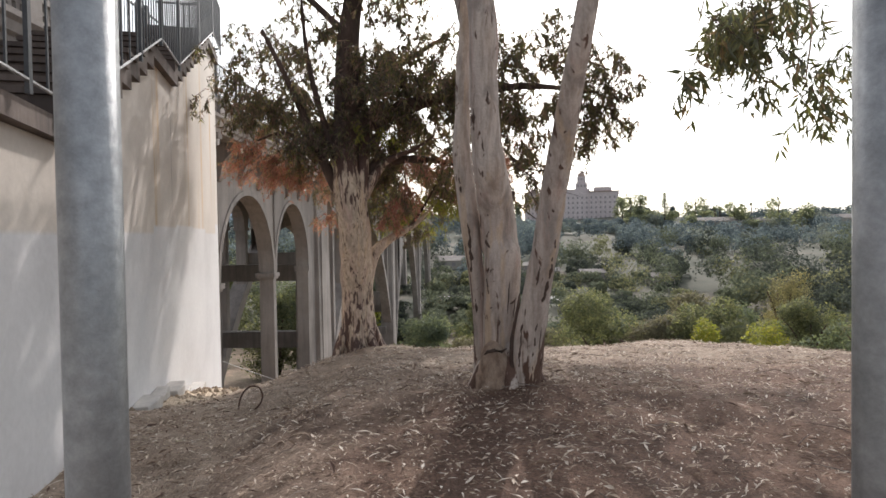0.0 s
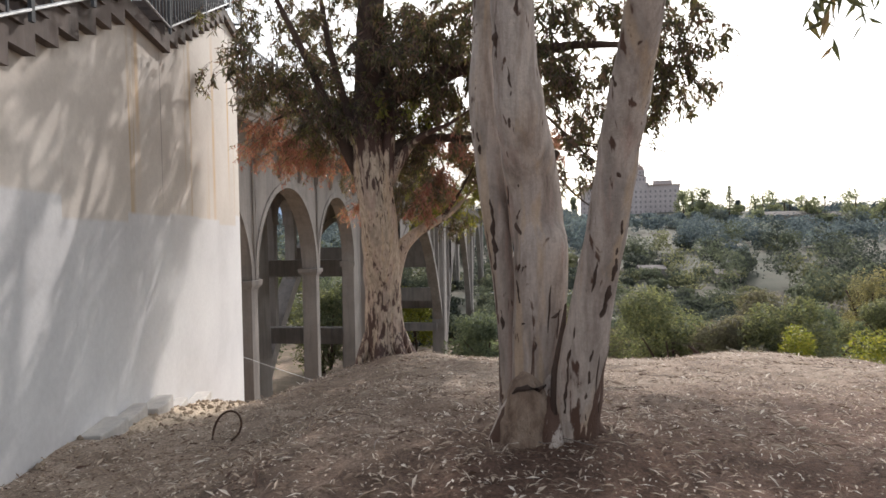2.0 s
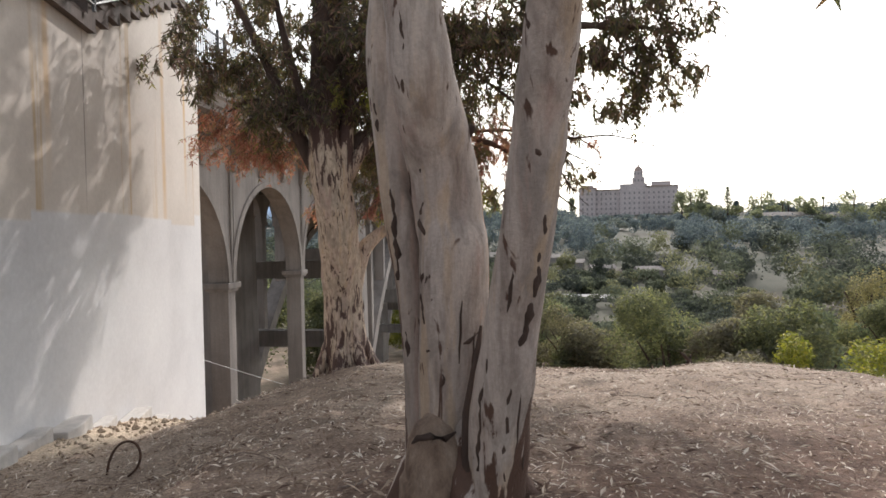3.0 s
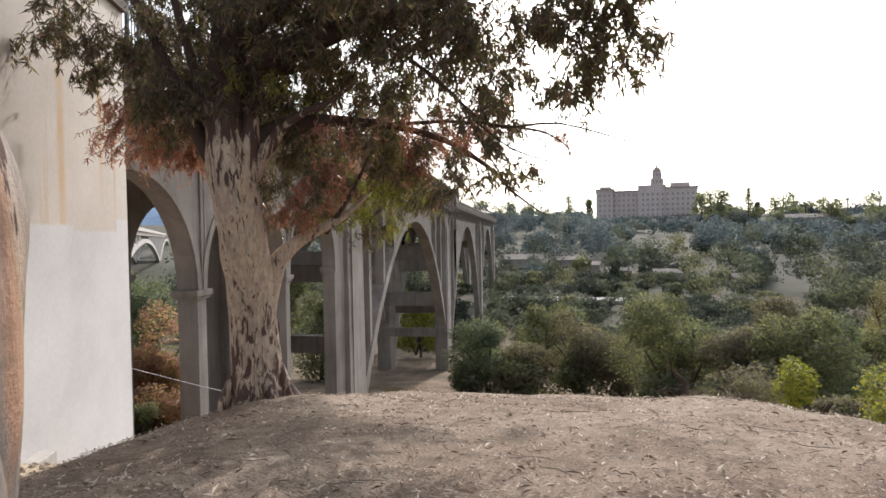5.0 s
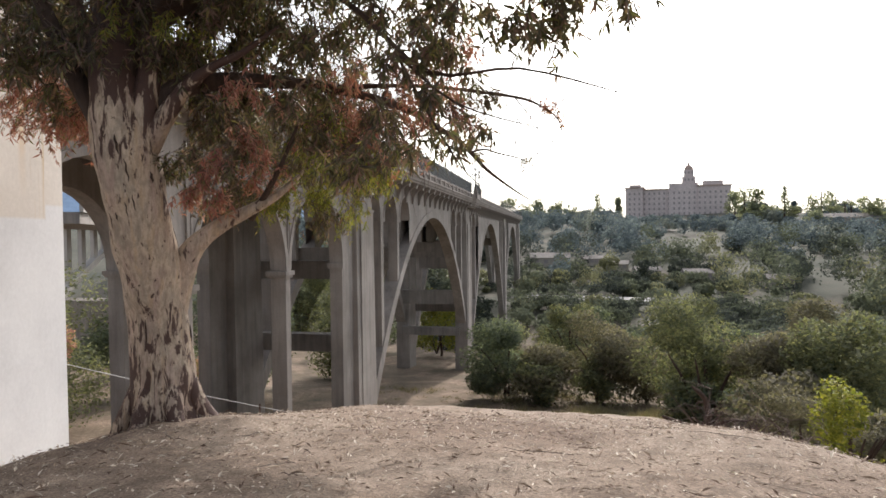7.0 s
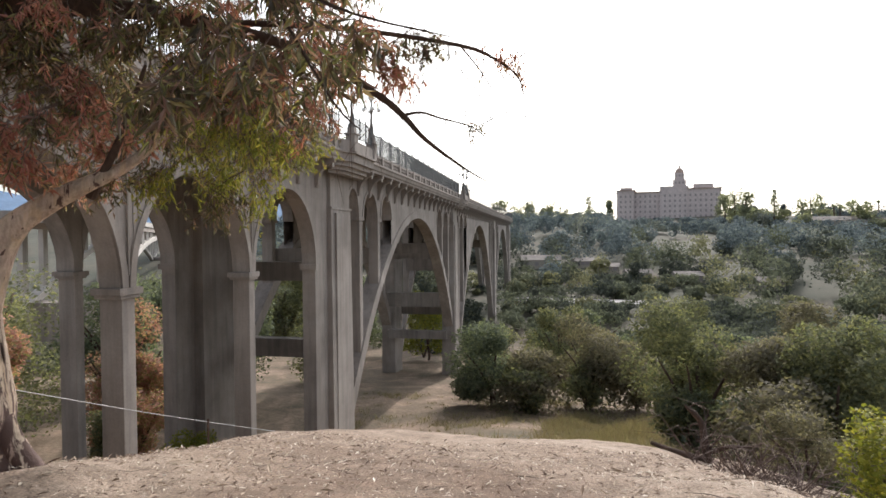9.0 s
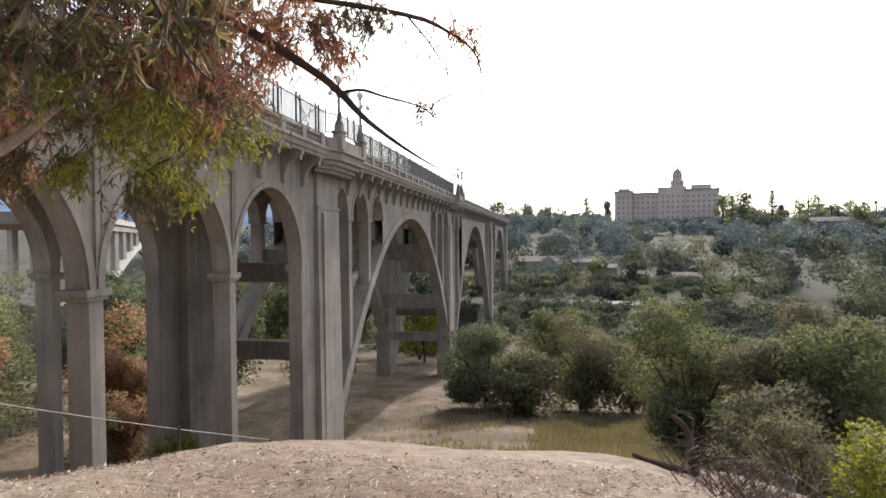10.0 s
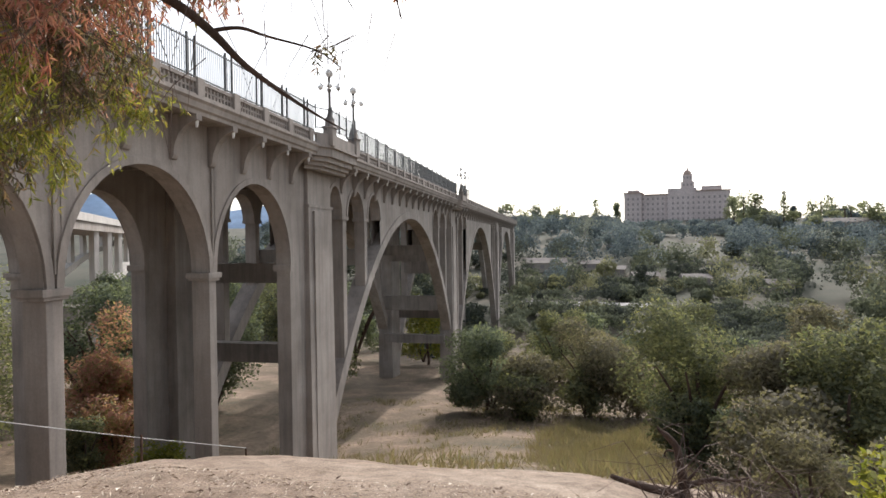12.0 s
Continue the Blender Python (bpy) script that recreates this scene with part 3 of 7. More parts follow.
def build_sticks():
    """Thin fallen sticks and curled strips of bark on the mound."""
    rng = np.random.default_rng(57)
    bark, wood = Geo(), Geo()
    for k in range(240):
        x, y = rng.uniform(-4.6, 6.0), 4.8 + 12.0 * rng.uniform() ** 1.3
        a, ln = rng.uniform(0, 2 * math.pi), rng.uniform(0.08, 0.3) if k % 5 else rng.uniform(0.3, 0.8)
        bend = rng.normal(0, 0.25)
        pts = []
        for i in range(5):
            u = i / 4 - 0.5
            px, py = x + math.cos(a + bend * u) * ln * u, y + math.sin(a + bend * u) * ln * u
            pts.append((px, py, gz(px, py) + 0.012 + 0.02 * rng.uniform()))
        r = rng.uniform(0.0015, 0.004)
        (wood if k % 2 else bark).tube(pts, [r * 0.6, r, r * 1.1, r, r * 0.5], 5)
    tagged(part("sticks", wood, BARE_WOOD, None, solid=False), "thin grey fallen sticks lying on the earth", "sticks", kind="stuff")
    tagged(part("bark_shreds", bark, TWIG, None, solid=False), "dark curled strips of fallen bark on the earth", "bark", kind="stuff")


build_sticks()


def build_clods():
    """Loose stones and clods on the pale earth heap."""
    rng = np.random.default_rng(19)
    g = Geo()
    faces = [(0, 2, 4), (2, 1, 4), (1, 3, 4), (3, 0, 4), (2, 0, 5), (1, 2, 5), (3, 1, 5), (0, 3, 5)]
    for _ in range(700):
        x, y = rng.normal(-5.55, 0.42), rng.normal(12.0, 1.3)
        if x < -5.6 - (y - 11) * 0.276 - 0.15:
            continue
        r = 0.008 + 0.038 * rng.uniform() ** 4
        z = gz(x, y) + r * 0.25
        d = rng.uniform(0.6, 1.3, 6) * r
        g.add([(x + d[0], y, z), (x - d[1], y + r * 0.2, z), (x, y + d[2], z), (x + r * 0.2, y - d[3], z), (x, y, z + d[4] * 0.8), (x, y, z - d[5])], faces)
    tagged(part("clods", g, PALE_SOIL, None, solid=False), "pale loose stones and clods at the foot of the wall", "stones", kind="stuff")


build_clods()

# ---- abutment wall with its stairs ----
W_END, W_DIR = Vector((-7.36, 17.25, 0)), Vector((-0.266, 0.964, 0))
W_OUT = Vector((0.964, 0.266, 0))


def wp(s, out, z):
    """A point of the wall: metres along it from its far end, metres out of its face, height."""
    p = W_END + W_DIR * s + W_OUT * out
    return Vector((p.x, p.y, z))


STEPS = ((-9.51, -6.29, 2.63, 4.17, 9), (-5.12, -1.35, 4.17, 5.92, 10))


def stair_line(drop):
    """The line of the treads along the wall, with drop metres taken off."""
    pts = [(-17.0, 2.63)]
    for s0, s1, z0, z1, n in STEPS:
        run, rise = (s1 - s0) / n, (z1 - z0) / n
        for i in range(n):
            pts += [(s0 + i * run, z0 + i * rise), (s0 + i * run, z0 + (i + 1) * rise)]
    pts.append((0.0, 5.92))
    return [(s, z - drop) for s, z in pts]


def build_wall():
    wall = thing("wall_abutment", (-7.36, 17.25, -2.5), "tall beige concrete abutment wall, repainted grey below and rust streaked", "wall", kind="structure")
    g = Geo()
    top = stair_line(0.24)
    loop = [(-17.0, -0.6), (-8.0, -1.2), (0.0, -3.6)] + [(s, z) for s, z in top[::-1]]
    g.prism([wp(s, 0, z) for s, z in loop], W_OUT * -1.2)
    part("wall_face", g, WALL_PAINT, wall)
    stairs = thing("stairway", tuple(wp(-9, -0.8, 2.2)), "dark dirty concrete stairs climbing along the top of the wall", "stairs", kind="structure")
    upper, lower = stair_line(0.08), stair_line(0.26)
    body = Geo()
    shift = 0.16
    loop = upper + [(0.0, 5.92 - 0.26)] + [(s + 0.2, z + 0.02) for s, z in lower[::-1][1:-1]] + [(-17.0, 2.46)]
    body.prism([wp(s, 0.09, z) for s, z in loop], W_OUT * -1.1)
    part("stair_body", body, STEP_MAT, stairs)
    for k, (s0, s1, z0, z1, n) in enumerate(STEPS):
        for i in range(n):
            run, rise = (s1 - s0) / n, (z1 - z0) / n
            t = Geo()
            s, z = s0 + i * run, z0 + (i + 1) * rise
            t.prism([wp(s - 0.03, 0.12, z - 0.076), wp(s + run, 0.12, z - 0.076), wp(s + run, 0.12, z - 0.03), wp(s - 0.03, 0.12, z - 0.03)], W_OUT * -1.15)
            part("tread", t, STEP_MAT, stairs)
    # broad steps that climb from the lower landing, away from the edge
    for i in range(11):
        t = Geo()
        t.prism([wp(-17, -1.1 - 0.3 * i, 2.63 + 0.17 * i), wp(-8.2, -1.1 - 0.3 * i, 2.63 + 0.17 * i), wp(-8.2, -1.1 - 0.3 * i, 2.80 + 0.17 * i), wp(-17, -1.1 - 0.3 * i, 2.80 + 0.17 * i)], W_OUT * -0.36)
        part("broad_step", t, STEP_MAT, stairs)
    backing = Geo()
    backing.prism([wp(-17, -4.2, 1.5), wp(-7.5, -4.2, 1.5), wp(-7.5, -4.2, 6.2), wp(-17, -4.2, 6.2)], W_OUT * -0.3)
    tagged(part("wall_behind_stairs", backing, CONCRETE_DARK, None), "stained concrete wall behind the stairs", "wall", kind="structure")
    # railing
    rail = thing("stair_railing", tuple(wp(-9, 0.08, 2.7)), "dark metal railing with upright bars along the stairs", "railing")
    levels = [(-17.0, 2.63), (-9.51, 2.63), (-6.29, 4.17), (-5.12, 4.17), (-1.35, 5.92), (0.0, 5.92), ]

    def level(s):
        return float(np.interp(s, [a for a, _ in levels], [b_ for _, b_ in levels]))

    for name, h, r in (("bottom_rail", 0.03, 0.014), ("top_rail", 1.02, 0.02)):
        t = Geo()
        for (a, za), (b_, zb) in zip(levels[:-1], levels[1:]):
            t.tube([wp(a, 0.15, za + h), wp(b_, 0.15, zb + h)], r, 6)
        part(name, t, GALV if h < 0.5 else DARK_METAL, rail)
    bar = Geo()
    bar.box(-0.007, 0.007, -0.007, 0.007, 0.02, 1.02)
    bar_me = bar.mesh("bar")
    bar_me.materials.append(DARK_METAL)
    post = Geo()
    post.box(-0.016, 0.016, -0.016, 0.016, -0.06, 1.06)
    post_me = post.mesh("post")
    post_me.materials.append(DARK_METAL)
    for s in [-15.0 + 0.3 * i for i in range(26)] + [-7.2 + 0.13 * i for i in range(56)]:
        shared("bar", bar_me, rail, wp(s, 0.15, level(s)))
    for s in (-15, -13.6, -12.2, -10.9, -10.2, -9.5, -8.4, -7.35, -6.3, -5.1, -3.2, -1.35, -0.05):
        shared("post", post_me, rail, wp(s, 0.15, level(s)))
    t = Geo()
    for a, b_ in ((0.0, -1.2), ):
        t.tube([wp(0, 0.1, 7.0), wp(0, b_, 7.0)], 0.025, 6)
        t.tube([wp(0, 0.1, 6.02), wp(0, b_, 6.02)], 0.03, 6)
    for i in range(10):
        t.tube([wp(0, -0.02 - 0.12 * i, 6.0), wp(0, -0.02 - 0.12 * i, 7.0)], 0.01, 4)
    part("end_rail", t, DARK_METAL, rail)


build_wall()

def build_footing():
    """A broken strip of pale concrete footing that shows at the foot of the wall."""
    rng = np.random.default_rng(71)
    ft = thing("footing", tuple(wp(-5.2, 0.2, gz(-5.9, 12.3))), "broken pale concrete footing along the foot of the wall", "footing")
    s = -7.6
    while s < -3.4:
        ln = rng.uniform(0.45, 0.9)
        out = rng.uniform(0.16, 0.30)
        p = wp(s + ln / 2, out, 0)
        top = gz(p.x, p.y) + rng.uniform(0.04, 0.13)
        g = Geo()
        g.prism([wp(s, 0.004, top - 0.5), wp(s + ln, 0.004, top - 0.5), wp(s + ln, out * rng.uniform(0.8, 1.0), top - 0.5), wp(s + ln * 0.5, out, top - 0.5), wp(s, out * rng.uniform(0.75, 1.0), top - 0.5)], (0, 0, 0.5))
        part("block", g, PALE_CONCRETE, ft, bevel=0.02)
        s += ln + rng.uniform(0.02, 0.25)


build_footing()

# ---- the bridge ----
XN, XI, XF, XO = -10.8, -11.5, -18.6, -19.4
DECK = 5.25


def arch_wall(x0, x1, y0, y1, spring, crown, top, n=20):
    """A wall over an arched opening between two columns."""
    g = Geo()
    c, h = (y0 + y1) / 2, (y1 - y0) / 2
    arc = [(c - h * math.cos(math.pi * i / n), spring + (crown - spring) * math.sin(math.pi * i / n)) for i in range(n + 1)]
    for (ya, za), (yb, zb) in zip(arc[:-1], arc[1:]):
        for x in (x0, x1):
            g.add([(x, ya, za), (x, yb, zb), (x, yb, top), (x, ya, top)], [(0, 1, 2, 3)])
        g.add([(x0, ya, za), (x0, yb, zb), (x1, yb, zb), (x1, ya, za)], [(0, 1, 2, 3)])
    return g


def rim(x0, x1, y0, y1, spring, crown, t, n=20):
    """A raised moulding round an arch."""
    g = Geo()
    c, h = (y0 + y1) / 2, (y1 - y0) / 2
    loops = []
    for k in range(n + 1):
        a = math.pi * k / n
        p, q = (c - h * math.cos(a), spring + (crown - spring) * math.sin(a)), (c - (h + t) * math.cos(a), spring + (crown - spring + t) * math.sin(a))
        loops.append([(x0, *p), (x1, *p), (x1, *q), (x0, *q)])
    ribbon(g, loops)
    return g


def ribbon(g, loops):
    """A solid bar through a row of four-cornered sections."""
    k = len(loops)
    faces = [(4 * i + j, 4 * i + (j + 1) % 4, 4 * i + 4 + (j + 1) % 4, 4 * i + 4 + j) for i in range(k - 1) for j in range(4)]
    g.add([p for q in loops for p in q], faces + [(3, 2, 1, 0), tuple(4 * k - 4 + j for j in range(4))])


def big_arch(y, c, crown, k):
    return crown - k * (y - c) ** 2


def build_bridge():
    br = thing("arch_bridge", (-15, 60, -12), "long weathered grey concrete arch bridge with ornate parapet", "bridge", kind="structure")

    def column(x0, x1, y0, y1, z0, z1, name="column", taper=0.0):
        g = Geo()
        g.add([(x0 - taper, y0 - taper, z0), (x1 + taper, y0 - taper, z0), (x1 + taper, y1 + taper, z0), (x0 - taper, y1 + taper, z0), (x0, y0, z1), (x1, y0, z1), (x1, y1, z1), (x0, y1, z1)],
              [(3, 2, 1, 0), (4, 5, 6, 7), (0, 1, 5, 4), (1, 2, 6, 5), (2, 3, 7, 6), (3, 0, 4, 7)])
        return part(name, g, CONCRETE, br, bevel=0.03)

    def cap(x0, x1, y0, y1, z):
        g = Geo()
        g.box(x0 - 0.07, x1 + 0.07, y0 - 0.12, y1 + 0.12, z - 0.30, z - 0.2)
        g.box(x0 - 0.12, x1 + 0.12, y0 - 0.2, y1 + 0.2, z - 0.2, z)
        part("capital", g, CONCRETE, br, bevel=0.02)

    for x0, x1, out in ((XI, XN, 1), (XO, XF, -1)):
        face = x1 if out > 0 else x0
        # slim columns of the approach
        for y0, y1 in ((18.4, 18.95), (25.13, 25.65), (32.08, 32.52)):
            foot = gz((x0 + x1) / 2, y0) - 0.6
            column(x0, x1, y0, y1, foot, -0.3)
            cap(x0, x1, y0, y1, -0.05)
            column(x0 + 0.02, x1 - 0.02, y0 - 0.03, y1 + 0.03, -0.05, DECK, "spandrel_pier")
            g = Geo()
            pe = face + out * 0.05
            g.box(min(pe, face), max(pe, face), (y0 + y1) / 2 - 0.03, (y0 + y1) / 2 + 0.03, 0.3, 4.4)
            part("pilaster_strip", g, CONCRETE_DARK, br)
        for y0, y1 in ((12.2, 18.4), (18.95, 25.13), (25.65, 32.08), (32.52, 38.7)):
            part("arch_wall", arch_wall(x0, x1, y0, y1, -0.05, 3.5, DECK), CONCRETE, br)
            part("arch_moulding", rim(face - 0.04 * out, face + 0.05 * out, y0, y1, -0.05, 3.5, 0.23), CONCRETE, br)
        # jamb and great piers
        column(x0, x1, 38.7, 40.4, gz(x0, 39) - 1, DECK, "jamb")
        g = Geo()
        g.box(x0 - 0.1, x1 + 0.1, 38.55, 38.75, -0.35, -0.05)
        part("capital", g, CONCRETE, br)
        for p0, p1 in ((40.4, 43.5), (81.4, 84.6), (136.5, 140), (186, 190)):
            xa, xb = (x0 - 0.5, x1 + 0.22) if out > 0 else (x0 - 0.22, x1 + 0.5)
            column(xa, xb, p0, p1, gz(x0, p0) - 1.5, 2.85, "pier", 0.12)
            column(xa + 0.05, xb - 0.05, p0 + 0.05, p1 - 0.05, 2.85, DECK, "pier_top")
            g = Geo()
            g.box(xa - 0.05, xb + 0.05, p0 - 0.05, p1 + 0.05, 2.78, 2.92)
            part("pier_band", g, CONCRETE, br)
            g = Geo()
            f2 = xb if out > 0 else xa
            g.box(min(f2 + out * 0.12, f2), max(f2 + out * 0.12, f2), p0 + 0.5, p1 - 0.75, gz(x0, p0) - 1.5, 2.6)
            part("pier_panel", g, CONCRETE, br)
        # great arches with their spandrel columns
        for c, crown, k, ya, yb in ((62.5, 2.9, 0.0362, 43.5, 81.4), (110.5, 3.0, 0.031, 84.6, 136.5), (163, 3.0, 0.034, 140, 186)):
            h = (yb - ya) / 2
            n = 40
            g = Geo()
            th = [0.6 + 0.9 * abs(2 * i / n - 1) ** 2 for i in range(n + 1)]
            ys = [ya + 0.2 + (yb - ya - 0.4) * i / n for i in range(n + 1)]
            low = [big_arch(y, c, crown, k) for y in ys]
            ribbon(g, [[(x0 - 0.3, y, z), (x1 + 0.08, y, z), (x1 + 0.08, y, z + t), (x0 - 0.3, y, z + t)] for y, z, t in zip(ys, low, th)])
            part("arch_rib", g, CONCRETE, br)

            def extrados(y):
                return big_arch(y, c, crown, k) + float(np.interp(y, ys, th)) - 0.15

            rel = (2.1, 3.05, 6.1, 7.0, 9.8)
            gaps = [(ya, ya + rel[0]), (ya + rel[1], ya + rel[2]), (ya + rel[3], ya + rel[4])]
            gaps += [(ya + yb - b_, ya + yb - a) for a, b_ in gaps]
            cols = [(ya + rel[0], ya + rel[1]), (ya + rel[2], ya + rel[3])]
            cols += [(ya + yb - b_, ya + yb - a) for a, b_ in cols]
            for a, b_ in gaps:
                part("spandrel_arch", arch_wall(x0, x1, a, b_, 2.5, 4.2, DECK, 12), CONCRETE, br)
                part("spandrel_moulding", rim(face - 0.03 * out, face + 0.05 * out, a, b_, 2.5, 4.2, 0.2, 12), CONCRETE, br)
            for a, b_ in cols:
                column(x0, x1, a + 0.18, b_ - 0.18, extrados((a + b_) / 2) - 0.6, 2.35, "spandrel_column")
                column(x0, x1, a, b_, 2.5, DECK, "spandrel_pier")
                g = Geo()
                g.box(x0 - 0.06, x1 + 0.06, a - 0.05, b_ + 0.05, 2.3, 2.52)
                part("capital", g, CONCRETE, br)
            a, b_ = ya + rel[4], yb - rel[4] + 0.0
            g = Geo()
            m = 24
            for i in range(m):
                u0, u1 = a + (yb - rel[4] - a) * i / m, a + (yb - rel[4] - a) * (i + 1) / m
                for x in (x0, x1):
                    g.add([(x, u0, extrados(u0)), (x, u1, extrados(u1)), (x, u1, DECK), (x, u0, DECK)], [(0, 1, 2, 3)])
            part("spandrel_wall", g, CONCRETE, br)
    # struts between the two rows
    for y0, y1, z0, z1 in ((44.2, 45.0, -1.35, -0.2), (44.2, 45.0, -6.0, -4.9), (46.3, 46.9, -1.4, -0.4), (77.6, 78.4, -1.4, -0.3), (80.2, 81.0, -7.3, -5.6), (80.2, 81.0, -11.2, -10.2),
                           (50.2, 50.8, -0.6, 0.5), (74, 74.6, -0.6, 0.5), (90, 91, -3.5, -1.5), (100, 101, -1, 0.4), (124, 125, -1, 0.4), (86, 87, -9, -7.5)):
        g = Geo()
        g.box(XF - 0.1, XI + 0.1, y0, y1, z0, z1)
        part("strut", g, CONCRETE_DARK, br)
    # deck
    g = Geo()
    g.box(XO - 1.0, XN + 0.95, -12, 190, DECK, DECK + 0.45)
    part("deck_slab", g, CONCRETE_DARK, br)
    beam = Geo()
    beam.box(XO + 0.1, XN - 0.1, -0.16, 0.16, 4.45, DECK)
    beam_me = beam.mesh("floor_beam")
    fix_normals(beam_me)
    beam_me.materials.append(CONCRETE_DARK)
    brk = Geo()
    prof = [(0, DECK), (1.02, DECK), (1.02, DECK - 0.2), (0.92, DECK - 0.24), (0.62, DECK - 0.36), (0.36, DECK - 0.62), (0.2, DECK - 1.0), (0.16, DECK - 1.3), (0.10, DECK - 1.42), (0, DECK - 1.45)]
    brk.prism([(XN + a, -0.15, z) for a, z in prof], (0, 0.3, 0))
    brk_me = brk.mesh("bracket")
    fix_normals(brk_me)
    brk_me.materials.append(CONCRETE)
    knob = Geo()
    knob.tube([(XN + 0.93, 0, DECK - 0.42), (XN + 0.93, 0, DECK - 0.2)], [0.04, 0.07], 8)
    knob_me = knob.mesh("knob")
    knob_me.materials.append(GLOBE)
    y = 14.7
    while y < 189:
        shared("floor_beam", beam_me, br, (0, y, 0))
        if not (40.2 < y < 43.7):
            bracket = shared("bracket", brk_me, br, (0, y, 0))
            if y < 90:
                shared("knob", knob_me, bracket)
        y += 2.2
    bays = ((-12, 39.6), (44.9, 80.8), (86.1, 190))
    for side in (1, -1):
        edge = XN + 1.0 if side > 0 else XO - 1.0
        prof = [(-0.3, DECK - 0.02), (0.0, DECK - 0.02), (0.02, DECK + 0.10), (0.10, DECK + 0.16), (0.14, DECK + 0.34), (0.22, DECK + 0.42), (0.22, DECK + 0.52), (-0.3, DECK + 0.52)]
        for y0, y1 in bays:
            g = Geo()
            g.prism([(edge + side * a, y0, z) for a, z in prof], (0, y1 - y0, 0))
            part("cornice", g, CONCRETE, br)
            rail_x = edge - side * 0.02
            for z0, z1, w in ((DECK + 0.52, DECK + 0.62, 0.16), (DECK + 0.98, DECK + 1.10, 0.18)):
                g = Geo()
                g.box(rail_x - w / 2 - 0.02, rail_x + w / 2, y0, y1, z0, z1)
                part("parapet_rail", g, CONCRETE, br)
        # look-out bays over the great piers
        for p0, p1 in ((39.6, 44.9), (80.8, 86.1)):
            out = [(edge, p0), (edge + side * 0.48, p0 + 0.9), (edge + side * 0.48, p1 - 0.9), (edge, p1)]
            for z0, z1, grow, nm in ((DECK - 0.62, DECK - 0.45, -0.62, "bay_corbel"), (DECK - 0.45, DECK - 0.24, -0.42, "bay_corbel"), (DECK - 0.24, DECK, -0.2, "bay_corbel"), (DECK, DECK + 0.52, 0.0, "bay_cornice"), (DECK + 0.42, DECK + 0.55, 0.16, "bay_lip")):
                g = Geo()
                g.prism([(edge - side * 0.6, p0, z0), (edge + side * grow, p0, z0), (edge + side * (0.48 + grow), p0 + 0.9, z0), (edge + side * (0.48 + grow), p1 - 0.9, z0), (edge + side * grow, p1, z0), (edge - side * 0.6, p1, z0)], (0, 0, z1 - z0))
                part(nm, g, CONCRETE, br)
            for (xa, ya), (xb, yb) in zip(out[:-1], out[1:]):
                d = Vector((xb - xa, yb - ya, 0)).normalized()
                nrm = Vector((d.y, -d.x, 0)) * 0.09
                g = Geo()
                a, b_ = Vector((xa, ya, DECK + 0.52)), Vector((xb, yb, DECK + 0.52))
                g.prism([a - nrm, b_ - nrm, b_ + nrm, a + nrm], (0, 0, 0.58))
                part("bay_parapet", g, CONCRETE, br)
            for py in (p0 + 0.9, p1 - 0.9):
                g = Geo()
                px = edge + side * 0.38
                g.box(px - 0.26, px + 0.26, py - 0.3, py + 0.3, DECK + 0.5, DECK + 1.4)
                g.box(px - 0.32, px + 0.32, py - 0.36, py + 0.36, DECK + 1.4, DECK + 1.5)
                g.box(px - 0.2, px + 0.2, py - 0.2, py + 0.2, DECK + 1.5, DECK + 1.8)
                part("lamp_pedestal", g, CONCRETE, br, bevel=0.04)
    # parapet posts and the pierced panels between them
    pp = Geo()
    pp.box(-0.16, 0.16, -0.2, 0.2, DECK + 0.52, DECK + 1.16)
    pp_me = pp.mesh("parapet_post")
    fix_normals(pp_me, 0.02)
    pp_me.materials.append(CONCRETE)
    lat = Geo()
    for i in range(9):
        yy = 0.29 + i * 0.2025
        lat.box(-0.05, 0.05, yy - 0.045, yy + 0.045, DECK + 0.6, DECK + 1.0)
    lat.box(-0.055, 0.055, 0.2, 2.0, DECK + 0.77, DECK + 0.83)
    lat_me = lat.mesh("pierced_panel")
    lat_me.materials.append(CONCRETE)
    for side in (1, -1):
        x = (XN + 1.0 if side > 0 else XO - 1.0) - side * 0.03
        for y0, y1 in bays:
            y = y0 + 0.3
            while y < y1:
                if y > 8:
                    shared("parapet_post", pp_me, br, (x, y, 0))
                    if y + 2.2 < y1:
                        shared("pierced_panel", lat_me, br, (x, y, 0))
                y += 2.2
    # metal fence on the parapet
    fence = thing("bridge_fence", (XN + 0.9, 30, DECK + 1.1), "dark metal safety fence with upright bars on the parapet", "fence")
    fz0, fz1 = DECK + 1.1, DECK + 2.35
    bar = Geo()
    bar.box(-0.011, 0.011, -0.011, 0.011, fz0, fz1 + 0.04)
    bar_me = bar.mesh("bar")
    bar_me.materials.append(DARK_METAL)
    post = Geo()
    post.box(-0.035, 0.035, -0.035, 0.035, fz0 - 0.1, fz1 + 0.16)
    post_me = post.mesh("post")
    post_me.materials.append(DARK_METAL)
    rest = Geo()
    made = 0
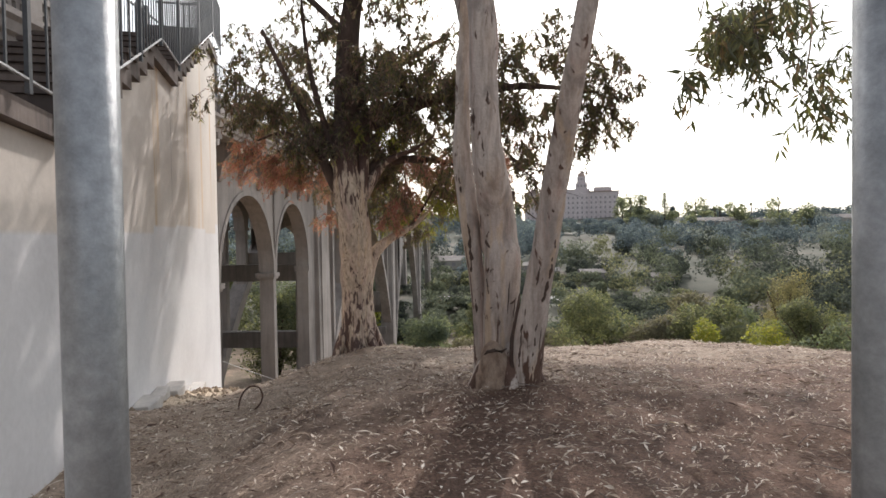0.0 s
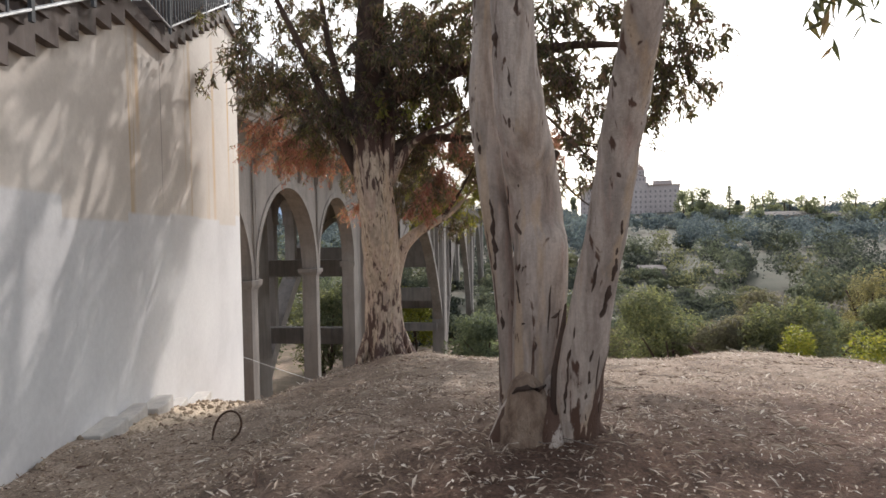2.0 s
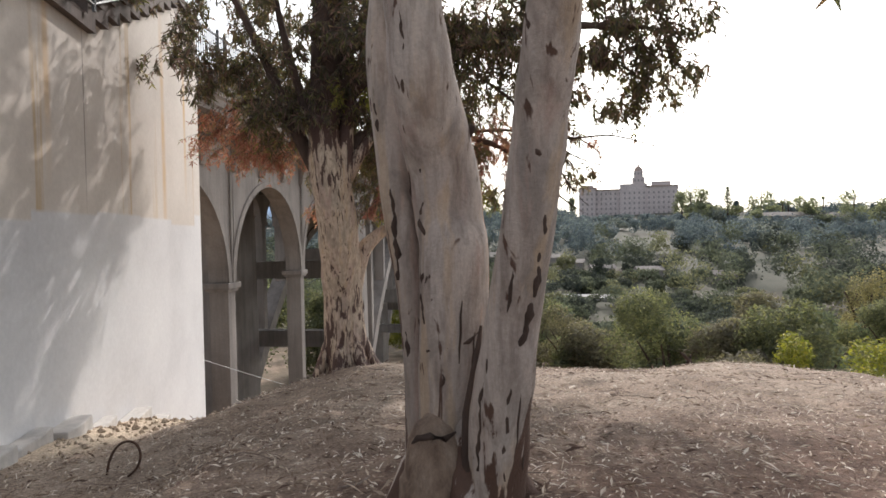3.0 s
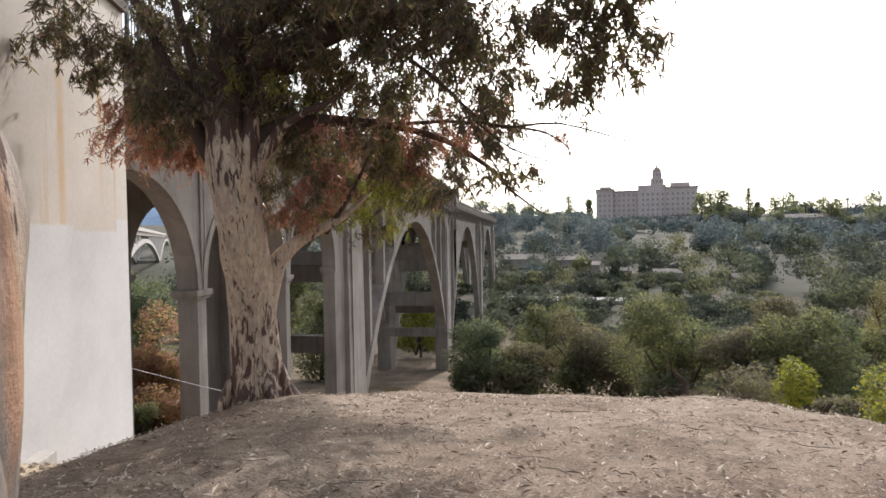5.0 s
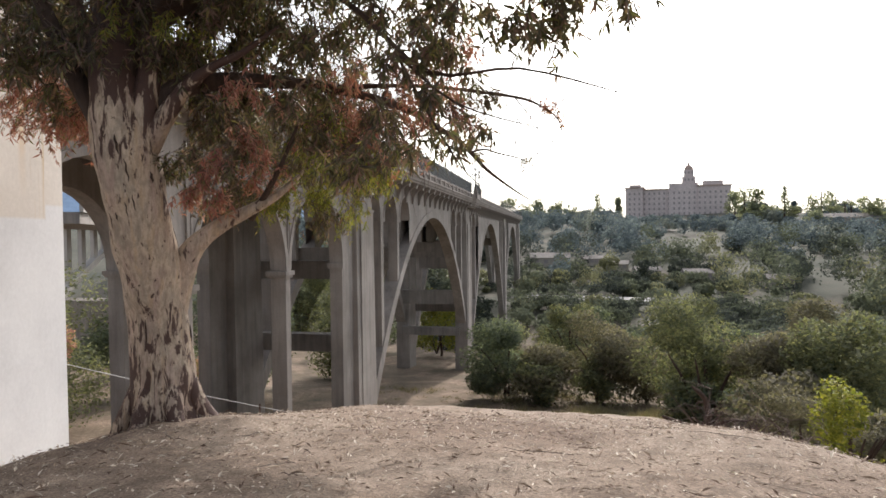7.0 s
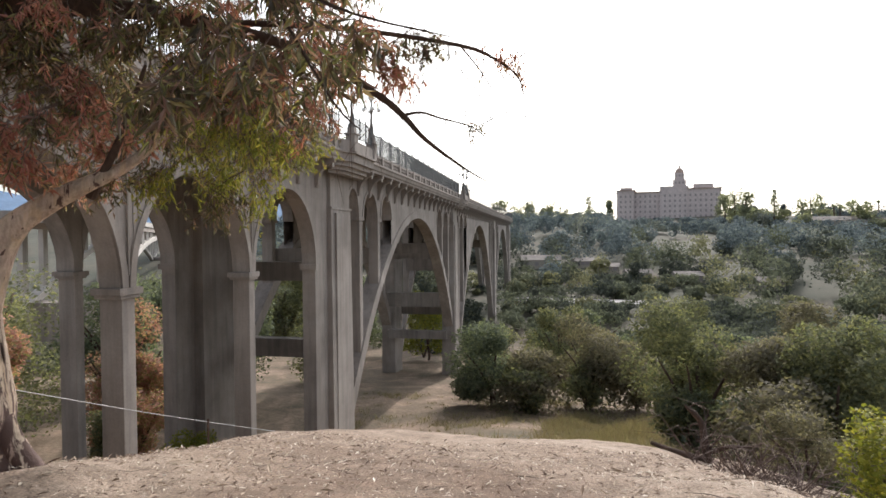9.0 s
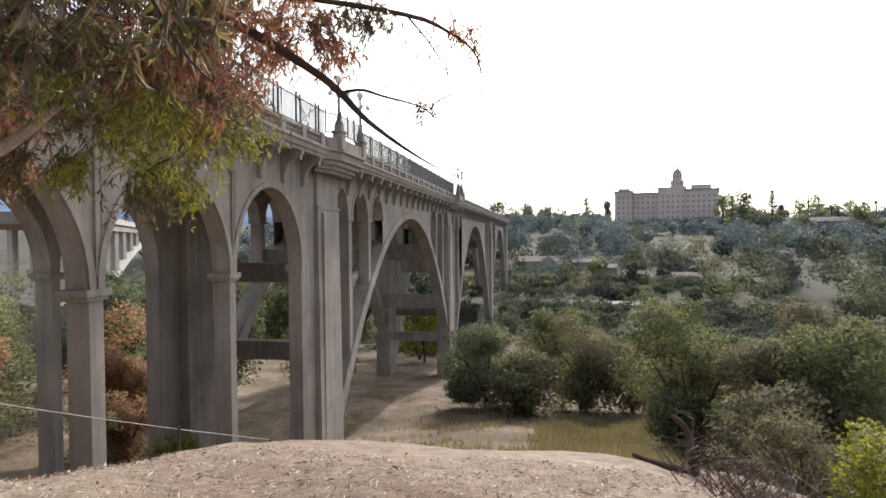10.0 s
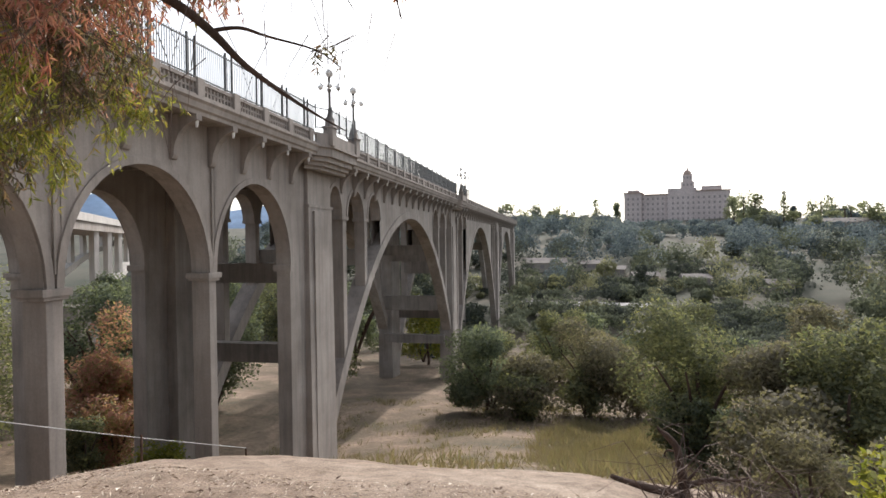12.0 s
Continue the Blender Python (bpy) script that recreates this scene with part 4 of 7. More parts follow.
    for side in (1, -1):
        x = (XN + 1.0 if side > 0 else XO - 1.0) - side * 0.05
        for y0, y1 in bays:
            y0 = max(y0, 14)
            for z in (fz0 + 0.08, fz1 - 0.06):
                g = Geo()
                g.box(x - 0.02, x + 0.02, y0, y1, z, z + 0.045)
                part("fence_rail", g, DARK_METAL, fence)
            y = y0
            while y < y1:
                if side > 0 and 20 < y < 56 and made < 300:
                    shared("bar", bar_me, fence, (x, y, 0))
                    made += 1
                elif y < 90:
                    rest.box(x - 0.011, x + 0.011, y - 0.011, y + 0.011, fz0, fz1 + 0.04)
                y += 0.118
            y = y0 + 0.2
            while y < y1:
                for dy in (0.0, 0.42):
                    if side > 0 and y < 90:
                        shared("post", post_me, fence, (x, y + dy, 0))
                    else:
                        rest.box(x - 0.035, x + 0.035, y + dy - 0.035, y + dy + 0.035, fz0 - 0.1, fz1 + 0.16)
                y += 2.2
        for p0, p1 in ((39.6, 44.9), (80.8, 86.1)):
            edge = (XN + 1.0 if side > 0 else XO - 1.0)
            g = Geo()
            out = [(edge, p0), (edge + side * 0.48, p0 + 0.9), (edge + side * 0.48, p1 - 0.9), (edge, p1)]
            for (xa, ya), (xb, yb) in zip(out[:-1], out[1:]):
                L = math.hypot(xb - xa, yb - ya)
                for i in range(int(L / 0.13) + 1):
                    u = i * 0.13 / L
                    xx, yy = xa + (xb - xa) * u, ya + (yb - ya) * u
                    r = 0.03 if i % 8 == 0 else 0.011
                    g.box(xx - r, xx + r, yy - r, yy + r, DECK + 1.27, DECK + 2.35 + (0.14 if r > 0.02 else 0))
                g.tube([(xa, ya, DECK + 2.3), (xb, yb, DECK + 2.3)], 0.022, 5)
                g.tube([(xa, ya, DECK + 1.36), (xb, yb, DECK + 1.36)], 0.022, 5)
            part("bay_fence", g, DARK_METAL, fence)
    tagged(part("far_bar", rest, DARK_METAL, fence, solid=False), kind="stuff")


build_bridge()


def lathe(profile, n=14):
    g = Geo()
    k = len(profile)
    for r, z in profile:
        g.v.extend((r * math.cos(2 * math.pi * j / n), r * math.sin(2 * math.pi * j / n), z) for j in range(n))
    g.f = [(i * n + j, i * n + (j + 1) % n, (i + 1) * n + (j + 1) % n, (i + 1) * n + j) for i in range(k - 1) for j in range(n)]
    return g


def ball(c, r, n=10):
    g = lathe([(max(0.004, r * math.sin(math.pi * i / n)), -r * math.cos(math.pi * i / n)) for i in range(n + 1)], 12)
    g.v = [(x + c[0], y + c[1], z + c[2]) for x, y, z in g.v]
    return g


def build_lamps():
    lamp = thing("street_lamp", (0, 0, 0), "ornate metal lamp post with white globes on the bridge", "street lamp", "bridge lamps")
    part("pole", lathe([(0.22, 0), (0.22, 0.12), (0.15, 0.2), (0.10, 0.5), (0.075, 0.6), (0.06, 1.7), (0.09, 1.75), (0.05, 1.85), (0.05, 2.1), (0.1, 2.14), (0.03, 2.2)]), LAMP_METAL, lamp, smooth=True)
    part("globe", ball((0, 0, 2.36), 0.2), GLOBE, lamp, "large white globe", smooth=True)
    for k in range(4):
        a = math.pi / 2 * k + 0.4
        c, s = math.cos(a), math.sin(a)
        g = Geo()
        g.tube([(0, 0, 1.72), (0.2 * c, 0.2 * s, 1.68), (0.38 * c, 0.38 * s, 1.78), (0.44 * c, 0.44 * s, 1.9), (0.44 * c, 0.44 * s, 1.78)], 0.024, 6)
        arm = part("arm", g, LAMP_METAL, lamp)
        part("small_globe", ball((0.44 * c, 0.44 * s, 1.64), 0.13), GLOBE, arm, smooth=True)
    spots = [(XN + 1.38, y) for y in (40.5, 44.0, 81.7, 85.2)] + [(XO - 1.38, y) for y in (40.5, 44.0, 81.7, 85.2)]
    lamp.location = (*spots[0], DECK + 1.8)
    for x, y in spots[1:]:
        copy_thing(lamp, pose(x, y, DECK + 1.8))


build_lamps()


# ---- gum trees ----
def spray(leaf, twig, rng, c, r, twigs, per, length=0.15, drop=0.5, squash=0.75):
    """A cluster of drooping twigs hung with narrow leaves."""
    c = np.array(c, float)
    for k in range(twigs):
        # the twigs hang in bunches of about nine, with gaps between the bunches
        if k % 9 == 0:
            d = rng.normal(size=3)
            d /= np.linalg.norm(d)
            hub = c + d * np.array([r, r, r * squash]) * rng.uniform(0.2, 1.0) ** 0.5
        p0 = hub + rng.normal(size=3) * np.array([0.07, 0.07, 0.06]) * (0.6 + r)
        out = np.array([d[0], d[1], 0]) * 0.5 + np.array([rng.normal(0, 0.4), rng.normal(0, 0.4), -0.8])
        out /= np.linalg.norm(out)
        ln = drop * rng.uniform(0.5, 1.2)
        p1 = p0 + out * ln * 0.5 + np.array([d[0], d[1], 0.15]) * 0.06
        p2 = p0 + out * ln
        twig.tube([p0 - np.array([d[0] * 0.15, d[1] * 0.15, -0.08]), p0, p1, p2], [0.0035, 0.003, 0.0025, 0.0012], 3, False)
        u = rng.uniform(0.05, 1.0, per)[:, None]
        base = np.where(u < 0.5, p0 + (p1 - p0) * u * 2, p1 + (p2 - p1) * (u - 0.5) * 2)
        way = rng.normal(0, 0.62, (per, 3)) + np.array([0, 0, -0.9])
        way /= np.linalg.norm(way, axis=1)[:, None]
        lens = length * rng.uniform(0.6, 1.25, per)
        leaf.leaves(base, base + way * lens[:, None], lens * 0.10)


def limb(g, pts, r0, r1, n=10, lumps=0.12, steps=4):
    """A tapered, slightly crooked limb through the given points."""
    pts = [Vector(p) for p in pts]
    k = len(pts)
    out, rad = [], []
    for i in range(k - 1):
        p0, p1, p2, p3 = pts[max(i - 1, 0)], pts[i], pts[i + 1], pts[min(i + 2, k - 1)]
        for s in range(steps + (i == k - 2)):
            t = s / steps
            q = 0.5 * ((2 * p1) + (p2 - p0) * t + (2 * p0 - 5 * p1 + 4 * p2 - p3) * t * t + (3 * p1 - p0 - 3 * p2 + p3) * t ** 3)
            out.append(q)
            u = (i + t) / (k - 1)
            rad.append(r0 + (r1 - r0) * u if not hasattr(r0, "__len__") else r0[i] + (r0[i + 1] - r0[i]) * t)
    g.tube(out, rad, n, True, lumps)
    return out


def fill_crown(rng, centre, radii, n, low=-9.0):
    out = []
    while len(out) < n:
        d = rng.normal(size=3)
        d = d / np.linalg.norm(d) * rng.uniform(0.45, 1.0)
        p = np.array(centre) + d * np.array(radii)
        if p[2] > low:
            out.append(p)
    return out


def bark_strips(tree, rng, spine, radius, count, zlo, zhi, face):
    """Dark curled strips of old bark lying on a stem."""
    for _ in range(count):
        z = rng.uniform(zlo, zhi)
        ln = rng.uniform(0.05, 0.28)
        a = face + rng.normal(0, 0.75)
        pts = []
        for k in range(5):
            zz = z + ln * k / 4
            c = [float(np.interp(zz, [p.z for p in spine], [p[i] for p in spine])) for i in (0, 1)]
            r = float(np.interp(zz, [p.z for p in spine], radius)) * 0.99
            aa = a + 0.02 * math.sin(3 * k + z * 9)
            pts.append((c[0] + r * math.cos(aa), c[1] + r * math.sin(aa), zz))
        g = Geo()
        w = rng.uniform(0.004, 0.011)
        g.tube(pts, [0.002, w, w * 1.2, w, 0.002], 5)
        part("bark_strip", g, BARK_ROUGH, tree, "dark curled bark")


def build_forked_gum():
    rng = np.random.default_rng(11)
    z0 = gz(-1.4, 8.68)
    tree = thing("gum_tree", (-1.4, 8.68, z0), "forked gum tree with smooth pale bark and dark peeling cracks", "tree", "gum trees")

    def stem_of(name, rows, n, lumps):
        """A stem through rows of (x, y, z, radius)."""
        g = Geo()
        spine = limb(g, [r[:3] for r in rows], [r[3] for r in rows], 0, n, lumps, 5)
        radius = np.interp([p.z for p in spine], [r[2] for r in rows], [r[3] for r in rows])
        return part(name, g, BARK_PALE, tree, smooth=True), spine, radius

    stem, a, ra = stem_of("stem", [(-1.49, 8.7, z0 - 0.15, 0.16), (-1.482, 8.7, 0.72, 0.128), (-1.46, 8.68, 1.01, 0.137), (-1.443, 8.67, 1.4, 0.152), (-1.466, 8.71, 1.6, 0.152), (-1.488, 8.68, 1.82, 0.152), (-1.517, 8.59, 2.01, 0.144), (-1.549, 8.53, 2.19, 0.134), (-1.568, 8.52, 2.38, 0.122), (-1.583, 8.5, 2.61, 0.113), (-1.59, 8.5, 2.95, 0.115), (-1.6, 8.5, 3.5, 0.11), (-1.8, 8.8, 5.2, 0.09)], 24, 0.10)
    stem_b, b_, rb = stem_of("stem", [(-1.3, 8.6, z0 - 0.15, 0.14), (-1.27, 8.57, 0.517, 0.128), (-1.246, 8.507, 0.822, 0.123), (-1.216, 8.454, 1.033, 0.115), (-1.185, 8.416, 1.229, 0.106), (-1.156, 8.369, 1.417, 0.103), (-1.127, 8.329, 1.595, 0.099), (-1.106, 8.296, 1.764, 0.097), (-1.085, 8.262, 1.925, 0.099), (-1.068, 8.196, 2.07, 0.097), (-1.049, 8.141, 2.204, 0.096), (-1.028, 8.03, 2.43, 0.086), (-1, 7.92, 2.67, 0.08), (-0.93, 7.72, 3.17, 0.073), (-0.6, 7.6, 5.2, 0.06)], 22, 0.09)
    side, c_, rc = stem_of("side_stem", [(-1.62, 8.78, z0 - 0.1, 0.075), (-1.626, 8.78, 0.845, 0.06), (-1.644, 8.79, 1.22, 0.068), (-1.69, 8.79, 1.594, 0.078), (-1.728, 8.79, 1.966, 0.084), (-1.763, 8.80, 2.336, 0.08), (-1.752, 8.80, 2.70, 0.062), (-1.746, 8.80, 3.07, 0.06), (-1.75, 8.82, 3.6, 0.055), (-2.2, 9.2, 5.0, 0.04)], 16, 0.10)
    g = Geo()
    for ang in (-2.9, -2.2, -1.5, -0.9, -0.2, 0.8, 2.2):
        c, s = math.cos(ang), math.sin(ang)
        x1, y1 = -1.42 + c * 0.33, 8.66 + s * 0.25
        limb(g, [(-1.42 + c * 0.10, 8.66 + s * 0.04, z0 + 0.34), (-1.42 + c * 0.20, 8.66 + s * 0.12, z0 + 0.10), (x1, y1, gz(x1, y1) - 0.09)], [0.02, 0.075, 0.05], 0, 12, 0.3)
    part("trunk_foot", g, BARK_PALE, tree, smooth=True)
    bark_strips(stem, rng, a, ra, 6, 0.7, 2.7, radians(-95))
    bark_strips(stem_b, rng, b_, rb, 5, 0.5, 2.6, radians(-85))

    # long open cracks, dark strips of dead bark and the knotted fork
    def on(spine, radius, x, z):
        """The point of a stem's near side at a given x and height."""
        c = [float(np.interp(z, [p.z for p in spine], [p[k] for p in spine])) for k in (0, 1)]
        r = float(np.interp(z, [p.z for p in spine], radius))
        u = max(-0.95, min(0.95, (x - c[0]) / r))
        return (c[0] + u * r, c[1] - r * math.sqrt(1 - u * u) + 0.004, z)

    def scar(spine, radius, line, name, label, parent):
        g = Geo()
        pts = [on(spine, radius, x, z) for x, z, _ in line]
        fine, wid = [], []
        for (p, q), (a0, a1) in zip(zip(pts[:-1], pts[1:]), zip(line[:-1], line[1:])):
            for k in range(6):
                f = k / 6
                zz = p[2] + (q[2] - p[2]) * f
                fine.append(Vector(p).lerp(Vector(q), f) + Vector((0.004 * math.sin(31 * zz + 3 * p[0]) + 0.003 * math.sin(83 * zz), 0, 0)))
                wid.append(0.85 * (a0[2] + (a1[2] - a0[2]) * f) * (1 + 0.35 * math.sin(57 * zz) + 0.2 * math.sin(140 * zz)))
        g.tube(fine, wid, 7)
        part(name, g, BARK_ROUGH, parent, label, smooth=True)

    crack, mark = "long dark open crack", "dark scar"
    scar(a, ra, [(-1.612, 2.405, 0.0036), (-1.594, 2.288, 0.009), (-1.603, 2.126, 0.0108), (-1.587, 1.964, 0.0108), (-1.563, 1.814, 0.009), (-1.557, 1.762, 0.0036)], "crack", crack, stem)
    scar(a, ra, [(-1.621, 1.816, 0.0036), (-1.615, 1.747, 0.009), (-1.61, 1.667, 0.0036)], "scar", mark, stem)
    scar(a, ra, [(-1.543, 1.686, 0.0054), (-1.571, 1.631, 0.0162), (-1.579, 1.589, 0.0108), (-1.552, 1.546, 0.0144), (-1.543, 1.504, 0.0054)], "scar", mark, stem)
    scar(a, ra, [(-1.576, 1.281, 0.0036), (-1.573, 1.221, 0.0108), (-1.563, 1.14, 0.0036)], "scar", mark, stem)
    scar(a, ra, [(-1.673, 2.638, 0.0054), (-1.669, 2.556, 0.018), (-1.669, 2.49, 0.009), (-1.669, 2.425, 0.0036)], "scar", mark, stem)
    scar(a, ra, [(-1.553, 1.041, 0.0054), (-1.459, 1.062, 0.009), (-1.373, 1.086, 0.0144), (-1.328, 1.125, 0.0072)], "crease", "dark crease under the fork", stem)
    for x, z, w in ((-1.561, 1.362, 0.009), (-1.525, 1.372, 0.009), (-1.551, 1.316, 0.0072), (-1.518, 1.267, 0.009), (-1.542, 1.344, 0.0072), (-1.484, 0.92, 0.0072), (-1.471, 1.749, 0.006), (-1.401, 1.52, 0.006), (-1.526, 2.034, 0.006)):
        scar(a, ra, [(x, z + 0.03, 0.002), (x + 0.005, z + 0.01, w), (x, z - 0.012, w), (x - 0.006, z - 0.03, 0.002)], "scar", "small dark scar", stem)
    scar(c_, rc, [(-1.721, 1.739, 0.0054), (-1.709, 1.593, 0.0144), (-1.7, 1.446, 0.0162), (-1.695, 1.307, 0.0072)], "crack", crack, side)
    scar(c_, rc, [(-1.669, 1.098, 0.0036), (-1.663, 1.025, 0.0144), (-1.664, 0.962, 0.0036)], "scar", mark, side)
    scar(c_, rc, [(-1.79, 2.123, 0.0054), (-1.78, 2.049, 0.0162), (-1.775, 1.987, 0.0054)], "scar", mark, side)
    scar(b_, rb, [(-1.094, 1.475, 0.0054), (-1.101, 1.401, 0.0162), (-1.119, 1.288, 0.018), (-1.148, 1.173, 0.018), (-1.176, 1.082, 0.0054)], "crack", "long strip of dead dark bark", stem_b)
    scar(b_, rb, [(-1.078, 1.598, 0.0054), (-1.08, 1.545, 0.0126), (-1.085, 1.506, 0.0036)], "scar", mark, stem_b)
    scar(b_, rb, [(-1.197, 1.006, 0.0054), (-1.217, 0.85, 0.0108), (-1.234, 0.692, 0.0108), (-1.238, 0.53, 0.0054)], "crack", crack, stem_b)
    scar(b_, rb, [(-1.288, 1.056, 0.0036), (-1.318, 0.884, 0.009), (-1.33, 0.709, 0.009), (-1.341, 0.565, 0.0054)], "crack", crack, stem_b)
    scar(b_, rb, [(-1.112, 1.829, 0.0054), (-1.1, 1.812, 0.0108), (-1.086, 1.799, 0.0036)], "scar", mark, stem_b)
    scar(b_, rb, [(-1.134, 2.25, 0.0054), (-1.129, 2.209, 0.0126), (-1.131, 2.169, 0.0036)], "scar", mark, stem_b)
    g = Geo()
    g.tube([(-1.32, 8.52, 1.16), (-1.345, 8.50, 0.98), (-1.375, 8.51, 0.80), (-1.385, 8.52, 0.62), (-1.395, 8.50, z0 - 0.02)], [0.006, 0.018, 0.026, 0.026, 0.03], 8, True, 0.5)
    part("fork_crease", g, BARK_ROUGH, tree, "dark crease under the fork", smooth=True)
    g = Geo()
    limb(g, [(-1.43, 8.66, 1.93), (-1.372, 8.63, 1.96), (-1.345, 8.62, 1.99)], [0.04, 0.026, 0.01], 0, 8, 0.3)
    part("branch_stub", g, BARK_ROUGH, tree, "broken dark twig stub", smooth=True)
    # stub of a sawn-off stem
    g = Geo()
    limb(g, [(-1.536, 8.57, z0 - 0.15), (-1.536, 8.57, z0 + 0.02), (-1.532, 8.57, 0.534), (-1.533, 8.585, 0.67), (-1.525, 8.60, 0.73), (-1.515, 8.62, 0.775)], [0.165, 0.145, 0.128, 0.108, 0.07, 0.02], 0, 20, 0.15, 6)
    stub = part("stub", g, BARK_BASE, tree, "sawn-off stub with rough tan bark", smooth=True)
    g = Geo()
    g.tube([(-1.62, 8.52, 0.66), (-1.585, 8.49, 0.70), (-1.53, 8.48, 0.715), (-1.47, 8.49, 0.70), (-1.43, 8.52, 0.72)], [0.004, 0.013, 0.016, 0.014, 0.004], 8, True, 0.5)
    part("stub_edge", g, BARK_ROUGH, stub, "dark cracked edge of the stub", smooth=True)
    g = Geo()
    for p, q in (((-1.8, 8.8, 5.2), (-2.4, 9.6, 7.2)), ((-0.6, 7.6, 5.2), (0.6, 9.3, 6.8)), ((-0.85, 7.7, 3.6), (0.9, 9.2, 4.6)), ((-1.6, 8.5, 3.6), (-0.8, 10.2, 6.0)), ((-2.2, 9.2, 5.0), (-3.3, 9.0, 6.4)), ((-0.6, 7.6, 5.2), (-0.4, 7.4, 6.5)), ((-0.8, 10.2, 6.0), (-1.2, 12.6, 7.2)), ((0.6, 9.3, 6.8), (1.6, 11.4, 7.4)), ((0.9, 9.2, 4.6), (2.4, 10.8, 7.0))):
        m = (Vector(p) + Vector(q)) / 2 + Vector((0, 0, 0.25))
        limb(g, [p, m, q], 0.06, 0.02, 7)
    limb(g, [(0.9, 9.2, 4.6), (1.2, 9.2, 4.2), (1.4, 9.2, 3.6), (1.35, 9.2, 3.0)], 0.025, 0.006, 5)
    limb(g, [(0.9, 9.2, 4.6), (0.5, 9.0, 4.1), (0.25, 8.85, 3.4)], 0.02, 0.005, 5)
    part("upper_limbs", g, BARK_PALE, tree, smooth=True)
    leaf, twig = Geo(), Geo()
    for c, r, n in (((0.2, 8.8, 3.02), 0.14, 9), ((0.3, 8.85, 3.5), 0.3, 26), ((1.3, 9.2, 3.05), 0.35, 30), ((0.9, 9.3, 3.55), 0.4, 34), ((1.8, 9.1, 3.3), 0.4, 34), ((1.4, 9.3, 3.9), 0.5, 40), ((2.3, 9.2, 3.7), 0.5, 36), ((0.75, 9.0, 3.3), 0.25, 22), ((0.55, 9.0, 3.6), 0.3, 30)):
        spray(leaf, twig, rng, c, r, int(n * 1.05), 9, 0.15, 0.42)
    for c in fill_crown(rng, (0.8, 10.6, 7.4), (2.6, 2.4, 0.9), 26, 6.7):
        spray(leaf, twig, rng, c, 0.62, 30, 9, 0.19, 0.6)
    part("crown", leaf, GUM_LEAF_DARK, tree, "drooping narrow grey-green leaves", solid=False)
    tagged(part("twig", twig, TWIG, tree, solid=False), kind="stuff")


build_forked_gum()


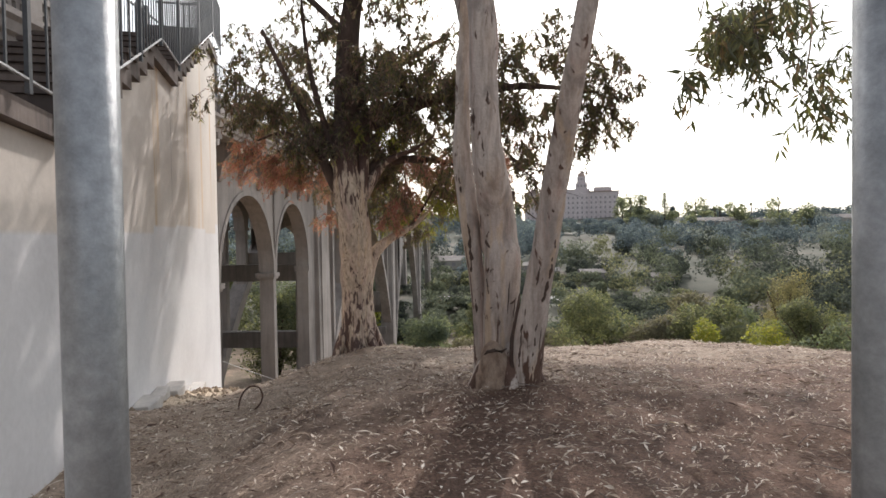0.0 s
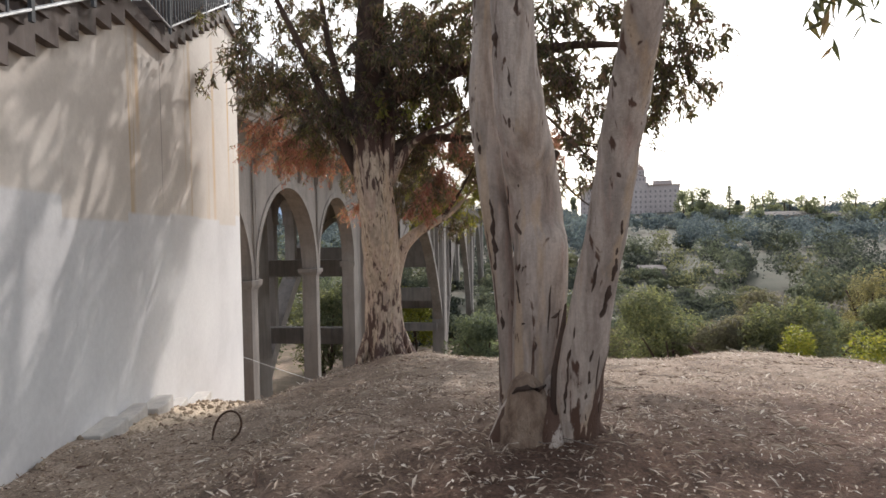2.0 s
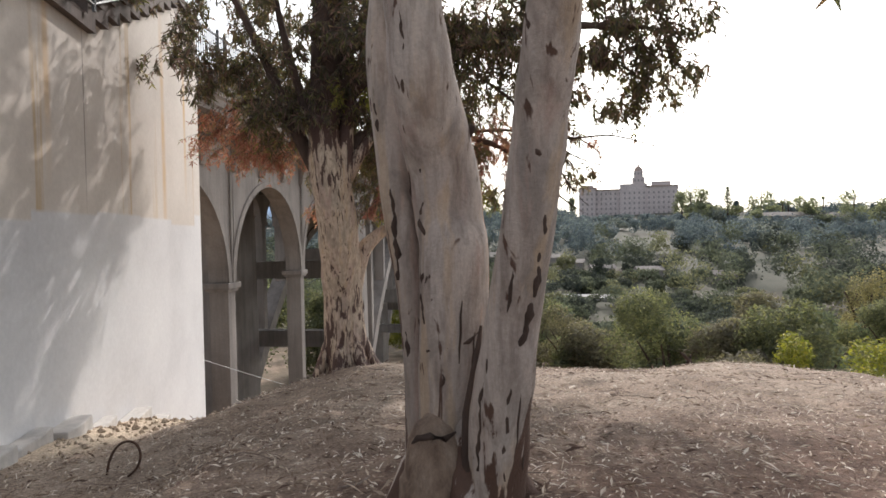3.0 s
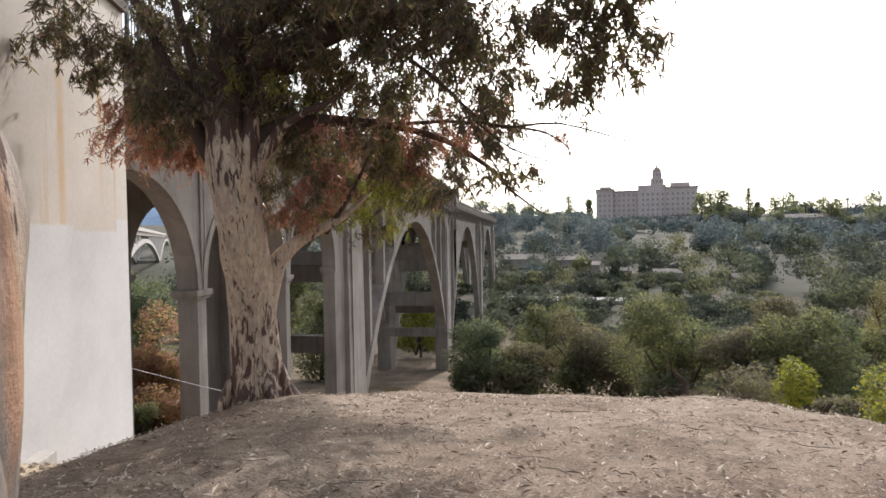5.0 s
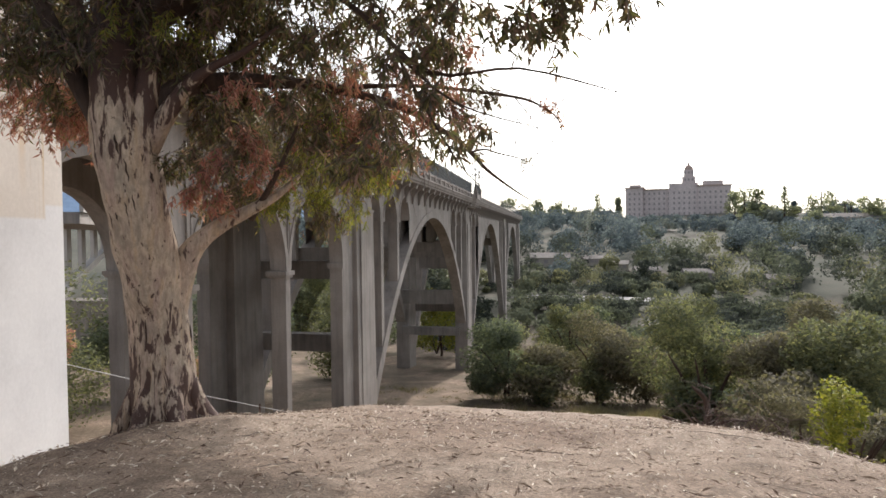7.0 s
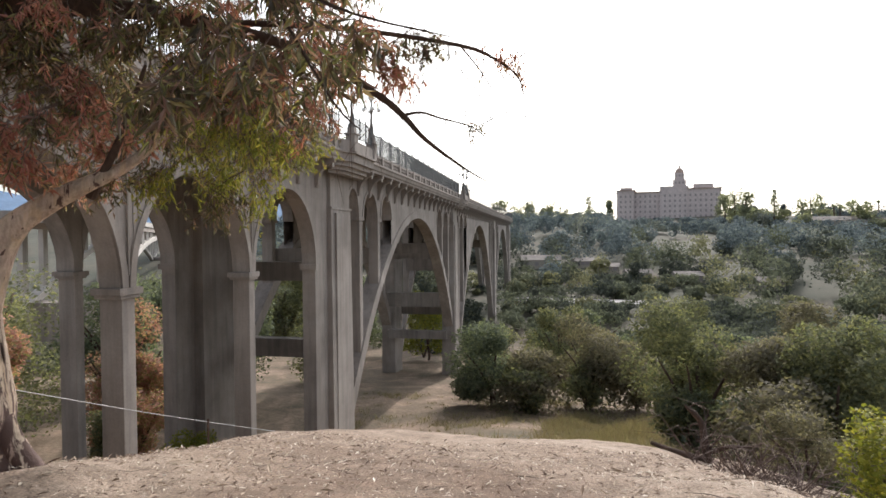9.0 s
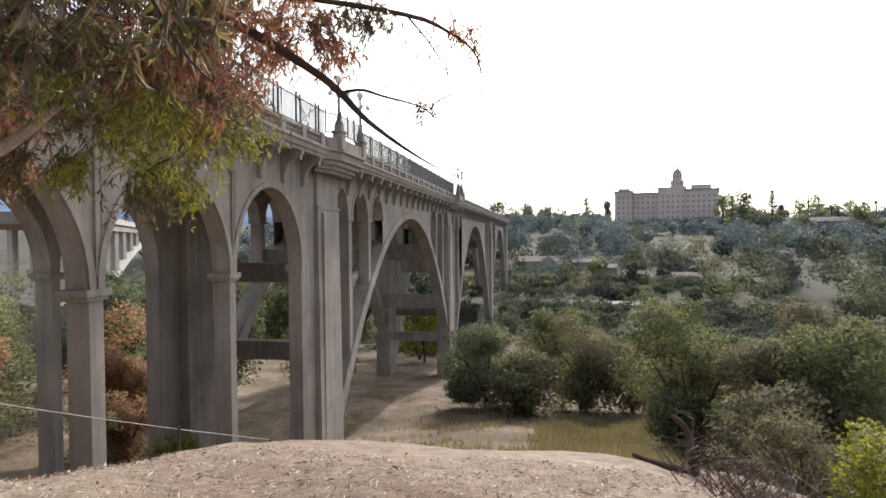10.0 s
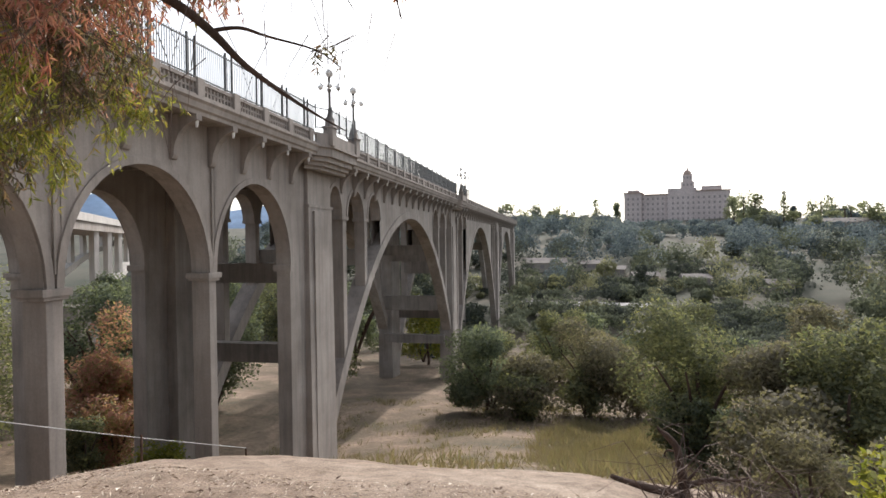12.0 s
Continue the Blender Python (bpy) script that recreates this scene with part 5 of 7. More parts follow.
def build_broad_gum():
    rng = np.random.default_rng(23)
    z0 = gz(-3.67, 14.64)
    tree = thing("gum_tree", (-3.67, 14.64, z0), "old gum tree with mottled cream bark and a drooping crown", "tree", "gum trees")
    bole_rows = [(-3.66, 14.66, z0 - 0.3, 0.40), (-3.67, 14.66, z0 + 0.10, 0.345), (-3.68, 14.65, 0.05, 0.315), (-3.684, 14.60, 0.75, 0.292), (-3.66, 14.42, 1.3, 0.285), (-3.65, 14.30, 1.7, 0.282), (-3.69, 14.21, 2.2, 0.285), (-3.75, 14.17, 2.6, 0.25), (-3.77, 14.16, 3.0, 0.21), (-3.76, 14.18, 3.3, 0.19)]
    g = Geo()
    trunk = limb(g, [r[:3] for r in bole_rows], [r[3] for r in bole_rows], 0, 28, 0.12, 6)
    bole = part("trunk", g, BARK_CREAM, tree, smooth=True)
    for a in (-2.5, -1.6, -0.7, 0.3, 1.6, 3.0):
        g = Geo()
        c, s = math.cos(a), math.sin(a)
        x1, y1 = -3.67 + c * 0.52, 14.66 + s * 0.52
        limb(g, [(-3.67 + c * 0.22, 14.66 + s * 0.22, z0 + 0.42), (-3.67 + c * 0.38, 14.66 + s * 0.38, z0 + 0.12), (x1, y1, gz(x1, y1) - 0.10)], 0.11, 0.06, 10, 0.3)
        part("root", g, BARK_CREAM, tree, smooth=True)
    rad = np.interp([p.z for p in trunk], [r[2] for r in bole_rows], [r[3] for r in bole_rows])
    bark_strips(bole, rng, trunk, rad, 22, 0.0, 2.4, radians(-70))
    stem_and_side_limbs = (
        ("stem", BARK_ROUGH, [(-3.77, 14.20, 2.75), (-3.79, 14.22, 3.2), (-3.77, 14.32, 3.9), (-3.73, 14.4, 5.2), (-3.5, 14.5, 6.8), (-3.4, 14.6, 8.2)], [0.19, 0.25, 0.235, 0.20, 0.14, 0.08], 0),
        ("limb", BARK_ROUGH, [(-3.95, 14.25, 2.5), (-4.25, 14.1, 3.2), (-4.6, 14.0, 4.1), (-5.1, 13.8, 5.2)], 0.11, 0.03),
        ("limb", BARK_ROUGH, [(-3.7, 14.25, 3.35), (-3.3, 14.33, 3.72), (-2.7, 14.35, 3.95), (-2.06, 14.3, 4.1), (-0.7, 13.8, 4.15), (0.5, 13.3, 3.9)], [0.17, 0.16, 0.14, 0.11, 0.06, 0.02], 0),
    )
    long_limb = (
        ("limb", BARK_ROUGH, [(-3.68, 14.28, 2.45), (-3.3, 14.42, 2.92), (-2.8, 14.8, 3.08), (-2.1, 15.35, 3.1), (-1.4, 15.85, 2.96), (-0.86, 16.24, 2.65), (-0.65, 16.38, 2.47), (-0.46, 16.49, 2.26), (-0.13, 16.66, 2.01), (0.12, 16.8, 1.86)], [0.14, 0.11, 0.08, 0.055, 0.042, 0.036, 0.03, 0.022, 0.012, 0.004], 0),
        ("limb", BARK_CREAM, [(-3.62, 14.60, 0.55), (-3.50, 14.68, 0.98), (-3.40, 14.70, 1.26), (-3.26, 14.74, 1.45), (-3.06, 14.82, 1.61), (-2.80, 14.90, 1.75), (-2.58, 15.05, 1.90), (-2.35, 15.2, 2.15), (-2.05, 15.4, 2.5)], [0.19, 0.145, 0.12, 0.10, 0.08, 0.062, 0.045, 0.022, 0.008], 0),
        ("fork", BARK_CREAM, [(-3.62, 14.24, 1.95), (-3.56, 14.22, 2.31), (-3.50, 14.22, 2.66), (-3.46, 14.26, 3.07), (-3.40, 14.3, 3.6)], [0.17, 0.15, 0.125, 0.105, 0.07], 0),
        ("limb", BARK_CREAM, [(-3.52, 14.25, 2.35), (-3.30, 14.3, 2.69), (-3.11, 14.35, 2.95), (-2.85, 14.35, 3.10), (-2.53, 14.35, 3.22), (-2.2, 14.4, 3.45)], [0.13, 0.09, 0.065, 0.045, 0.03, 0.012], 0),
    )
    # limb added out of view to carry the high shading sprays
    unseen_limb = (
        ("limb", BARK_ROUGH, [(-3.5, 14.5, 6.8), (-2.0, 15.2, 7.9), (0.2, 16.0, 8.3), (2.6, 16.6, 8.4)], 0.12, 0.04),
    )
    upper_branches = (
        ("branch", BARK_ROUGH, [(-0.66, 16.37, 2.48), (-0.5, 16.46, 2.52), (-0.34, 16.55, 2.48), (-0.05, 16.69, 2.41), (0.1, 16.76, 2.3)], 0.016, 0.004),
        ("branch", BARK_ROUGH, [(-2.1, 15.35, 3.1), (-1.2, 16.1, 3.25), (-0.14, 16.6, 3.18), (0.2, 16.9, 3.1), (0.4, 17.0, 2.95), (0.48, 17.05, 2.7)], 0.03, 0.004),
        ("branch", BARK_ROUGH, [(-0.14, 16.6, 3.18), (0.05, 16.7, 2.95), (0.2, 16.8, 2.7)], 0.010, 0.003),
        ("branch", BARK_ROUGH, [(-3.86, 14.28, 2.75), (-4.15, 14.15, 3.7), (-4.4, 14.1, 4.8), (-4.5, 14.1, 6.0)], 0.08, 0.02),
        ("branch", BARK_ROUGH, [(-2.1, 15.35, 3.1), (-2.4, 16.4, 3.4), (-2.9, 17.6, 3.6), (-3.2, 18.6, 3.6)], 0.045, 0.015),
        ("branch", BARK_ROUGH, [(-2.0, 14.3, 4.0), (-1.2, 13.9, 3.3), (-0.6, 13.75, 2.75), (0.1, 13.68, 2.72), (0.8, 13.53, 2.47)], 0.03, 0.004),
    )
    outer_branches = (
        ("branch", BARK_ROUGH, [(-0.9, 13.8, 2.95), (-0.4, 13.72, 2.5), (0.25, 13.64, 2.26)], 0.014, 0.003),
        ("branch", BARK_ROUGH, [(-0.9, 13.8, 2.95), (-0.6, 13.75, 2.4), (-0.35, 13.72, 2.0), (-0.2, 13.7, 1.85)], 0.012, 0.003),
        ("branch", BARK_ROUGH, [(-4.25, 14.1, 3.2), (-5.0, 14.7, 3.6), (-5.7, 15.2, 3.55)], 0.05, 0.015),
        ("branch", BARK_ROUGH, [(-2.85, 15.0, 1.66), (-2.5, 14.9, 2.1), (-2.2, 14.8, 2.6)], 0.04, 0.012),
        ("branch", BARK_ROUGH, [(-3.74, 14.35, 3.9), (-2.9, 14.8, 4.8), (-1.9, 15.4, 5.6)], 0.09, 0.03),
        ("branch", BARK_ROUGH, [(-3.68, 14.4, 5.2), (-4.6, 14.9, 6.2), (-5.4, 15.4, 6.9)], 0.08, 0.03),
    )
    for name, mat, pts, r0, r1 in (stem_and_side_limbs + long_limb + unseen_limb + upper_branches + outer_branches):
        g = Geo()
        limb(g, pts, r0, r1, 10)
        part(name, g, mat, tree, smooth=True)
    dark, twig, russet, yellow = Geo(), Geo(), Geo(), Geo()
    # high, dense part of the crown over the trunk and out towards the forked tree
    by_the_wall = ((-5.9, 14.0, 4.3, 0.8, 60), (-5.4, 14.4, 4.9, 0.8, 70), (-5.0, 13.8, 4.2, 0.6, 34), (-4.9, 14.2, 3.8, 0.45, 60), (-4.7, 14.9, 4.2, 0.6, 30),
        (-4.6, 15.8, 4.6, 0.8, 40), (-4.5, 13.8, 3.5, 0.4, 26), (-4.5, 14.3, 3.2, 0.35, 50), (-4.3, 13.95, 3.25, 0.35, 40), (-4.2, 14.0, 4.8, 0.6, 40),
        (-5.5, 15.2, 5.6, 0.8, 36), (-4.9, 14.6, 5.5, 0.8, 40), (-4.4, 15.4, 5.7, 0.8, 40), (-5.2, 15.9, 4.6, 0.7, 34), (-4.0, 14.9, 5.7, 0.7, 36), (-5.5, 14.9, 3.9, 0.5, 30), (-4.3, 15.6, 3.6, 0.5, 34), (-5.0, 15.6, 3.3, 0.5, 30),
        (-4.1, 14.1, 3.8, 0.45, 70), (-4.0, 15.2, 5.0, 0.6, 40), (-3.9, 14.8, 3.4, 0.45, 60), (-3.6, 14.9, 3.9, 0.6, 70))
    over_the_stem = ((-3.6, 15.8, 3.6, 0.6, 60), (-3.6, 16.2, 5.4, 0.7, 60), (-3.4, 15.0, 4.5, 0.7, 80), (-3.4, 13.7, 5.0, 0.8, 80), (-3.4, 13.9, 4.6, 0.6, 80),
        (-3.3, 14.7, 3.3, 0.4, 50), (-3.1, 15.6, 4.9, 0.6, 60), (-3.0, 14.6, 3.8, 0.7, 80), (-3.0, 13.8, 4.2, 0.6, 90), (-2.9, 14.2, 4.6, 0.7, 80),
        (-2.8, 14.4, 5.3, 0.6, 50), (-2.6, 15.3, 4.2, 0.6, 40), (-2.6, 13.9, 4.9, 0.8, 80), (-2.6, 16.0, 5.5, 0.7, 60), (-2.4, 14.5, 4.1, 0.7, 60))
    above_the_limbs = ((-2.2, 14.8, 2.75, 0.45, 34), (-2.2, 15.0, 4.4, 0.8, 100), (-2.2, 14.0, 4.7, 0.5, 60), (-2.0, 13.9, 4.3, 0.5, 80), (-1.8, 14.0, 4.7, 0.8, 90),
        (-1.6, 15.6, 5.3, 0.6, 50), (-1.6, 14.4, 3.4, 0.4, 24), (-1.5, 13.8, 4.0, 0.45, 60), (-1.5, 14.2, 5.2, 0.7, 80), (-1.3, 15.0, 3.8, 0.6, 34),
        (-1.2, 14.4, 4.6, 0.8, 90), (-1.05, 13.74, 2.3, 0.3, 34), (-1.0, 13.9, 4.6, 0.6, 70), (-0.9, 13.75, 3.7, 0.6, 80), (-0.9, 13.74, 3.0, 0.45, 50))
    towards_the_forked_tree = ((-0.6, 14.0, 5.2, 0.7, 80), (-0.55, 13.7, 2.4, 0.3, 26), (-0.5, 14.4, 4.2, 0.8, 90), (-0.3, 13.6, 4.7, 0.7, 70), (-0.25, 13.7, 3.6, 0.5, 80),
        (0.1, 13.9, 4.3, 0.6, 70), (0.2, 13.65, 3.3, 0.35, 50), (0.2, 13.8, 5.0, 0.6, 70), (0.3, 13.6, 3.85, 0.5, 70),
        (0.5, 13.5, 4.4, 0.5, 50), (0.55, 13.5, 4.1, 0.5, 50), (0.7, 13.5, 3.5, 0.42, 80))
    fill_between_limbs = ((-2.56, 14.9, 3.93, 0.45, 18), (-2.84, 14.6, 3.79, 0.45, 18), (-2.11, 15, 3.6, 0.45, 18), (-2.84, 15.2, 3.57, 0.45, 18), (-1.75, 15.2, 3.97, 0.45, 18), (-2.48, 15.4, 3.18, 0.45, 18), (-3.11, 14.7, 3.45, 0.45, 18), (-4.95, 15, 5.1, 0.45, 18), (-5.88, 15, 5.35, 0.45, 18), (-3.58, 14.9, 2.38, 0.45, 18), (-3.1, 15.2, 4.58, 0.45, 18), (-2.73, 15.4, 3.43, 0.45, 18), (-3.1, 15.5, 3.9, 0.45, 18))
    towards_the_wall = ((-5.38, 16, 5.4, 0.55, 34), (-4.88, 16.5, 5.11, 0.55, 34), (-5.67, 16, 4.69, 0.55, 34), (-5.2, 16.5, 5.89, 0.55, 34), (-4.56, 16.2, 5.64, 0.55, 34), (-5.42, 16.2, 4.09, 0.55, 34), (-5.83, 15.5, 5.16, 0.55, 34), (-5.71, 14.4, 4.72, 0.5, 32), (-5.45, 14.8, 4.31, 0.5, 32), (-4.86, 15, 4.88, 0.5, 32), (-4.54, 15, 4.05, 0.5, 32), (-3.18, 15, 4.79, 0.5, 32), (-3.1, 15.2, 4.03, 0.5, 32), (-2.75, 15.4, 4.53, 0.5, 32), (-5.65, 15, 3.87, 0.5, 32), (-4.82, 15.2, 3.65, 0.5, 32), (-3.25, 15.2, 3.4, 0.5, 32), (-1.41, 15.2, 4.67, 0.5, 32), (-1.14, 15.4, 3.99, 0.5, 32), (-4.24, 15.5, 5.58, 0.5, 32), (-5.34, 15.5, 5.53, 0.5, 32), (-2.95, 15.5, 5.31, 0.5, 32), (-2.77, 15.6, 4.27, 0.5, 32), (-5.17, 15.6, 4.69, 0.5, 32), (-3.8, 15.6, 4.64, 0.5, 32), (-2.96, 15.4, 3.06, 0.5, 32))
    for x, y, z, r, n in (fill_between_limbs + towards_the_wall + by_the_wall + over_the_stem + above_the_limbs + towards_the_forked_tree):
        spray(dark, twig, rng, (x, y, z), r * 1.05, int(n * (1.15 if z < 4.7 else 0.6)), 15, 0.12, 0.28)
    # lower sprays that hang beyond the trunk
    hanging_inner = ((-4.4, 16.8, 2.6, 0.7, 60), (-4.2, 17.3, 3.3, 0.8, 60), (-4.0, 16.2, 3.0, 0.7, 50), (-3.4, 16.6, 2.3, 0.45, 36), (-3.4, 17.0, 3.0, 0.6, 60),
        (-3.2, 17.4, 3.6, 0.7, 60), (-3.2, 18.7, 3.3, 0.6, 40), (-3.1, 15.2, 2.6, 0.35, 36), (-2.8, 14.9, 2.25, 0.36, 40),
        (-3.05, 14.6, 1.98, 0.26, 30), (-2.85, 14.55, 2.35, 0.34, 36), (-3.25, 14.0, 3.2, 0.34, 26), (-3.6, 13.75, 3.45, 0.4, 26), (-3.15, 14.5, 2.7, 0.3, 30))
    hanging_outer = ((-2.8, 18.2, 3.9, 0.6, 50), (-2.7, 17.0, 2.9, 0.55, 50), (-2.6, 15.6, 3.1, 0.5, 50), (-2.5, 17.6, 3.3, 0.5, 50), (-1.9, 17.3, 3.9, 0.5, 40),
        (-1.9, 15.6, 2.7, 0.4, 50), (-1.8, 16.0, 3.5, 0.6, 44), (-1.5, 15.9, 3.0, 0.35, 50), (-1.0, 16.2, 3.2, 0.35, 50), (-0.6, 16.5, 3.3, 0.3, 36))
    for x, y, z, r, n in (hanging_inner + hanging_outer):
        spray(russet if rng.uniform() < 0.4 else dark, twig, rng, (x, y, z), r, int(n), 18, 0.088, 0.26)
    for x, y, z, r, n in ((0.08, 16.75, 2.42, 0.07, 6), (0.5, 17.1, 3.15, 0.13, 16), (0.15, 16.8, 3.1, 0.2, 8), ):
        spray(russet if n in (9, 8, 16) else dark, twig, rng, (x, y, z), r, n, 9, 0.085, 0.2)
    # bare hanging twigs
    for _ in range(60):
        px, py, pz = rng.uniform(-2.4, 0.5), rng.uniform(15.6, 17.2), rng.uniform(2.2, 3.3)
        if pz < 2.5 and px > -1.2:
            continue
        ln = rng.uniform(0.3, 0.8)
        bx, by = rng.normal(0, 0.2, 2)
        twig.tube([(px, py, pz), (px + bx * 0.5, py + by * 0.5, pz - ln * 0.4), (px + bx, py + by, pz - ln)], [0.005, 0.004, 0.0015], 3, False)
    dying_inner = ((-5.6, 15.2, 3.1, 0.4, 60), (-5.1, 15.1, 3.0, 0.4, 70), (-4.7, 15.1, 2.95, 0.3, 50), (-5.7, 15.2, 3.35, 0.55, 80), (-5.1, 15.0, 3.2, 0.35, 34), (-4.6, 17.2, 2.3, 0.5, 40), (-3.0, 17.6, 3.5, 0.5, 50), (-2.9, 14.7, 2.5, 0.25, 22),
        (-2.6, 14.5, 2.9, 0.3, 18), (-2.3, 16.2, 2.9, 0.4, 50), (-2.1, 16.7, 3.0, 0.4, 40))
    dying_outer = ((-1.8, 16.4, 3.1, 0.4, 56), (-1.6, 15.3, 3.2, 0.5, 50), (-1.5, 15.6, 2.5, 0.3, 30),
        (-1.0, 16.4, 3.0, 0.3, 40), (-0.7, 15.0, 3.3, 0.4, 30))
    for x, y, z, r, n in (dying_inner + dying_outer):
        spray(russet, twig, rng, (x, y, z), r, int(n * 1.2), 17, 0.085, 0.34)
    for x, y, z, r, n in ((-1.9, 15.3, 2.5, 0.4, 40), (-3.0, 17.2, 2.5, 0.4, 40), (-2.3, 17.2, 2.6, 0.4, 34), (-3.3, 14.2, 3.5, 0.4, 22), (-3.6, 17.6, 2.7, 0.5, 50), (-2.5, 17.5, 2.35, 0.35, 46), (-3.2, 17.3, 2.2, 0.35, 40), (-1.5, 15.6, 2.25, 0.16, 14), (-2.2, 16.0, 2.3, 0.3, 34)):
        spray(yellow, twig, rng, (x, y, z), r, int(n * 1.2), 17, 0.085, 0.36)
    low_hanging = ((-3.49, 16.2, 2.15, 0.25, 30), (-3.82, 16.4, 1.83, 0.25, 30), (-2.44, 16.8, 1.83, 0.25, 30), (-2.14, 16.8, 2.2, 0.25, 30), (-1.96, 16.8, 2.57, 0.25, 30), (-2.78, 16.6, 1.77, 0.25, 30), (-3.15, 16.4, 1.86, 0.25, 30), (-2.06, 16.5, 2.66, 0.25, 30), (-3, 16, 2.44, 0.25, 30))
    for k, (x, y, z, r, n) in enumerate(low_hanging):
        spray(yellow if k % 4 == 2 else dark, twig, rng, (x, y, z + 0.1), r, n, 17, 0.085, 0.34)
    # unseen high sprays, added to shade the wall and dapple the mound
    for c in fill_crown(rng, (-3.6, 14.6, 6.9), (1.7, 1.9, 0.8), 16, 6.2):
        spray(dark, twig, rng, c, 0.5, 26, 9, 0.19, 0.6)
    for c in fill_crown(rng, (0.9, 15.3, 8.3), (3.6, 2.6, 0.9), 31, 7.5):
        spray(dark, twig, rng, c, 0.6, 26, 9, 0.19, 0.6)
    part("crown", dark, GUM_LEAF, tree, "drooping grey-green and brown leaves", solid=False)
    part("russet_foliage", russet, GUM_LEAF_RED, tree, "dying russet leaves", solid=False)
    part("yellow_foliage", yellow, GUM_LEAF_YELLOW, tree, "yellow-green sunlit leaves", solid=False)
    tagged(part("twig", twig, TWIG, tree, solid=False), kind="stuff")


build_broad_gum()


# ---- shrubs and trees of the valley ----
def clump(leaf, rng, c, radii, n, size):
    """Leaves scattered through a lobed crown."""
    c, radii = np.array(c, float), np.array(radii, float)
    lobes = []
    for _ in range(16):
        a, f = rng.uniform(0, 2 * np.pi), rng.uniform(0, 1) ** 0.6
        hgt = rng.uniform(-0.75, 0.75)
        reach = 0.68 * math.sqrt(max(0.05, 1 - (0.8 * max(hgt, -0.1)) ** 2))
        lobes.append((c + radii * np.array([math.cos(a) * f * reach, math.sin(a) * f * reach, hgt]), radii * np.array([1, 1, 0.9]) * rng.uniform(0.26, 0.44)))
    per = n // len(lobes)
    for lc, lr in lobes:
        d = rng.normal(size=(per, 3))
        d /= np.linalg.norm(d, axis=1)[:, None]
        p = lc + d * lr * rng.uniform(0.55, 1.08, (per, 1))
        w = rng.normal(size=(per, 3))
        w[:, 2] = w[:, 2] * 0.6 - 0.2
        w /= np.linalg.norm(w, axis=1)[:, None]
        s = size * rng.uniform(0.6, 1.4, per)
        o2 = d + (p - c) / np.linalg.norm(p - c, axis=1)[:, None] * 0.8
        o2 /= np.linalg.norm(o2, axis=1)[:, None] + 1e-9
        leaf.leaves(p, p + w * s[:, None], s * 0.27, o2, 0.14)


def valley_tree(name, label, category, x, y, height, width, mat, seed, leaf_size, n, trunk_part=0.25):
    rng = np.random.default_rng(seed)
    z = gz(x, y)
    t = thing(name, (x, y, z), label, category)
    g = Geo()
    h0 = height * trunk_part
    r = 0.025 * height
    limb(g, [(x, y, z - 0.3), (x + 0.05 * height * rng.normal(), y, z + h0), (x, y, z + height * 0.6)], r, r * 0.5, 8, 0.2)
    for _ in range(4):
        a = rng.uniform(0, 6.28)
        limb(g, [(x, y, z + h0 * 0.8), (x + math.cos(a) * width * 0.18, y + math.sin(a) * width * 0.18, z + height * 0.45), (x + math.cos(a) * width * 0.33, y + math.sin(a) * width * 0.33, z + height * 0.66)], r * 0.6, r * 0.2, 6, 0.2)
    part("trunk", g, BARK_ROUGH, t, smooth=True)
    leaf = Geo()
    ch = height * (1 - trunk_part * 0.3)
    clump(leaf, rng, (x, y, z + height - ch / 2), (width / 2, width / 2, ch / 2), int(n * 2.2), leaf_size * 0.72)
    part("crown", leaf, mat, t, solid=False)


SLOPE_TREES = (
    ("tree", "dense dark green tree beside the bridge", -3.8, 62, 7.4, 9.0, BUSH_DARK, 0.34, 7000),
    ("tree", "round olive-brown tree on the valley slope", 4.6, 62, 8.2, 9.5, BUSH_OLIVE, 0.32, 7000),
    ("tree", "bushy green tree on the valley slope", 8.3, 43, 7.8, 7.4, BUSH_GREEN, 0.26, 8000),
    ("tree", "broad green tree on the valley slope", 11.1, 40, 7.0, 6.5, BUSH_OLIVE, 0.26, 8000),
    ("tree", "broad yellow-green tree on the valley slope", 12.2, 37, 7.0, 6.0, BUSH_GREEN, 0.24, 7000),
    ("tree", "dark green tree on the valley slope", 16.8, 44, 7.5, 8, BUSH_DARK, 0.28, 6000),
    ("shrub", "dark shrub under a green tree", 7.4, 41, 3.4, 4.6, BUSH_DARK, 0.2, 3000),
    ("shrub", "dark shrub under a green tree", 10.0, 39, 3.6, 4.6, BUSH_DARK, 0.2, 3000),
    ("shrub", "low green shrub on the slope", 8.2, 29, 1.7, 2.6, BUSH_GREEN, 0.15, 3000),
    ("shrub", "grey-green shrub on the slope", 10.8, 30, 2.6, 3.6, BUSH_OLIVE, 0.17, 3600),
    ("tree", "slender yellow-leaved tree in the valley", 45.84, 90, 14.1, 8.0, STRAW_LEAF, 0.36, 2800),
    ("tree", "tall green tree behind the bridge", 2.0, 82, 8.6, 9, BUSH_GREEN, 0.4, 5000),
    ("tree", "green tree near the bridge foot", -5.2, 72, 6.5, 6, BUSH_GREEN, 0.34, 4200),
)
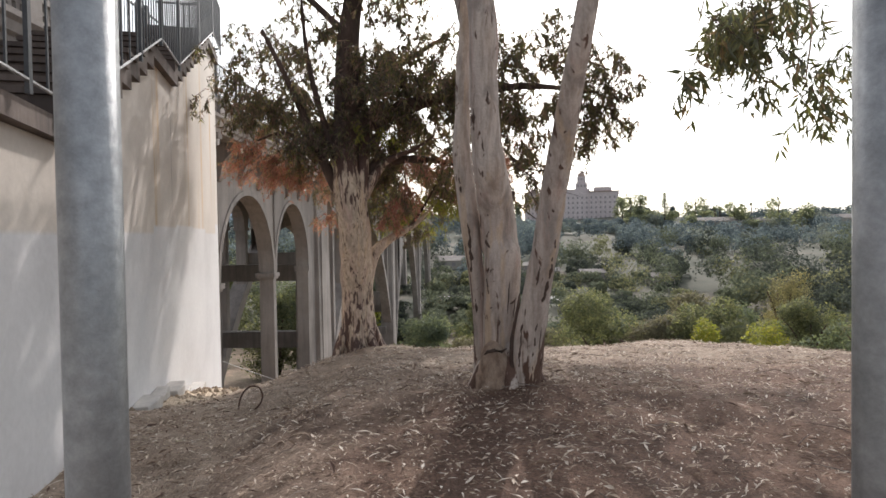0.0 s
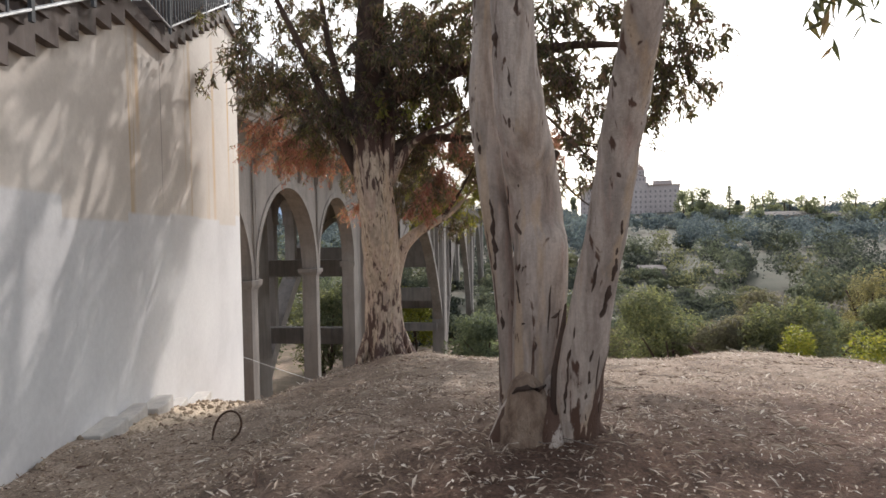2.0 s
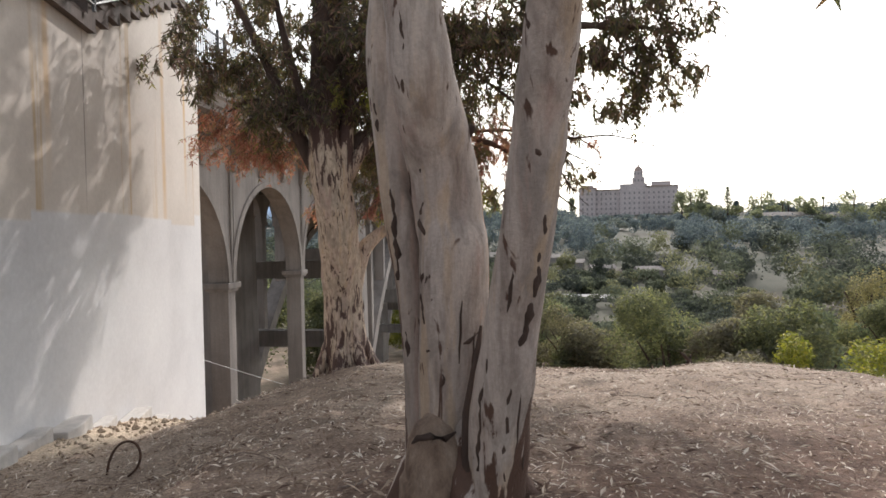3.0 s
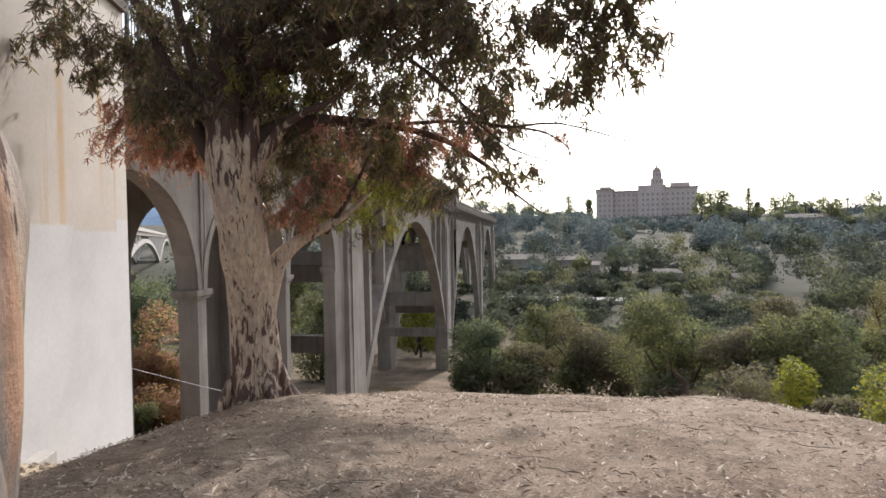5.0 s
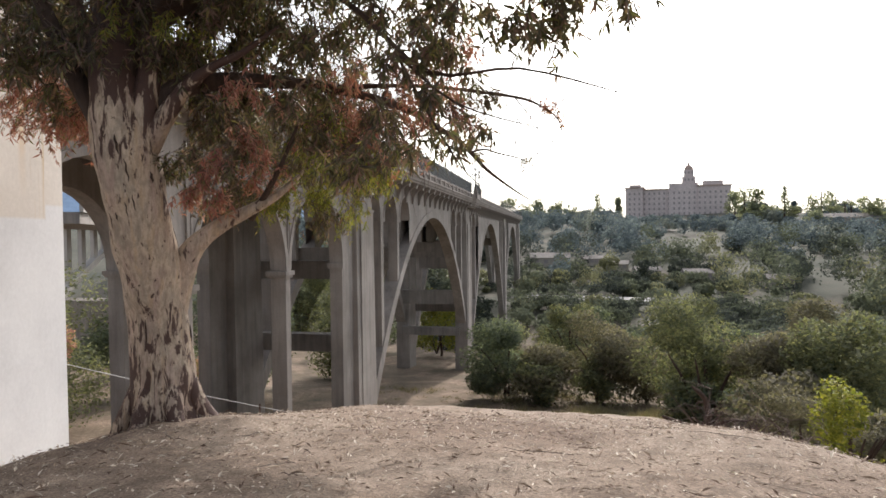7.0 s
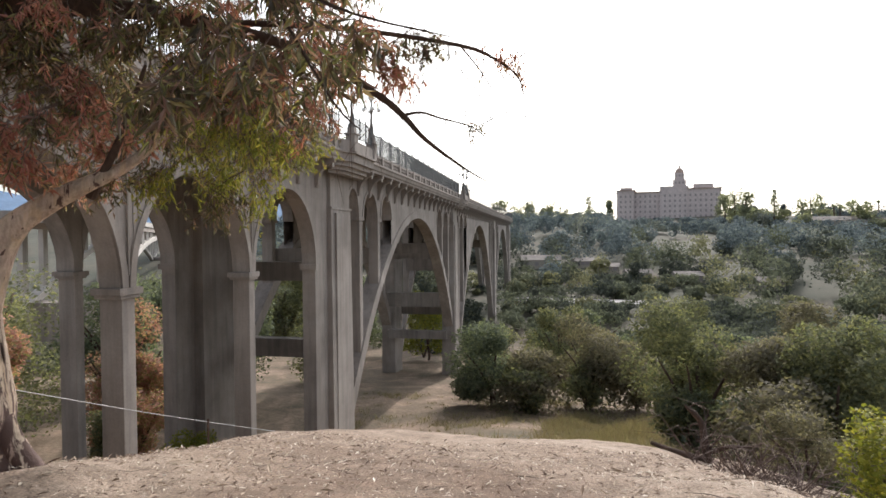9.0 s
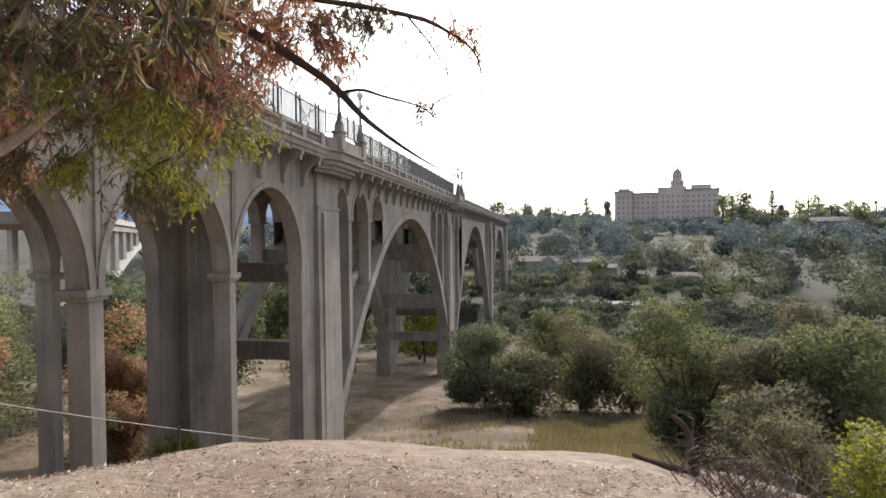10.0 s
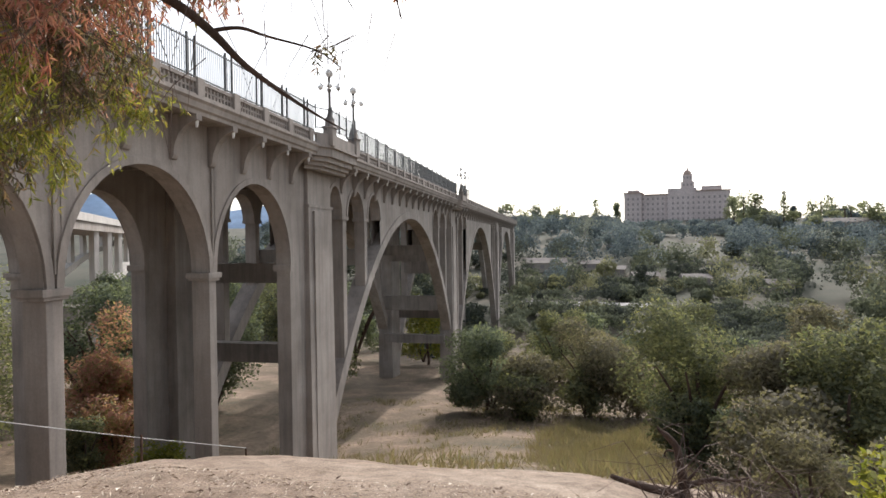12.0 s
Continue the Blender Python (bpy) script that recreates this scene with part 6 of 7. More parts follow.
BRIDGE_TREES = (
    ("tree", "bright green tree under the bridge", -17.5, 96, 10, 10, BUSH_YELLOW, 0.4, 4000),
    ("tree", "russet-leaved tree behind the bridge columns", -27.4, 45.8, 9.4, 7.0, BUSH_RED, 0.3, 7000),
    ("shrub", "russet shrub at the foot of a russet tree", -25.0, 44.0, 5.0, 5.0, BUSH_RED, 0.26, 4000),
    ("shrub", "green shrub beside the russet trees", -24.6, 41.2, 4.0, 3.6, BUSH_GREEN, 0.22, 3000),
    ("tree", "russet-leaved tree behind the bridge columns", -27.0, 34.2, 8.6, 7.0, BUSH_RED, 0.28, 8000),
    ("shrub", "yellow-green shrub behind the columns", -16.0, 36, 3.0, 3.0, BUSH_YELLOW, 0.18, 2600),
    ("tree", "dark leafy tree beyond the bridge", -38, 58, 11, 12, BUSH_DARK, 0.4, 7000),
    ("tree", "dark leafy tree beyond the bridge", -27, 58, 13, 10, BUSH_DARK, 0.42, 6000),
    ("tree", "green leafy tree beyond the bridge", -37, 44, 15.0, 12, BUSH_GREEN, 0.36, 7000),
    ("tree", "green leafy tree beyond the bridge", -23, 72, 11, 9, BUSH_GREEN, 0.42, 5000),
    ("tree", "dark leafy tree beyond the bridge", -45, 70, 14, 8, BUSH_DARK, 0.5, 6000),
)
FAR_TREES = (
    ("tree", "green leafy tree beyond the bridge", -60, 88, 10, 14, BUSH_OLIVE, 0.5, 5000),
    ("tree", "green leafy tree beyond the bridge", -46, 110, 16, 14, BUSH_GREEN, 0.55, 5000),
    ("tree", "dark leafy tree beyond the bridge", -28, 96, 13, 12, BUSH_DARK, 0.5, 5000),
    ("tree", "dark green tree near the bridge end", 8, 102, 8.2, 12, BUSH_DARK, 0.5, 4000),
    ("tree", "green tree in the valley", 18, 92, 9.5, 10, BUSH_GREEN, 0.45, 4000),
    ("tree", "olive tree in the valley", 30, 84, 9.5, 10, BUSH_OLIVE, 0.45, 4000),
    ("tree", "green tree in the valley", 40, 74, 9.0, 9, BUSH_GREEN, 0.4, 4000),
    ("tree", "dark green tree in the valley", 34, 55, 8.0, 8, BUSH_DARK, 0.34, 5000),
    ("shrub", "bright green leafy shrub at the mound's edge", 3.75, 16.8, round(-0.28 - gz(3.75, 16.8), 2), 1.1, BUSH_YELLOW, 0.075, 1800),
    ("shrub", "bright green leafy shrub at the mound's edge", 4.7, 16.4, round(-0.2 - gz(4.7, 16.4), 2), 1.5, BUSH_YELLOW, 0.08, 2400),
    ("shrub", "grey-green rounded shrub behind the brush", 5.9, 24.0, 1.7, 2.2, BUSH_OLIVE, 0.10, 3000),
)
VALLEY = SLOPE_TREES + BRIDGE_TREES + FAR_TREES
for k, (name, label, x, y, h, w, mat, ls, n) in enumerate(VALLEY):
    valley_tree(name, label, name, x, y, h, w, mat, 100 + k, ls, n, 0.03 if name == "shrub" else 0.05)


def slope_shrubs():
    """Shrubs that cover the slope on the open side of the valley."""
    rng = np.random.default_rng(77)
    kinds = ((BUSH_GREEN, "green shrub on the valley slope"), (BUSH_OLIVE, "olive-green shrub on the valley slope"), (BUSH_DARK, "dark green shrub on the valley slope"))
    k = 0
    for _ in range(400):
        y = rng.uniform(27, 100)
        x = rng.uniform(-5, 12 + 0.62 * y) if y > 58 else rng.uniform(4, 12 + 0.62 * y)
        if (x < 7.5 + 0.05 * (y - 27) and y < 58) or k >= 60:
            continue
        mat, label = kinds[int(rng.integers(0, 3))]
        h = rng.uniform(2.4, 4.2) * (0.75 + y / 110)
        valley_tree("shrub", label, "shrub", x, y, h, h * rng.uniform(1.2, 1.7), mat, 500 + k, 0.2 + y / 330, 1500, 0.05)
        k += 1


slope_shrubs()


def build_far_woods():
    rng = np.random.default_rng(5)
    groups = [Geo() for _ in WOODS]
    made = 0
    while made < 1080:
        y = 108 + 480 * rng.uniform() ** 1.2
        x = rng.uniform(-0.45, 0.92) * (y + 60)
        if abs(x - 12) < 32 and 161 < y < 175 or abs(x - 20) < 30 and 200 < y < 232 and rng.uniform() < 0.35:
            continue
        # trees beyond about 250 m take the leaf tones with haze in them
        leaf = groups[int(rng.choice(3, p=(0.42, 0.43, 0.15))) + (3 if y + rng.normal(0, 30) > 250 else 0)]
        z = gz(x, y)
        h = rng.uniform(6, 15)
        w = h * rng.uniform(0.85, 1.4)
        # low scrub in front of the great building, low woods along the ridge
        away, side = math.hypot(x - 1.5, y - 12.8), math.atan2(x - 1.5, y - 12.8)
        h = min(h, 1.1 + (rng.uniform(0.015, 0.028) if 0.10 < side < 0.275 else rng.uniform(0.030, 0.054)) * away - z)
        # only low scrub before the road and the houses
        if -30 < x < 60 and (y < 158 or 176 < y < 200):
            h = min(h, rng.uniform(3.0, 5.5))
        if h < 2.5:
            continue
        n = 115 if y < 260 else 90
        s = 0.42 + y / 640
        lobes = [(np.array([x, y, z + h * 0.55]), np.array([w * 0.34, w * 0.34, h * 0.45]))]
        for _ in range(5):
            lobes.append((np.array([x, y, z + h * 0.5]) + rng.uniform(-0.34, 0.34, 3) * np.array([w, w, h * 0.8]), np.array([w, w, h * 0.9]) * rng.uniform(0.15, 0.25)))
        for c, r in lobes:
            d = rng.normal(size=(n, 3))
            d /= np.linalg.norm(d, axis=1)[:, None]
            p = c + d * r * rng.uniform(0.85, 1.06, (n, 1))
            wv = np.cross(d, rng.normal(size=(n, 3))) + d * 0.25
            wv /= np.linalg.norm(wv, axis=1)[:, None]
            sz = s * rng.uniform(0.6, 1.4, n)
            leaf.leaves(p, p + wv * sz[:, None], sz * 0.36, d, 0.06)
        made += 1
    # small trees among the houses and along the road
    houses = ((30, 212), (22, 226), (14, 240), (44, 205), (62, 190), (-2, 238))
    for _ in range(190):
        x, y = rng.uniform(-28, 62), rng.choice((rng.uniform(136, 160), rng.uniform(175, 250), rng.uniform(176, 204)))
        if any(abs(x - a) < 6 and -9 < y - b_ < 5 for a, b_ in houses):
            continue
        leaf = groups[int(rng.choice(3, p=(0.5, 0.3, 0.2)))]
        z, h = gz(x, y), rng.uniform(2.2, 5.0)
        w = h * rng.uniform(1.1, 1.9)
        for _ in range(5):
            c = np.array([x, y, z + h * 0.45]) + rng.uniform(-0.3, 0.3, 3) * np.array([w, w, h * 0.8])
            r = np.array([w, w, h * 1.1]) * rng.uniform(0.2, 0.32)
            d = rng.normal(size=(70, 3))
            d /= np.linalg.norm(d, axis=1)[:, None]
            p = c + d * r * rng.uniform(0.85, 1.06, (70, 1))
            wv = np.cross(d, rng.normal(size=(70, 3))) + d * 0.25
            wv /= np.linalg.norm(wv, axis=1)[:, None]
            sz = 0.5 * rng.uniform(0.6, 1.4, 70)
            leaf.leaves(p, p + wv * sz[:, None], sz * 0.36, d, 0.06)
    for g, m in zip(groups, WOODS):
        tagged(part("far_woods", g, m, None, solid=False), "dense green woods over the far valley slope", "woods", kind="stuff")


build_far_woods()


def ridge_trees():
    rng = np.random.default_rng(8)
    palm_spots = [(0.412, 470), (0.419, 478), (0.441, 465), (0.449, 470), (0.463, 472), (0.30, 500), (0.02, 520)]
    for k, (a, d) in enumerate(palm_spots):
        x, y = 1.5 + d * math.sin(a), 12.8 + d * math.cos(a)
        z = gz(x, y)
        h = rng.uniform(13, 18)
        t = thing("palm_tree", (x, y, z), "tall thin palm tree on the far ridge", "palm tree", "ridge palms")
        g = Geo()
        g.tube([(x, y, z), (x + 0.3, y, z + h * 0.5), (x, y, z + h)], [0.5, 0.4, 0.35], 6)
        part("trunk", g, BARK_ROUGH, t)
        lf = Geo()
        n = 60
        d3 = rng.normal(size=(n, 3))
        d3 /= np.linalg.norm(d3, axis=1)[:, None]
        base = np.tile(np.array([x, y, z + h]), (n, 1))
        lf.leaves(base, base + d3 * np.array([1.7, 1.7, 1.5]), np.full(n, 0.22))
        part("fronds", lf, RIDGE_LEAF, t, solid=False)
    line = [(0.338, 470, 26, 13, "pine_tree"), (0.384, 480, 27, 20, "tree"), (0.285, 480, 27, 20, "tree"), (0.30, 470, 25, 13, "tree"), (-0.083, 480, 22, 20, "tree"), (-0.052, 485, 19, 18, "tree"), (-0.032, 480, 21, 14, "tree"), (-0.004, 485, 19, 11, "tree"), (0.022, 490, 15, 13, "tree"), (0.066, 520, 25, 9, "tree"), (0.1, 520, 23, 7, "tree"), (0.272, 500, 20, 15, "tree"), (0.44, 450, 21, 20, "tree"), (0.50, 440, 24, 22, "tree"), (0.0, 470, 20, 14, "tree"), (0.53, 430, 20, 16, "tree")]
    line += [(-0.02 + 0.031 * k + float(rng.uniform(-0.01, 0.01)), float(rng.uniform(440, 490)), float(rng.uniform(8, 12)), float(rng.uniform(13, 22)), "tree") for k in range(19) if not 3 < k < 10]
    for a, d, h, w, nm in line:
        x, y = 1.5 + d * math.sin(a), 12.8 + d * math.cos(a)
        z = gz(x, y)
        t = thing(nm, (x, y, z), "tall dark %s on the far ridge" % nm.replace("_", " "), nm.replace("_", " "))
        g = Geo()
        g.tube([(x, y, z), (x, y, z + h * 0.8)], [0.7, 0.3], 6)
        part("trunk", g, BARK_ROUGH, t)
        lf = Geo()
        if nm == "pine_tree":
            for i in range(9):
                f = i / 9
                clump(lf, rng, (x, y, z + h * (0.3 + 0.72 * f)), (w * 0.5 * (1.05 - f), w * 0.5 * (1.05 - f), 1.6), 120, 1.1)
        else:
            clump(lf, rng, (x, y, z + h * 0.56), (w * 0.56, w * 0.56, h * 0.46), 1300, 1.5)
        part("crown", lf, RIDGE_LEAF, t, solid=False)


ridge_trees()


# ---- far buildings ----
def build_hotel():
    ht = thing("courthouse", (107, 563, 8), "large buff stucco building with a domed tower on the ridge", "building")
    ux, uy = 0.982, -0.188

    def at(u, v):
        return 64.5 + ux * u - uy * v, 569.3 + uy * u + ux * v

    def block(name, u0, u1, v0, v1, z0, z1, mat=STUCCO, parent=ht):
        g = Geo()
        g.prism([(*at(u0, v0), z0), (*at(u1, v0), z0), (*at(u1, v1), z0), (*at(u0, v1), z0)], (0, 0, z1 - z0))
        return part(name, g, mat, parent)

    walls = [block("wing", 0, 85, 3, 24, 4, 39), block("wing", -1, 14, -1, 24, 4, 41), block("wing", 60, 86, -1, 24, 4, 41), block("centre", 36, 60, 0, 22, 4, 44)]
    block("penthouse", 2, 12, 2, 12, 41, 44)
    block("penthouse", 64, 80, 2, 14, 41, 45.5)
    block("roof", -2, 87, 2, 25, 38.8, 39.9, ROOF)
    block("roof", 59, 87, -2, 25, 40.9, 41.7, ROOF)
    block("roof", -2, 15, -2, 25, 40.9, 41.7, ROOF)
    block("tower", 47, 58, 3, 14, 40, 50)
    block("tower_top", 48.5, 56.5, 4.5, 12.5, 50, 56)
    cx, cy = at(52.5, 8.5)
    g = lathe([(3.9, 56), (3.8, 57), (3.2, 58.6), (2.0, 60.0), (0.8, 60.6), (0.7, 62.2), (0.1, 63.5)], 16)
    g.v = [(x + cx, y + cy, z) for x, y, z in g.v]
    part("dome", g, ROOF, ht, smooth=True)
    win = Geo()
    win.prism([(*[a - b_ for a, b_ in zip(at(-0.75, -0.12), at(0, 0))], 0), (*[a - b_ for a, b_ in zip(at(0.75, -0.12), at(0, 0))], 0), (*[a - b_ for a, b_ in zip(at(0.75, 0.1), at(0, 0))], 0), (*[a - b_ for a, b_ in zip(at(-0.75, 0.1), at(0, 0))], 0)], (0, 0, 2.1))
    me = win.mesh("window")
    me.materials.append(PANE_DARK)
    for i in range(20):
        u = 2.6 + 4.2 * i
        v = -1 if u < 13.5 or u > 60.5 else (0 if 36.5 < u < 59.5 else 3)
        for zz in (34.5, 29.8, 25.2, 20.6, 16.0):
            shared("window", me, ht, (*at(u, v), zz))
    for u in (49.5, 52.5, 55.5):
        shared("window", me, ht, (*at(u, 3), 46))
        shared("window", me, ht, (*at(u, 4.5), 52.5))


build_hotel()


def house(x, y, w, d, h, turn, label):
    z = gz(x, y)
    t = thing("house", (x, y, z), label, "house", "far houses")
    c, s = math.cos(turn), math.sin(turn)

    def q(u, v, zz):
        return (x + c * u - s * v, y + s * u + c * v, z + zz)

    g = Geo()
    g.prism([q(-w / 2, -d / 2, -1), q(w / 2, -d / 2, -1), q(w / 2, d / 2, -1), q(-w / 2, d / 2, -1)], (0, 0, h + 1))
    part("wall", g, HOUSE_WALL, t)
    g = Geo()
    g.prism([q(-w / 2 - 0.6, -d / 2 - 0.6, h), q(-w / 2 - 0.6, 0, h + d * 0.2), q(-w / 2 - 0.6, d / 2 + 0.6, h)], Vector(q(w / 2 + 0.6, 0, 0)) - Vector(q(-w / 2 - 0.6, 0, 0)))
    part("roof", g, HOUSE_ROOF, t)
    for i in range(4):
        g = Geo()
        u = -w / 2 + w * (i + 0.5) / 4
        g.prism([q(u - 0.7, -d / 2 - 0.05, 0.9), q(u + 0.7, -d / 2 - 0.05, 0.9), q(u + 0.7, -d / 2 - 0.05, 2.2), q(u - 0.7, -d / 2 - 0.05, 2.2)], (0, 0.08, 0))
        part("window", g, PANE_DARK, t)


for x, y, w, d, h, a in ((30, 212, 7.5, 6, 2.4, 0.1), (22, 226, 7, 6, 2.4, -0.2), (14, 240, 7, 6, 2.4, 0.2), (44, 205, 7.5, 6, 2.4, 0.0), (62, 190, 7, 6, 2.4, 0.15), (185, 425, 30, 14, 7, -0.3), (215, 415, 26, 14, 6, -0.2), (252, 405, 26, 14, 6, -0.4), (-2, 238, 14, 9, 3, 0.1), (88, 168, 9, 8, 3.2, 0.0)):
    house(x, y, w, d, h, a, "low far house with a pale roof among trees")


def build_road():
    g = Geo()
    xs = np.linspace(-8, 26, 26)
    top = [(x, 168 - 0.1 * x, gz(x, 168 - 0.1 * x) + 0.9) for x in xs]
    for a, b_ in zip(top[:-1], top[1:]):
        g.prism([a, b_, (b_[0], b_[1] + 7, b_[2] + 0.25), (a[0], a[1] + 7, a[2] + 0.25)], (0, 0, -0.9))
    tagged(part("road", g, ASPHALT, None), "pale road along the far valley slope", "road", kind="structure")


build_road()


def build_far_bridge():
    fb = thing("far_bridge", (-117, 167, -8), "pale concrete arch bridge far behind the trees", "bridge")
    p0, p1 = Vector((-44, 50, 3.6)), Vector((-190, 284, 3.6))
    d = (p1 - p0).normalized()
    s = Vector((d.y, -d.x, 0)) * 5
    g = Geo()
    g.prism([p0 - s, p1 - s, p1 + s, p0 + s], (0, 0, -1.0))
    part("deck", g, CONCRETE, fb)
    g = Geo()
    g.prism([p0 + s, p1 + s, p1 + s * 1.06, p0 + s * 1.06], (0, 0, 0.9))
    part("parapet", g, PALE_CONCRETE, fb)
    n = 28
    # one great arch, its crown half way along, and the tails of its neighbours
    for crown, half in ((118.0, 88.0), (300.0, 88.0)):
        def rise(u):
            return 1.8 - 0.00114 * (u - crown) ** 2

        for e in (0.85, -0.85):
            g = Geo()
            loops = []
            for i in range(n + 1):
                u = crown - half + 2 * half * i / n
                p = p0 + d * u
                a, b_ = p + s * (e + 0.12), p + s * (e - 0.12)
                loops.append([(a.x, a.y, rise(u) - 1.1), (b_.x, b_.y, rise(u) - 1.1), (b_.x, b_.y, rise(u)), (a.x, a.y, rise(u))])
            ribbon(g, loops)
            part("arch", g, PALE_CONCRETE, fb)
            for i in range(19):
                u = crown - half + 2 * half * i / 18
                if rise(u) > 1.6:
                    continue
                c = p0 + d * u + s * e
                g = Geo()
                g.box(c.x - 0.4, c.x + 0.4, c.y - 0.4, c.y + 0.4, rise(u) - 0.3, 2.7)
                part("column", g, PALE_CONCRETE, fb)
        for u in (crown - half, crown + half):
            c = p0 + d * u
            g = Geo()
            g.box(c.x - 4.5, c.x + 4.5, c.y - 1.5, c.y + 1.5, gz(c.x, c.y) - 2, rise(u) + 0.3)
            part("pier", g, CONCRETE, fb)


build_far_bridge()


def build_mountains():
    g = Geo()
    n = 60
    for i in range(n + 1):
        a = radians(-75 + 62 * i / n)
        h = 150 + 70 * noise.noise(Vector((i * 0.13, 2.0, 0))) + 40 * noise.noise(Vector((i * 0.5, 5.0, 0))) - 90 * max(0, (i - 34) / 26) ** 2
        x, y = 3600 * math.sin(a), 3600 * math.cos(a)
        g.v += [(x * 0.82, y * 0.82, -20), (x * 0.93, y * 0.93, h * 0.55 + 20), (x, y, h * 1.3 + 40), (x * 1.1, y * 1.1, -20)]
    g.f = [(4 * i + j, 4 * i + 4 + j, 4 * i + 5 + j, 4 * i + 1 + j) for i in range(n) for j in range(3)]
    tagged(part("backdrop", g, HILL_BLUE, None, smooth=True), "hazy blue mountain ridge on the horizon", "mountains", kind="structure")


build_mountains()


# ---- small things on the mound ----
def build_small():
    # gate posts
    for x, y in ((-2.385, 4.71), (-1.165, 4.71)):
        z = gz(x, y)
        p = thing("gate_post", (x, y, z), "scratched galvanised steel gate post", "post", "gate posts")
        g = Geo()
        g.tube([(x, y, z - 0.3), (x, y, z + 2.4)], 0.045, 20)
        part("tube", g, GALV, p, smooth=True)
        part("cap", ball((x, y, z + 2.4), 0.047), GALV, p, smooth=True)
    # bent iron hoop
    x, y = -4.15, 10.25
    z = gz(x, y)
    h = thing("iron_hoop", (x, y, z), "bent rusty iron hoop sticking out of the earth", "hoop")
    g = Geo()
    hoop = ((-0.15, 0.0, -0.1), (-0.12, 0.0, 0.10), (-0.07, 0.02, 0.21), (0.01, 0.03, 0.26), (0.09, 0.03, 0.24), (0.13, 0.02, 0.16), (0.11, 0.0, 0.07), (0.05, -0.02, 0.01))
    limb(g, [(x + a, y + b_, z + c) for a, b_, c in hoop], 0.010, 0.009, 7, 0.1)
    part("bar", g, RUSTY, h, smooth=True)
    # cable that runs down from the wall past the columns
    cb = thing("steel_cable", (-7.8, 29.2, -5.3), "thin steel cable sagging from the wall down the slope", "cable")
    g = Geo()
    p0, p1 = Vector((-10.15, 17.4, -0.14)), Vector((-7.8, 29.2, -5.26))
    pts = [p0.lerp(p1, i / 20) + Vector((0, 0, -0.10 * math.sin(math.pi * i / 20))) for i in range(21)]
    g.tube(pts, 0.009, 6, True)
    part("wire", g, CABLE, cb, smooth=True)
    for q in (p0.lerp(p1, 0.69), p1):
        g = Geo()
        zz = gz(q.x, q.y)
        g.tube([(q.x, q.y, zz - 0.3), (q.x, q.y, q.z)], 0.03, 8)
        part("stake", g, RUSTY, cb)
    # dead wood and brush
    rng = np.random.default_rng(31)
    x, y = 3.0, 20.7
    z = gz(x, y)
    st = thing("dead_branch", (x, y, z), "twisted bare dead branch standing on the slope", "branch")
    g = Geo()
    limb(g, [(3.24, 20.9, -2.53), (3.21, 20.9, -2.23), (3.19, 20.95, -1.99), (3.15, 21.0, -1.74), (3.05, 21.0, -1.6), (2.95, 21.0, -1.52), (2.9, 21.0, -1.46)], [0.075, 0.07, 0.055, 0.05, 0.045, 0.03, 0.01], 0, 9, 0.25)
    limb(g, [(3.13, 21.0, -1.78), (3.03, 21.0, -1.77), (2.99, 21.0, -1.82), (3.02, 21.0, -1.88)], 0.018, 0.006, 6)
    limb(g, [(3.18, 20.9, -2.31), (2.84, 20.6, -2.15), (2.5, 20.3, -1.96), (2.23, 20.1, -1.81)], 0.07, 0.03, 8, 0.2)
    limb(g, [(3.22, 20.9, -2.2), (3.36, 20.9, -2.15), (3.55, 20.8, -2.04), (3.74, 20.7, -2.01), (3.97, 20.7, -1.95)], 0.05, 0.008, 7, 0.2)
    limb(g, [(3.25, 20.9, -2.13), (3.34, 20.9, -2.02), (3.44, 20.9, -1.89)], 0.025, 0.006, 6)
    limb(g, [(2.95, 21.0, -1.52), (3.09, 21.0, -1.42), (3.36, 21.1, -1.44)], 0.012, 0.003, 5)
    part("wood", g, BARK_ROUGH, st, smooth=True)
    br = thing("brush_pile", (4.1, 19.8, gz(4.1, 19.8)), "tangle of bare brown twigs on the slope", "brush")
    g = Geo()
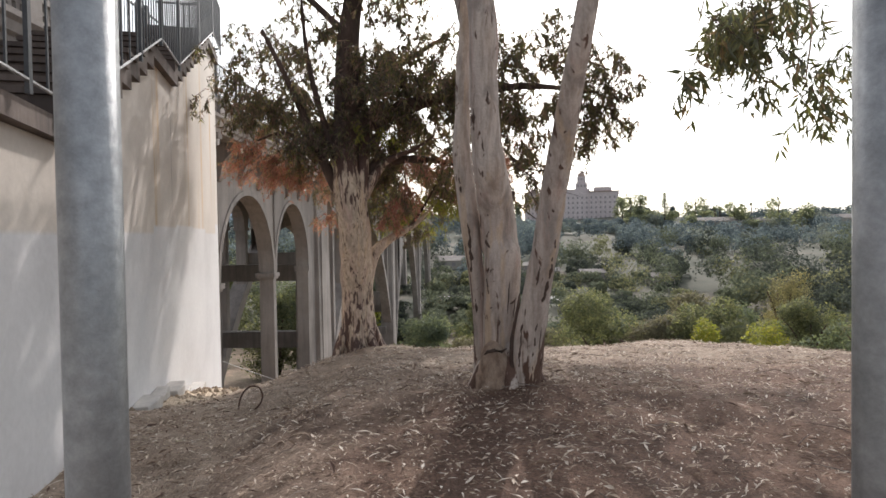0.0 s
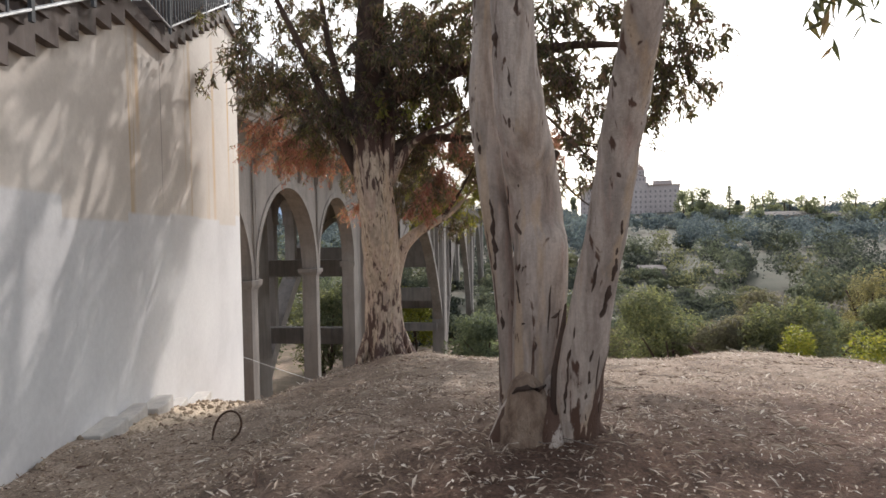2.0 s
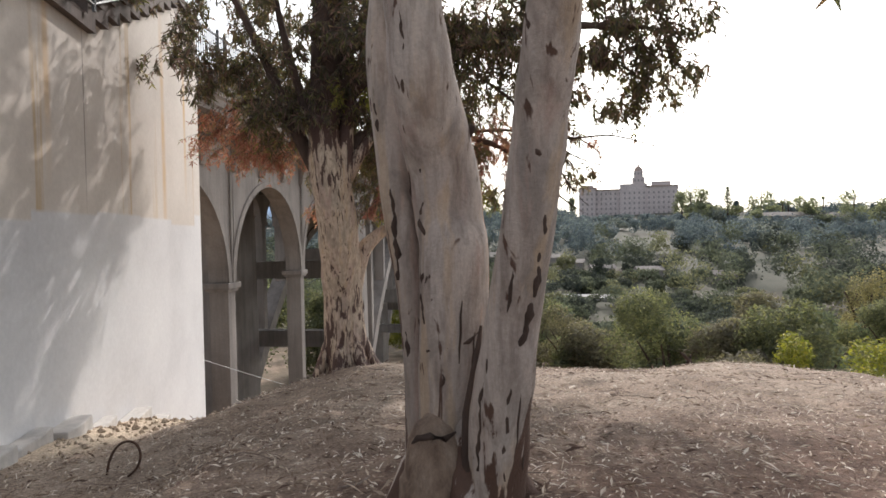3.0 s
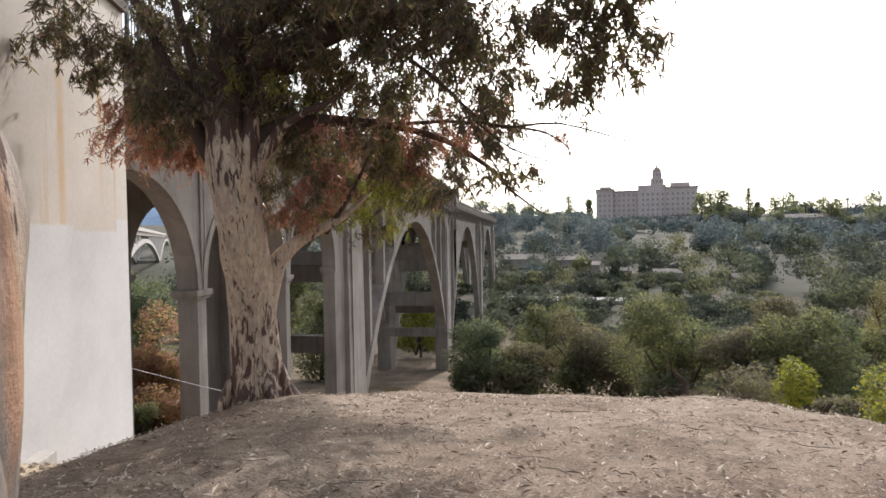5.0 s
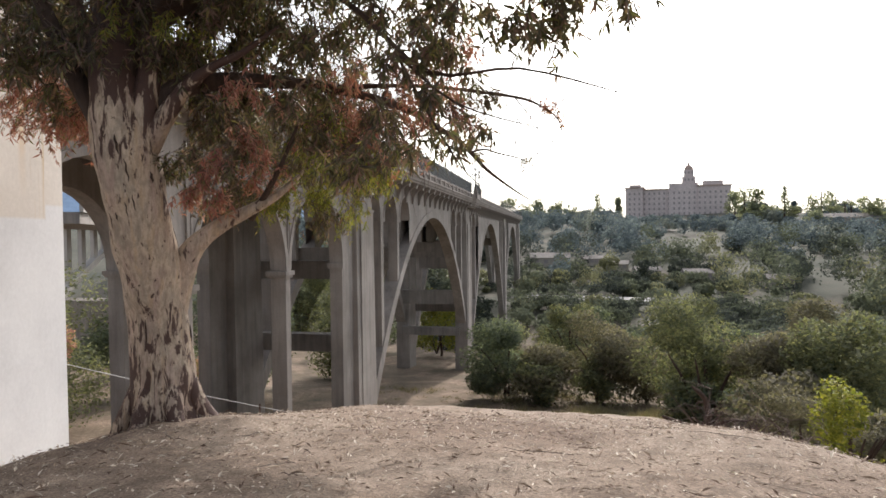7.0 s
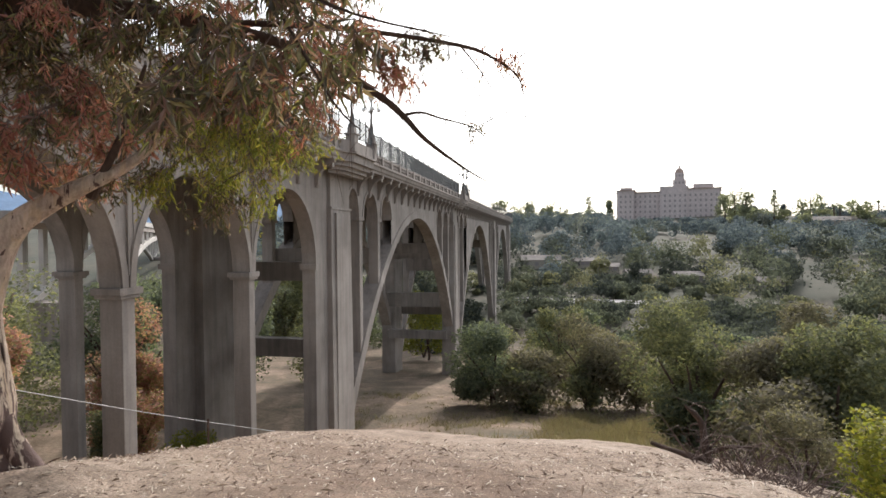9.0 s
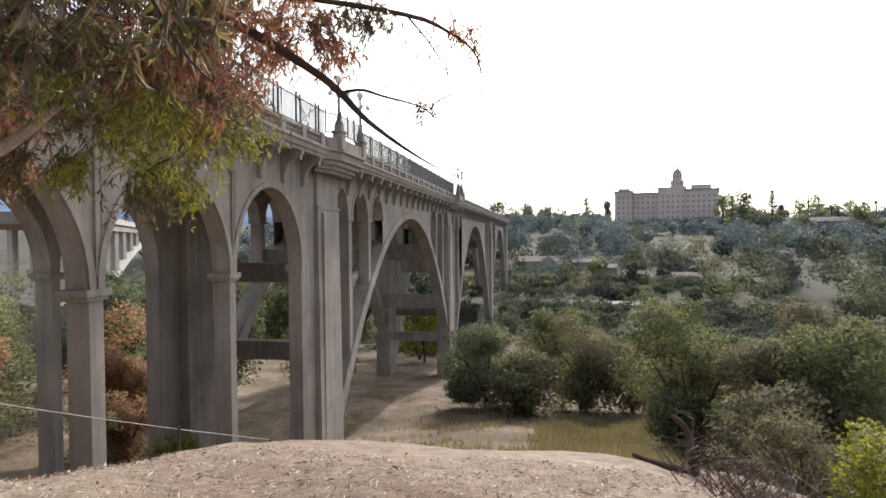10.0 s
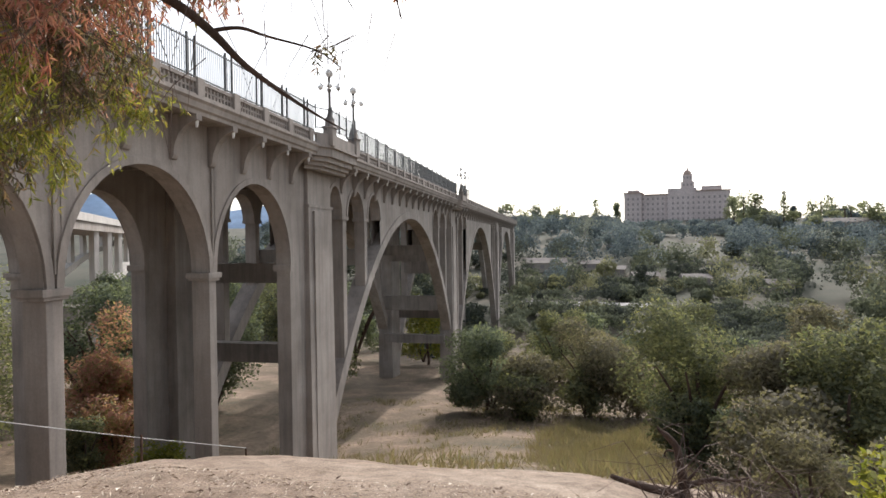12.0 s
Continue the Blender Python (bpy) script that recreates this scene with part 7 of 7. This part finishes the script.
    for _ in range(420):
        px, py = rng.normal(4.1, 0.55), rng.normal(19.6, 0.9)
        pz = gz(px, py)
        a, ln = rng.uniform(0, 6.28), rng.uniform(0.4, 1.2)
        up = rng.uniform(0.25, 1.1)
        m = Vector((px + math.cos(a) * ln * 0.5, py + math.sin(a) * ln * 0.5, pz + up * ln * 0.6 + rng.uniform(0, 0.2)))
        e = Vector((px + math.cos(a + 0.5) * ln, py + math.sin(a + 0.5) * ln, pz + up * ln * 0.7))
        g.tube([(px, py, pz), m, e], [0.009, 0.006, 0.002], 3, False)
    tagged(part("twig", g, TWIG, br, solid=False), kind="stuff")
    # dry grass beyond the crest
    gr = Geo()
    n = 26000
    u = rng.uniform(0, 1, n)
    gy = 30 + 27 * u + rng.normal(0, 1.2, n)
    left, right = np.interp(gy, (30, 45, 57), (2.4, 1.0, 1.2)), np.interp(gy, (30, 36, 57), (4.4, 6.0, 9.4))
    gx = left + (right - left) * rng.uniform(0, 1, n) + rng.normal(0, 0.75, n)
    base = np.stack([gx, gy, ground_z(gx, gy) - 0.02], 1)
    tip = base + np.stack([rng.normal(0, 0.22, n), rng.normal(0, 0.22, n), rng.uniform(0.25, 1.0, n) * (0.55 + 0.45 * np.sin(gx * 1.3 + 0.4 * gy) * np.cos(gy * 0.9))], 1)
    gr.leaves(base, tip, np.full(n, 0.014) + 0.012 * u)
    # low tufts of brown weeds over the ground beside and under the bridge
    for _ in range(1500):
        cx, cy = rng.uniform(-17, 7), rng.uniform(25, 66)
        if noise.noise(Vector((cx * 0.16, cy * 0.16, 3.0))) < 0.02 and rng.uniform() < 0.85:
            continue
        k = 12
        hgt = rng.uniform(0.15, 0.6)
        bx, by = cx + rng.normal(0, 0.25, k), cy + rng.normal(0, 0.25, k)
        foot = np.stack([bx, by, ground_z(bx, by) - 0.02], 1)
        gr.leaves(foot, foot + np.stack([rng.normal(0, 0.16, k), rng.normal(0, 0.16, k), hgt * rng.uniform(0.5, 1.1, k)], 1), np.full(k, 0.022))
    tagged(part("dry_grass", gr, DRY_GRASS, None, solid=False), "tall dry straw-coloured grass on the slope", "grass", kind="stuff")


build_small()
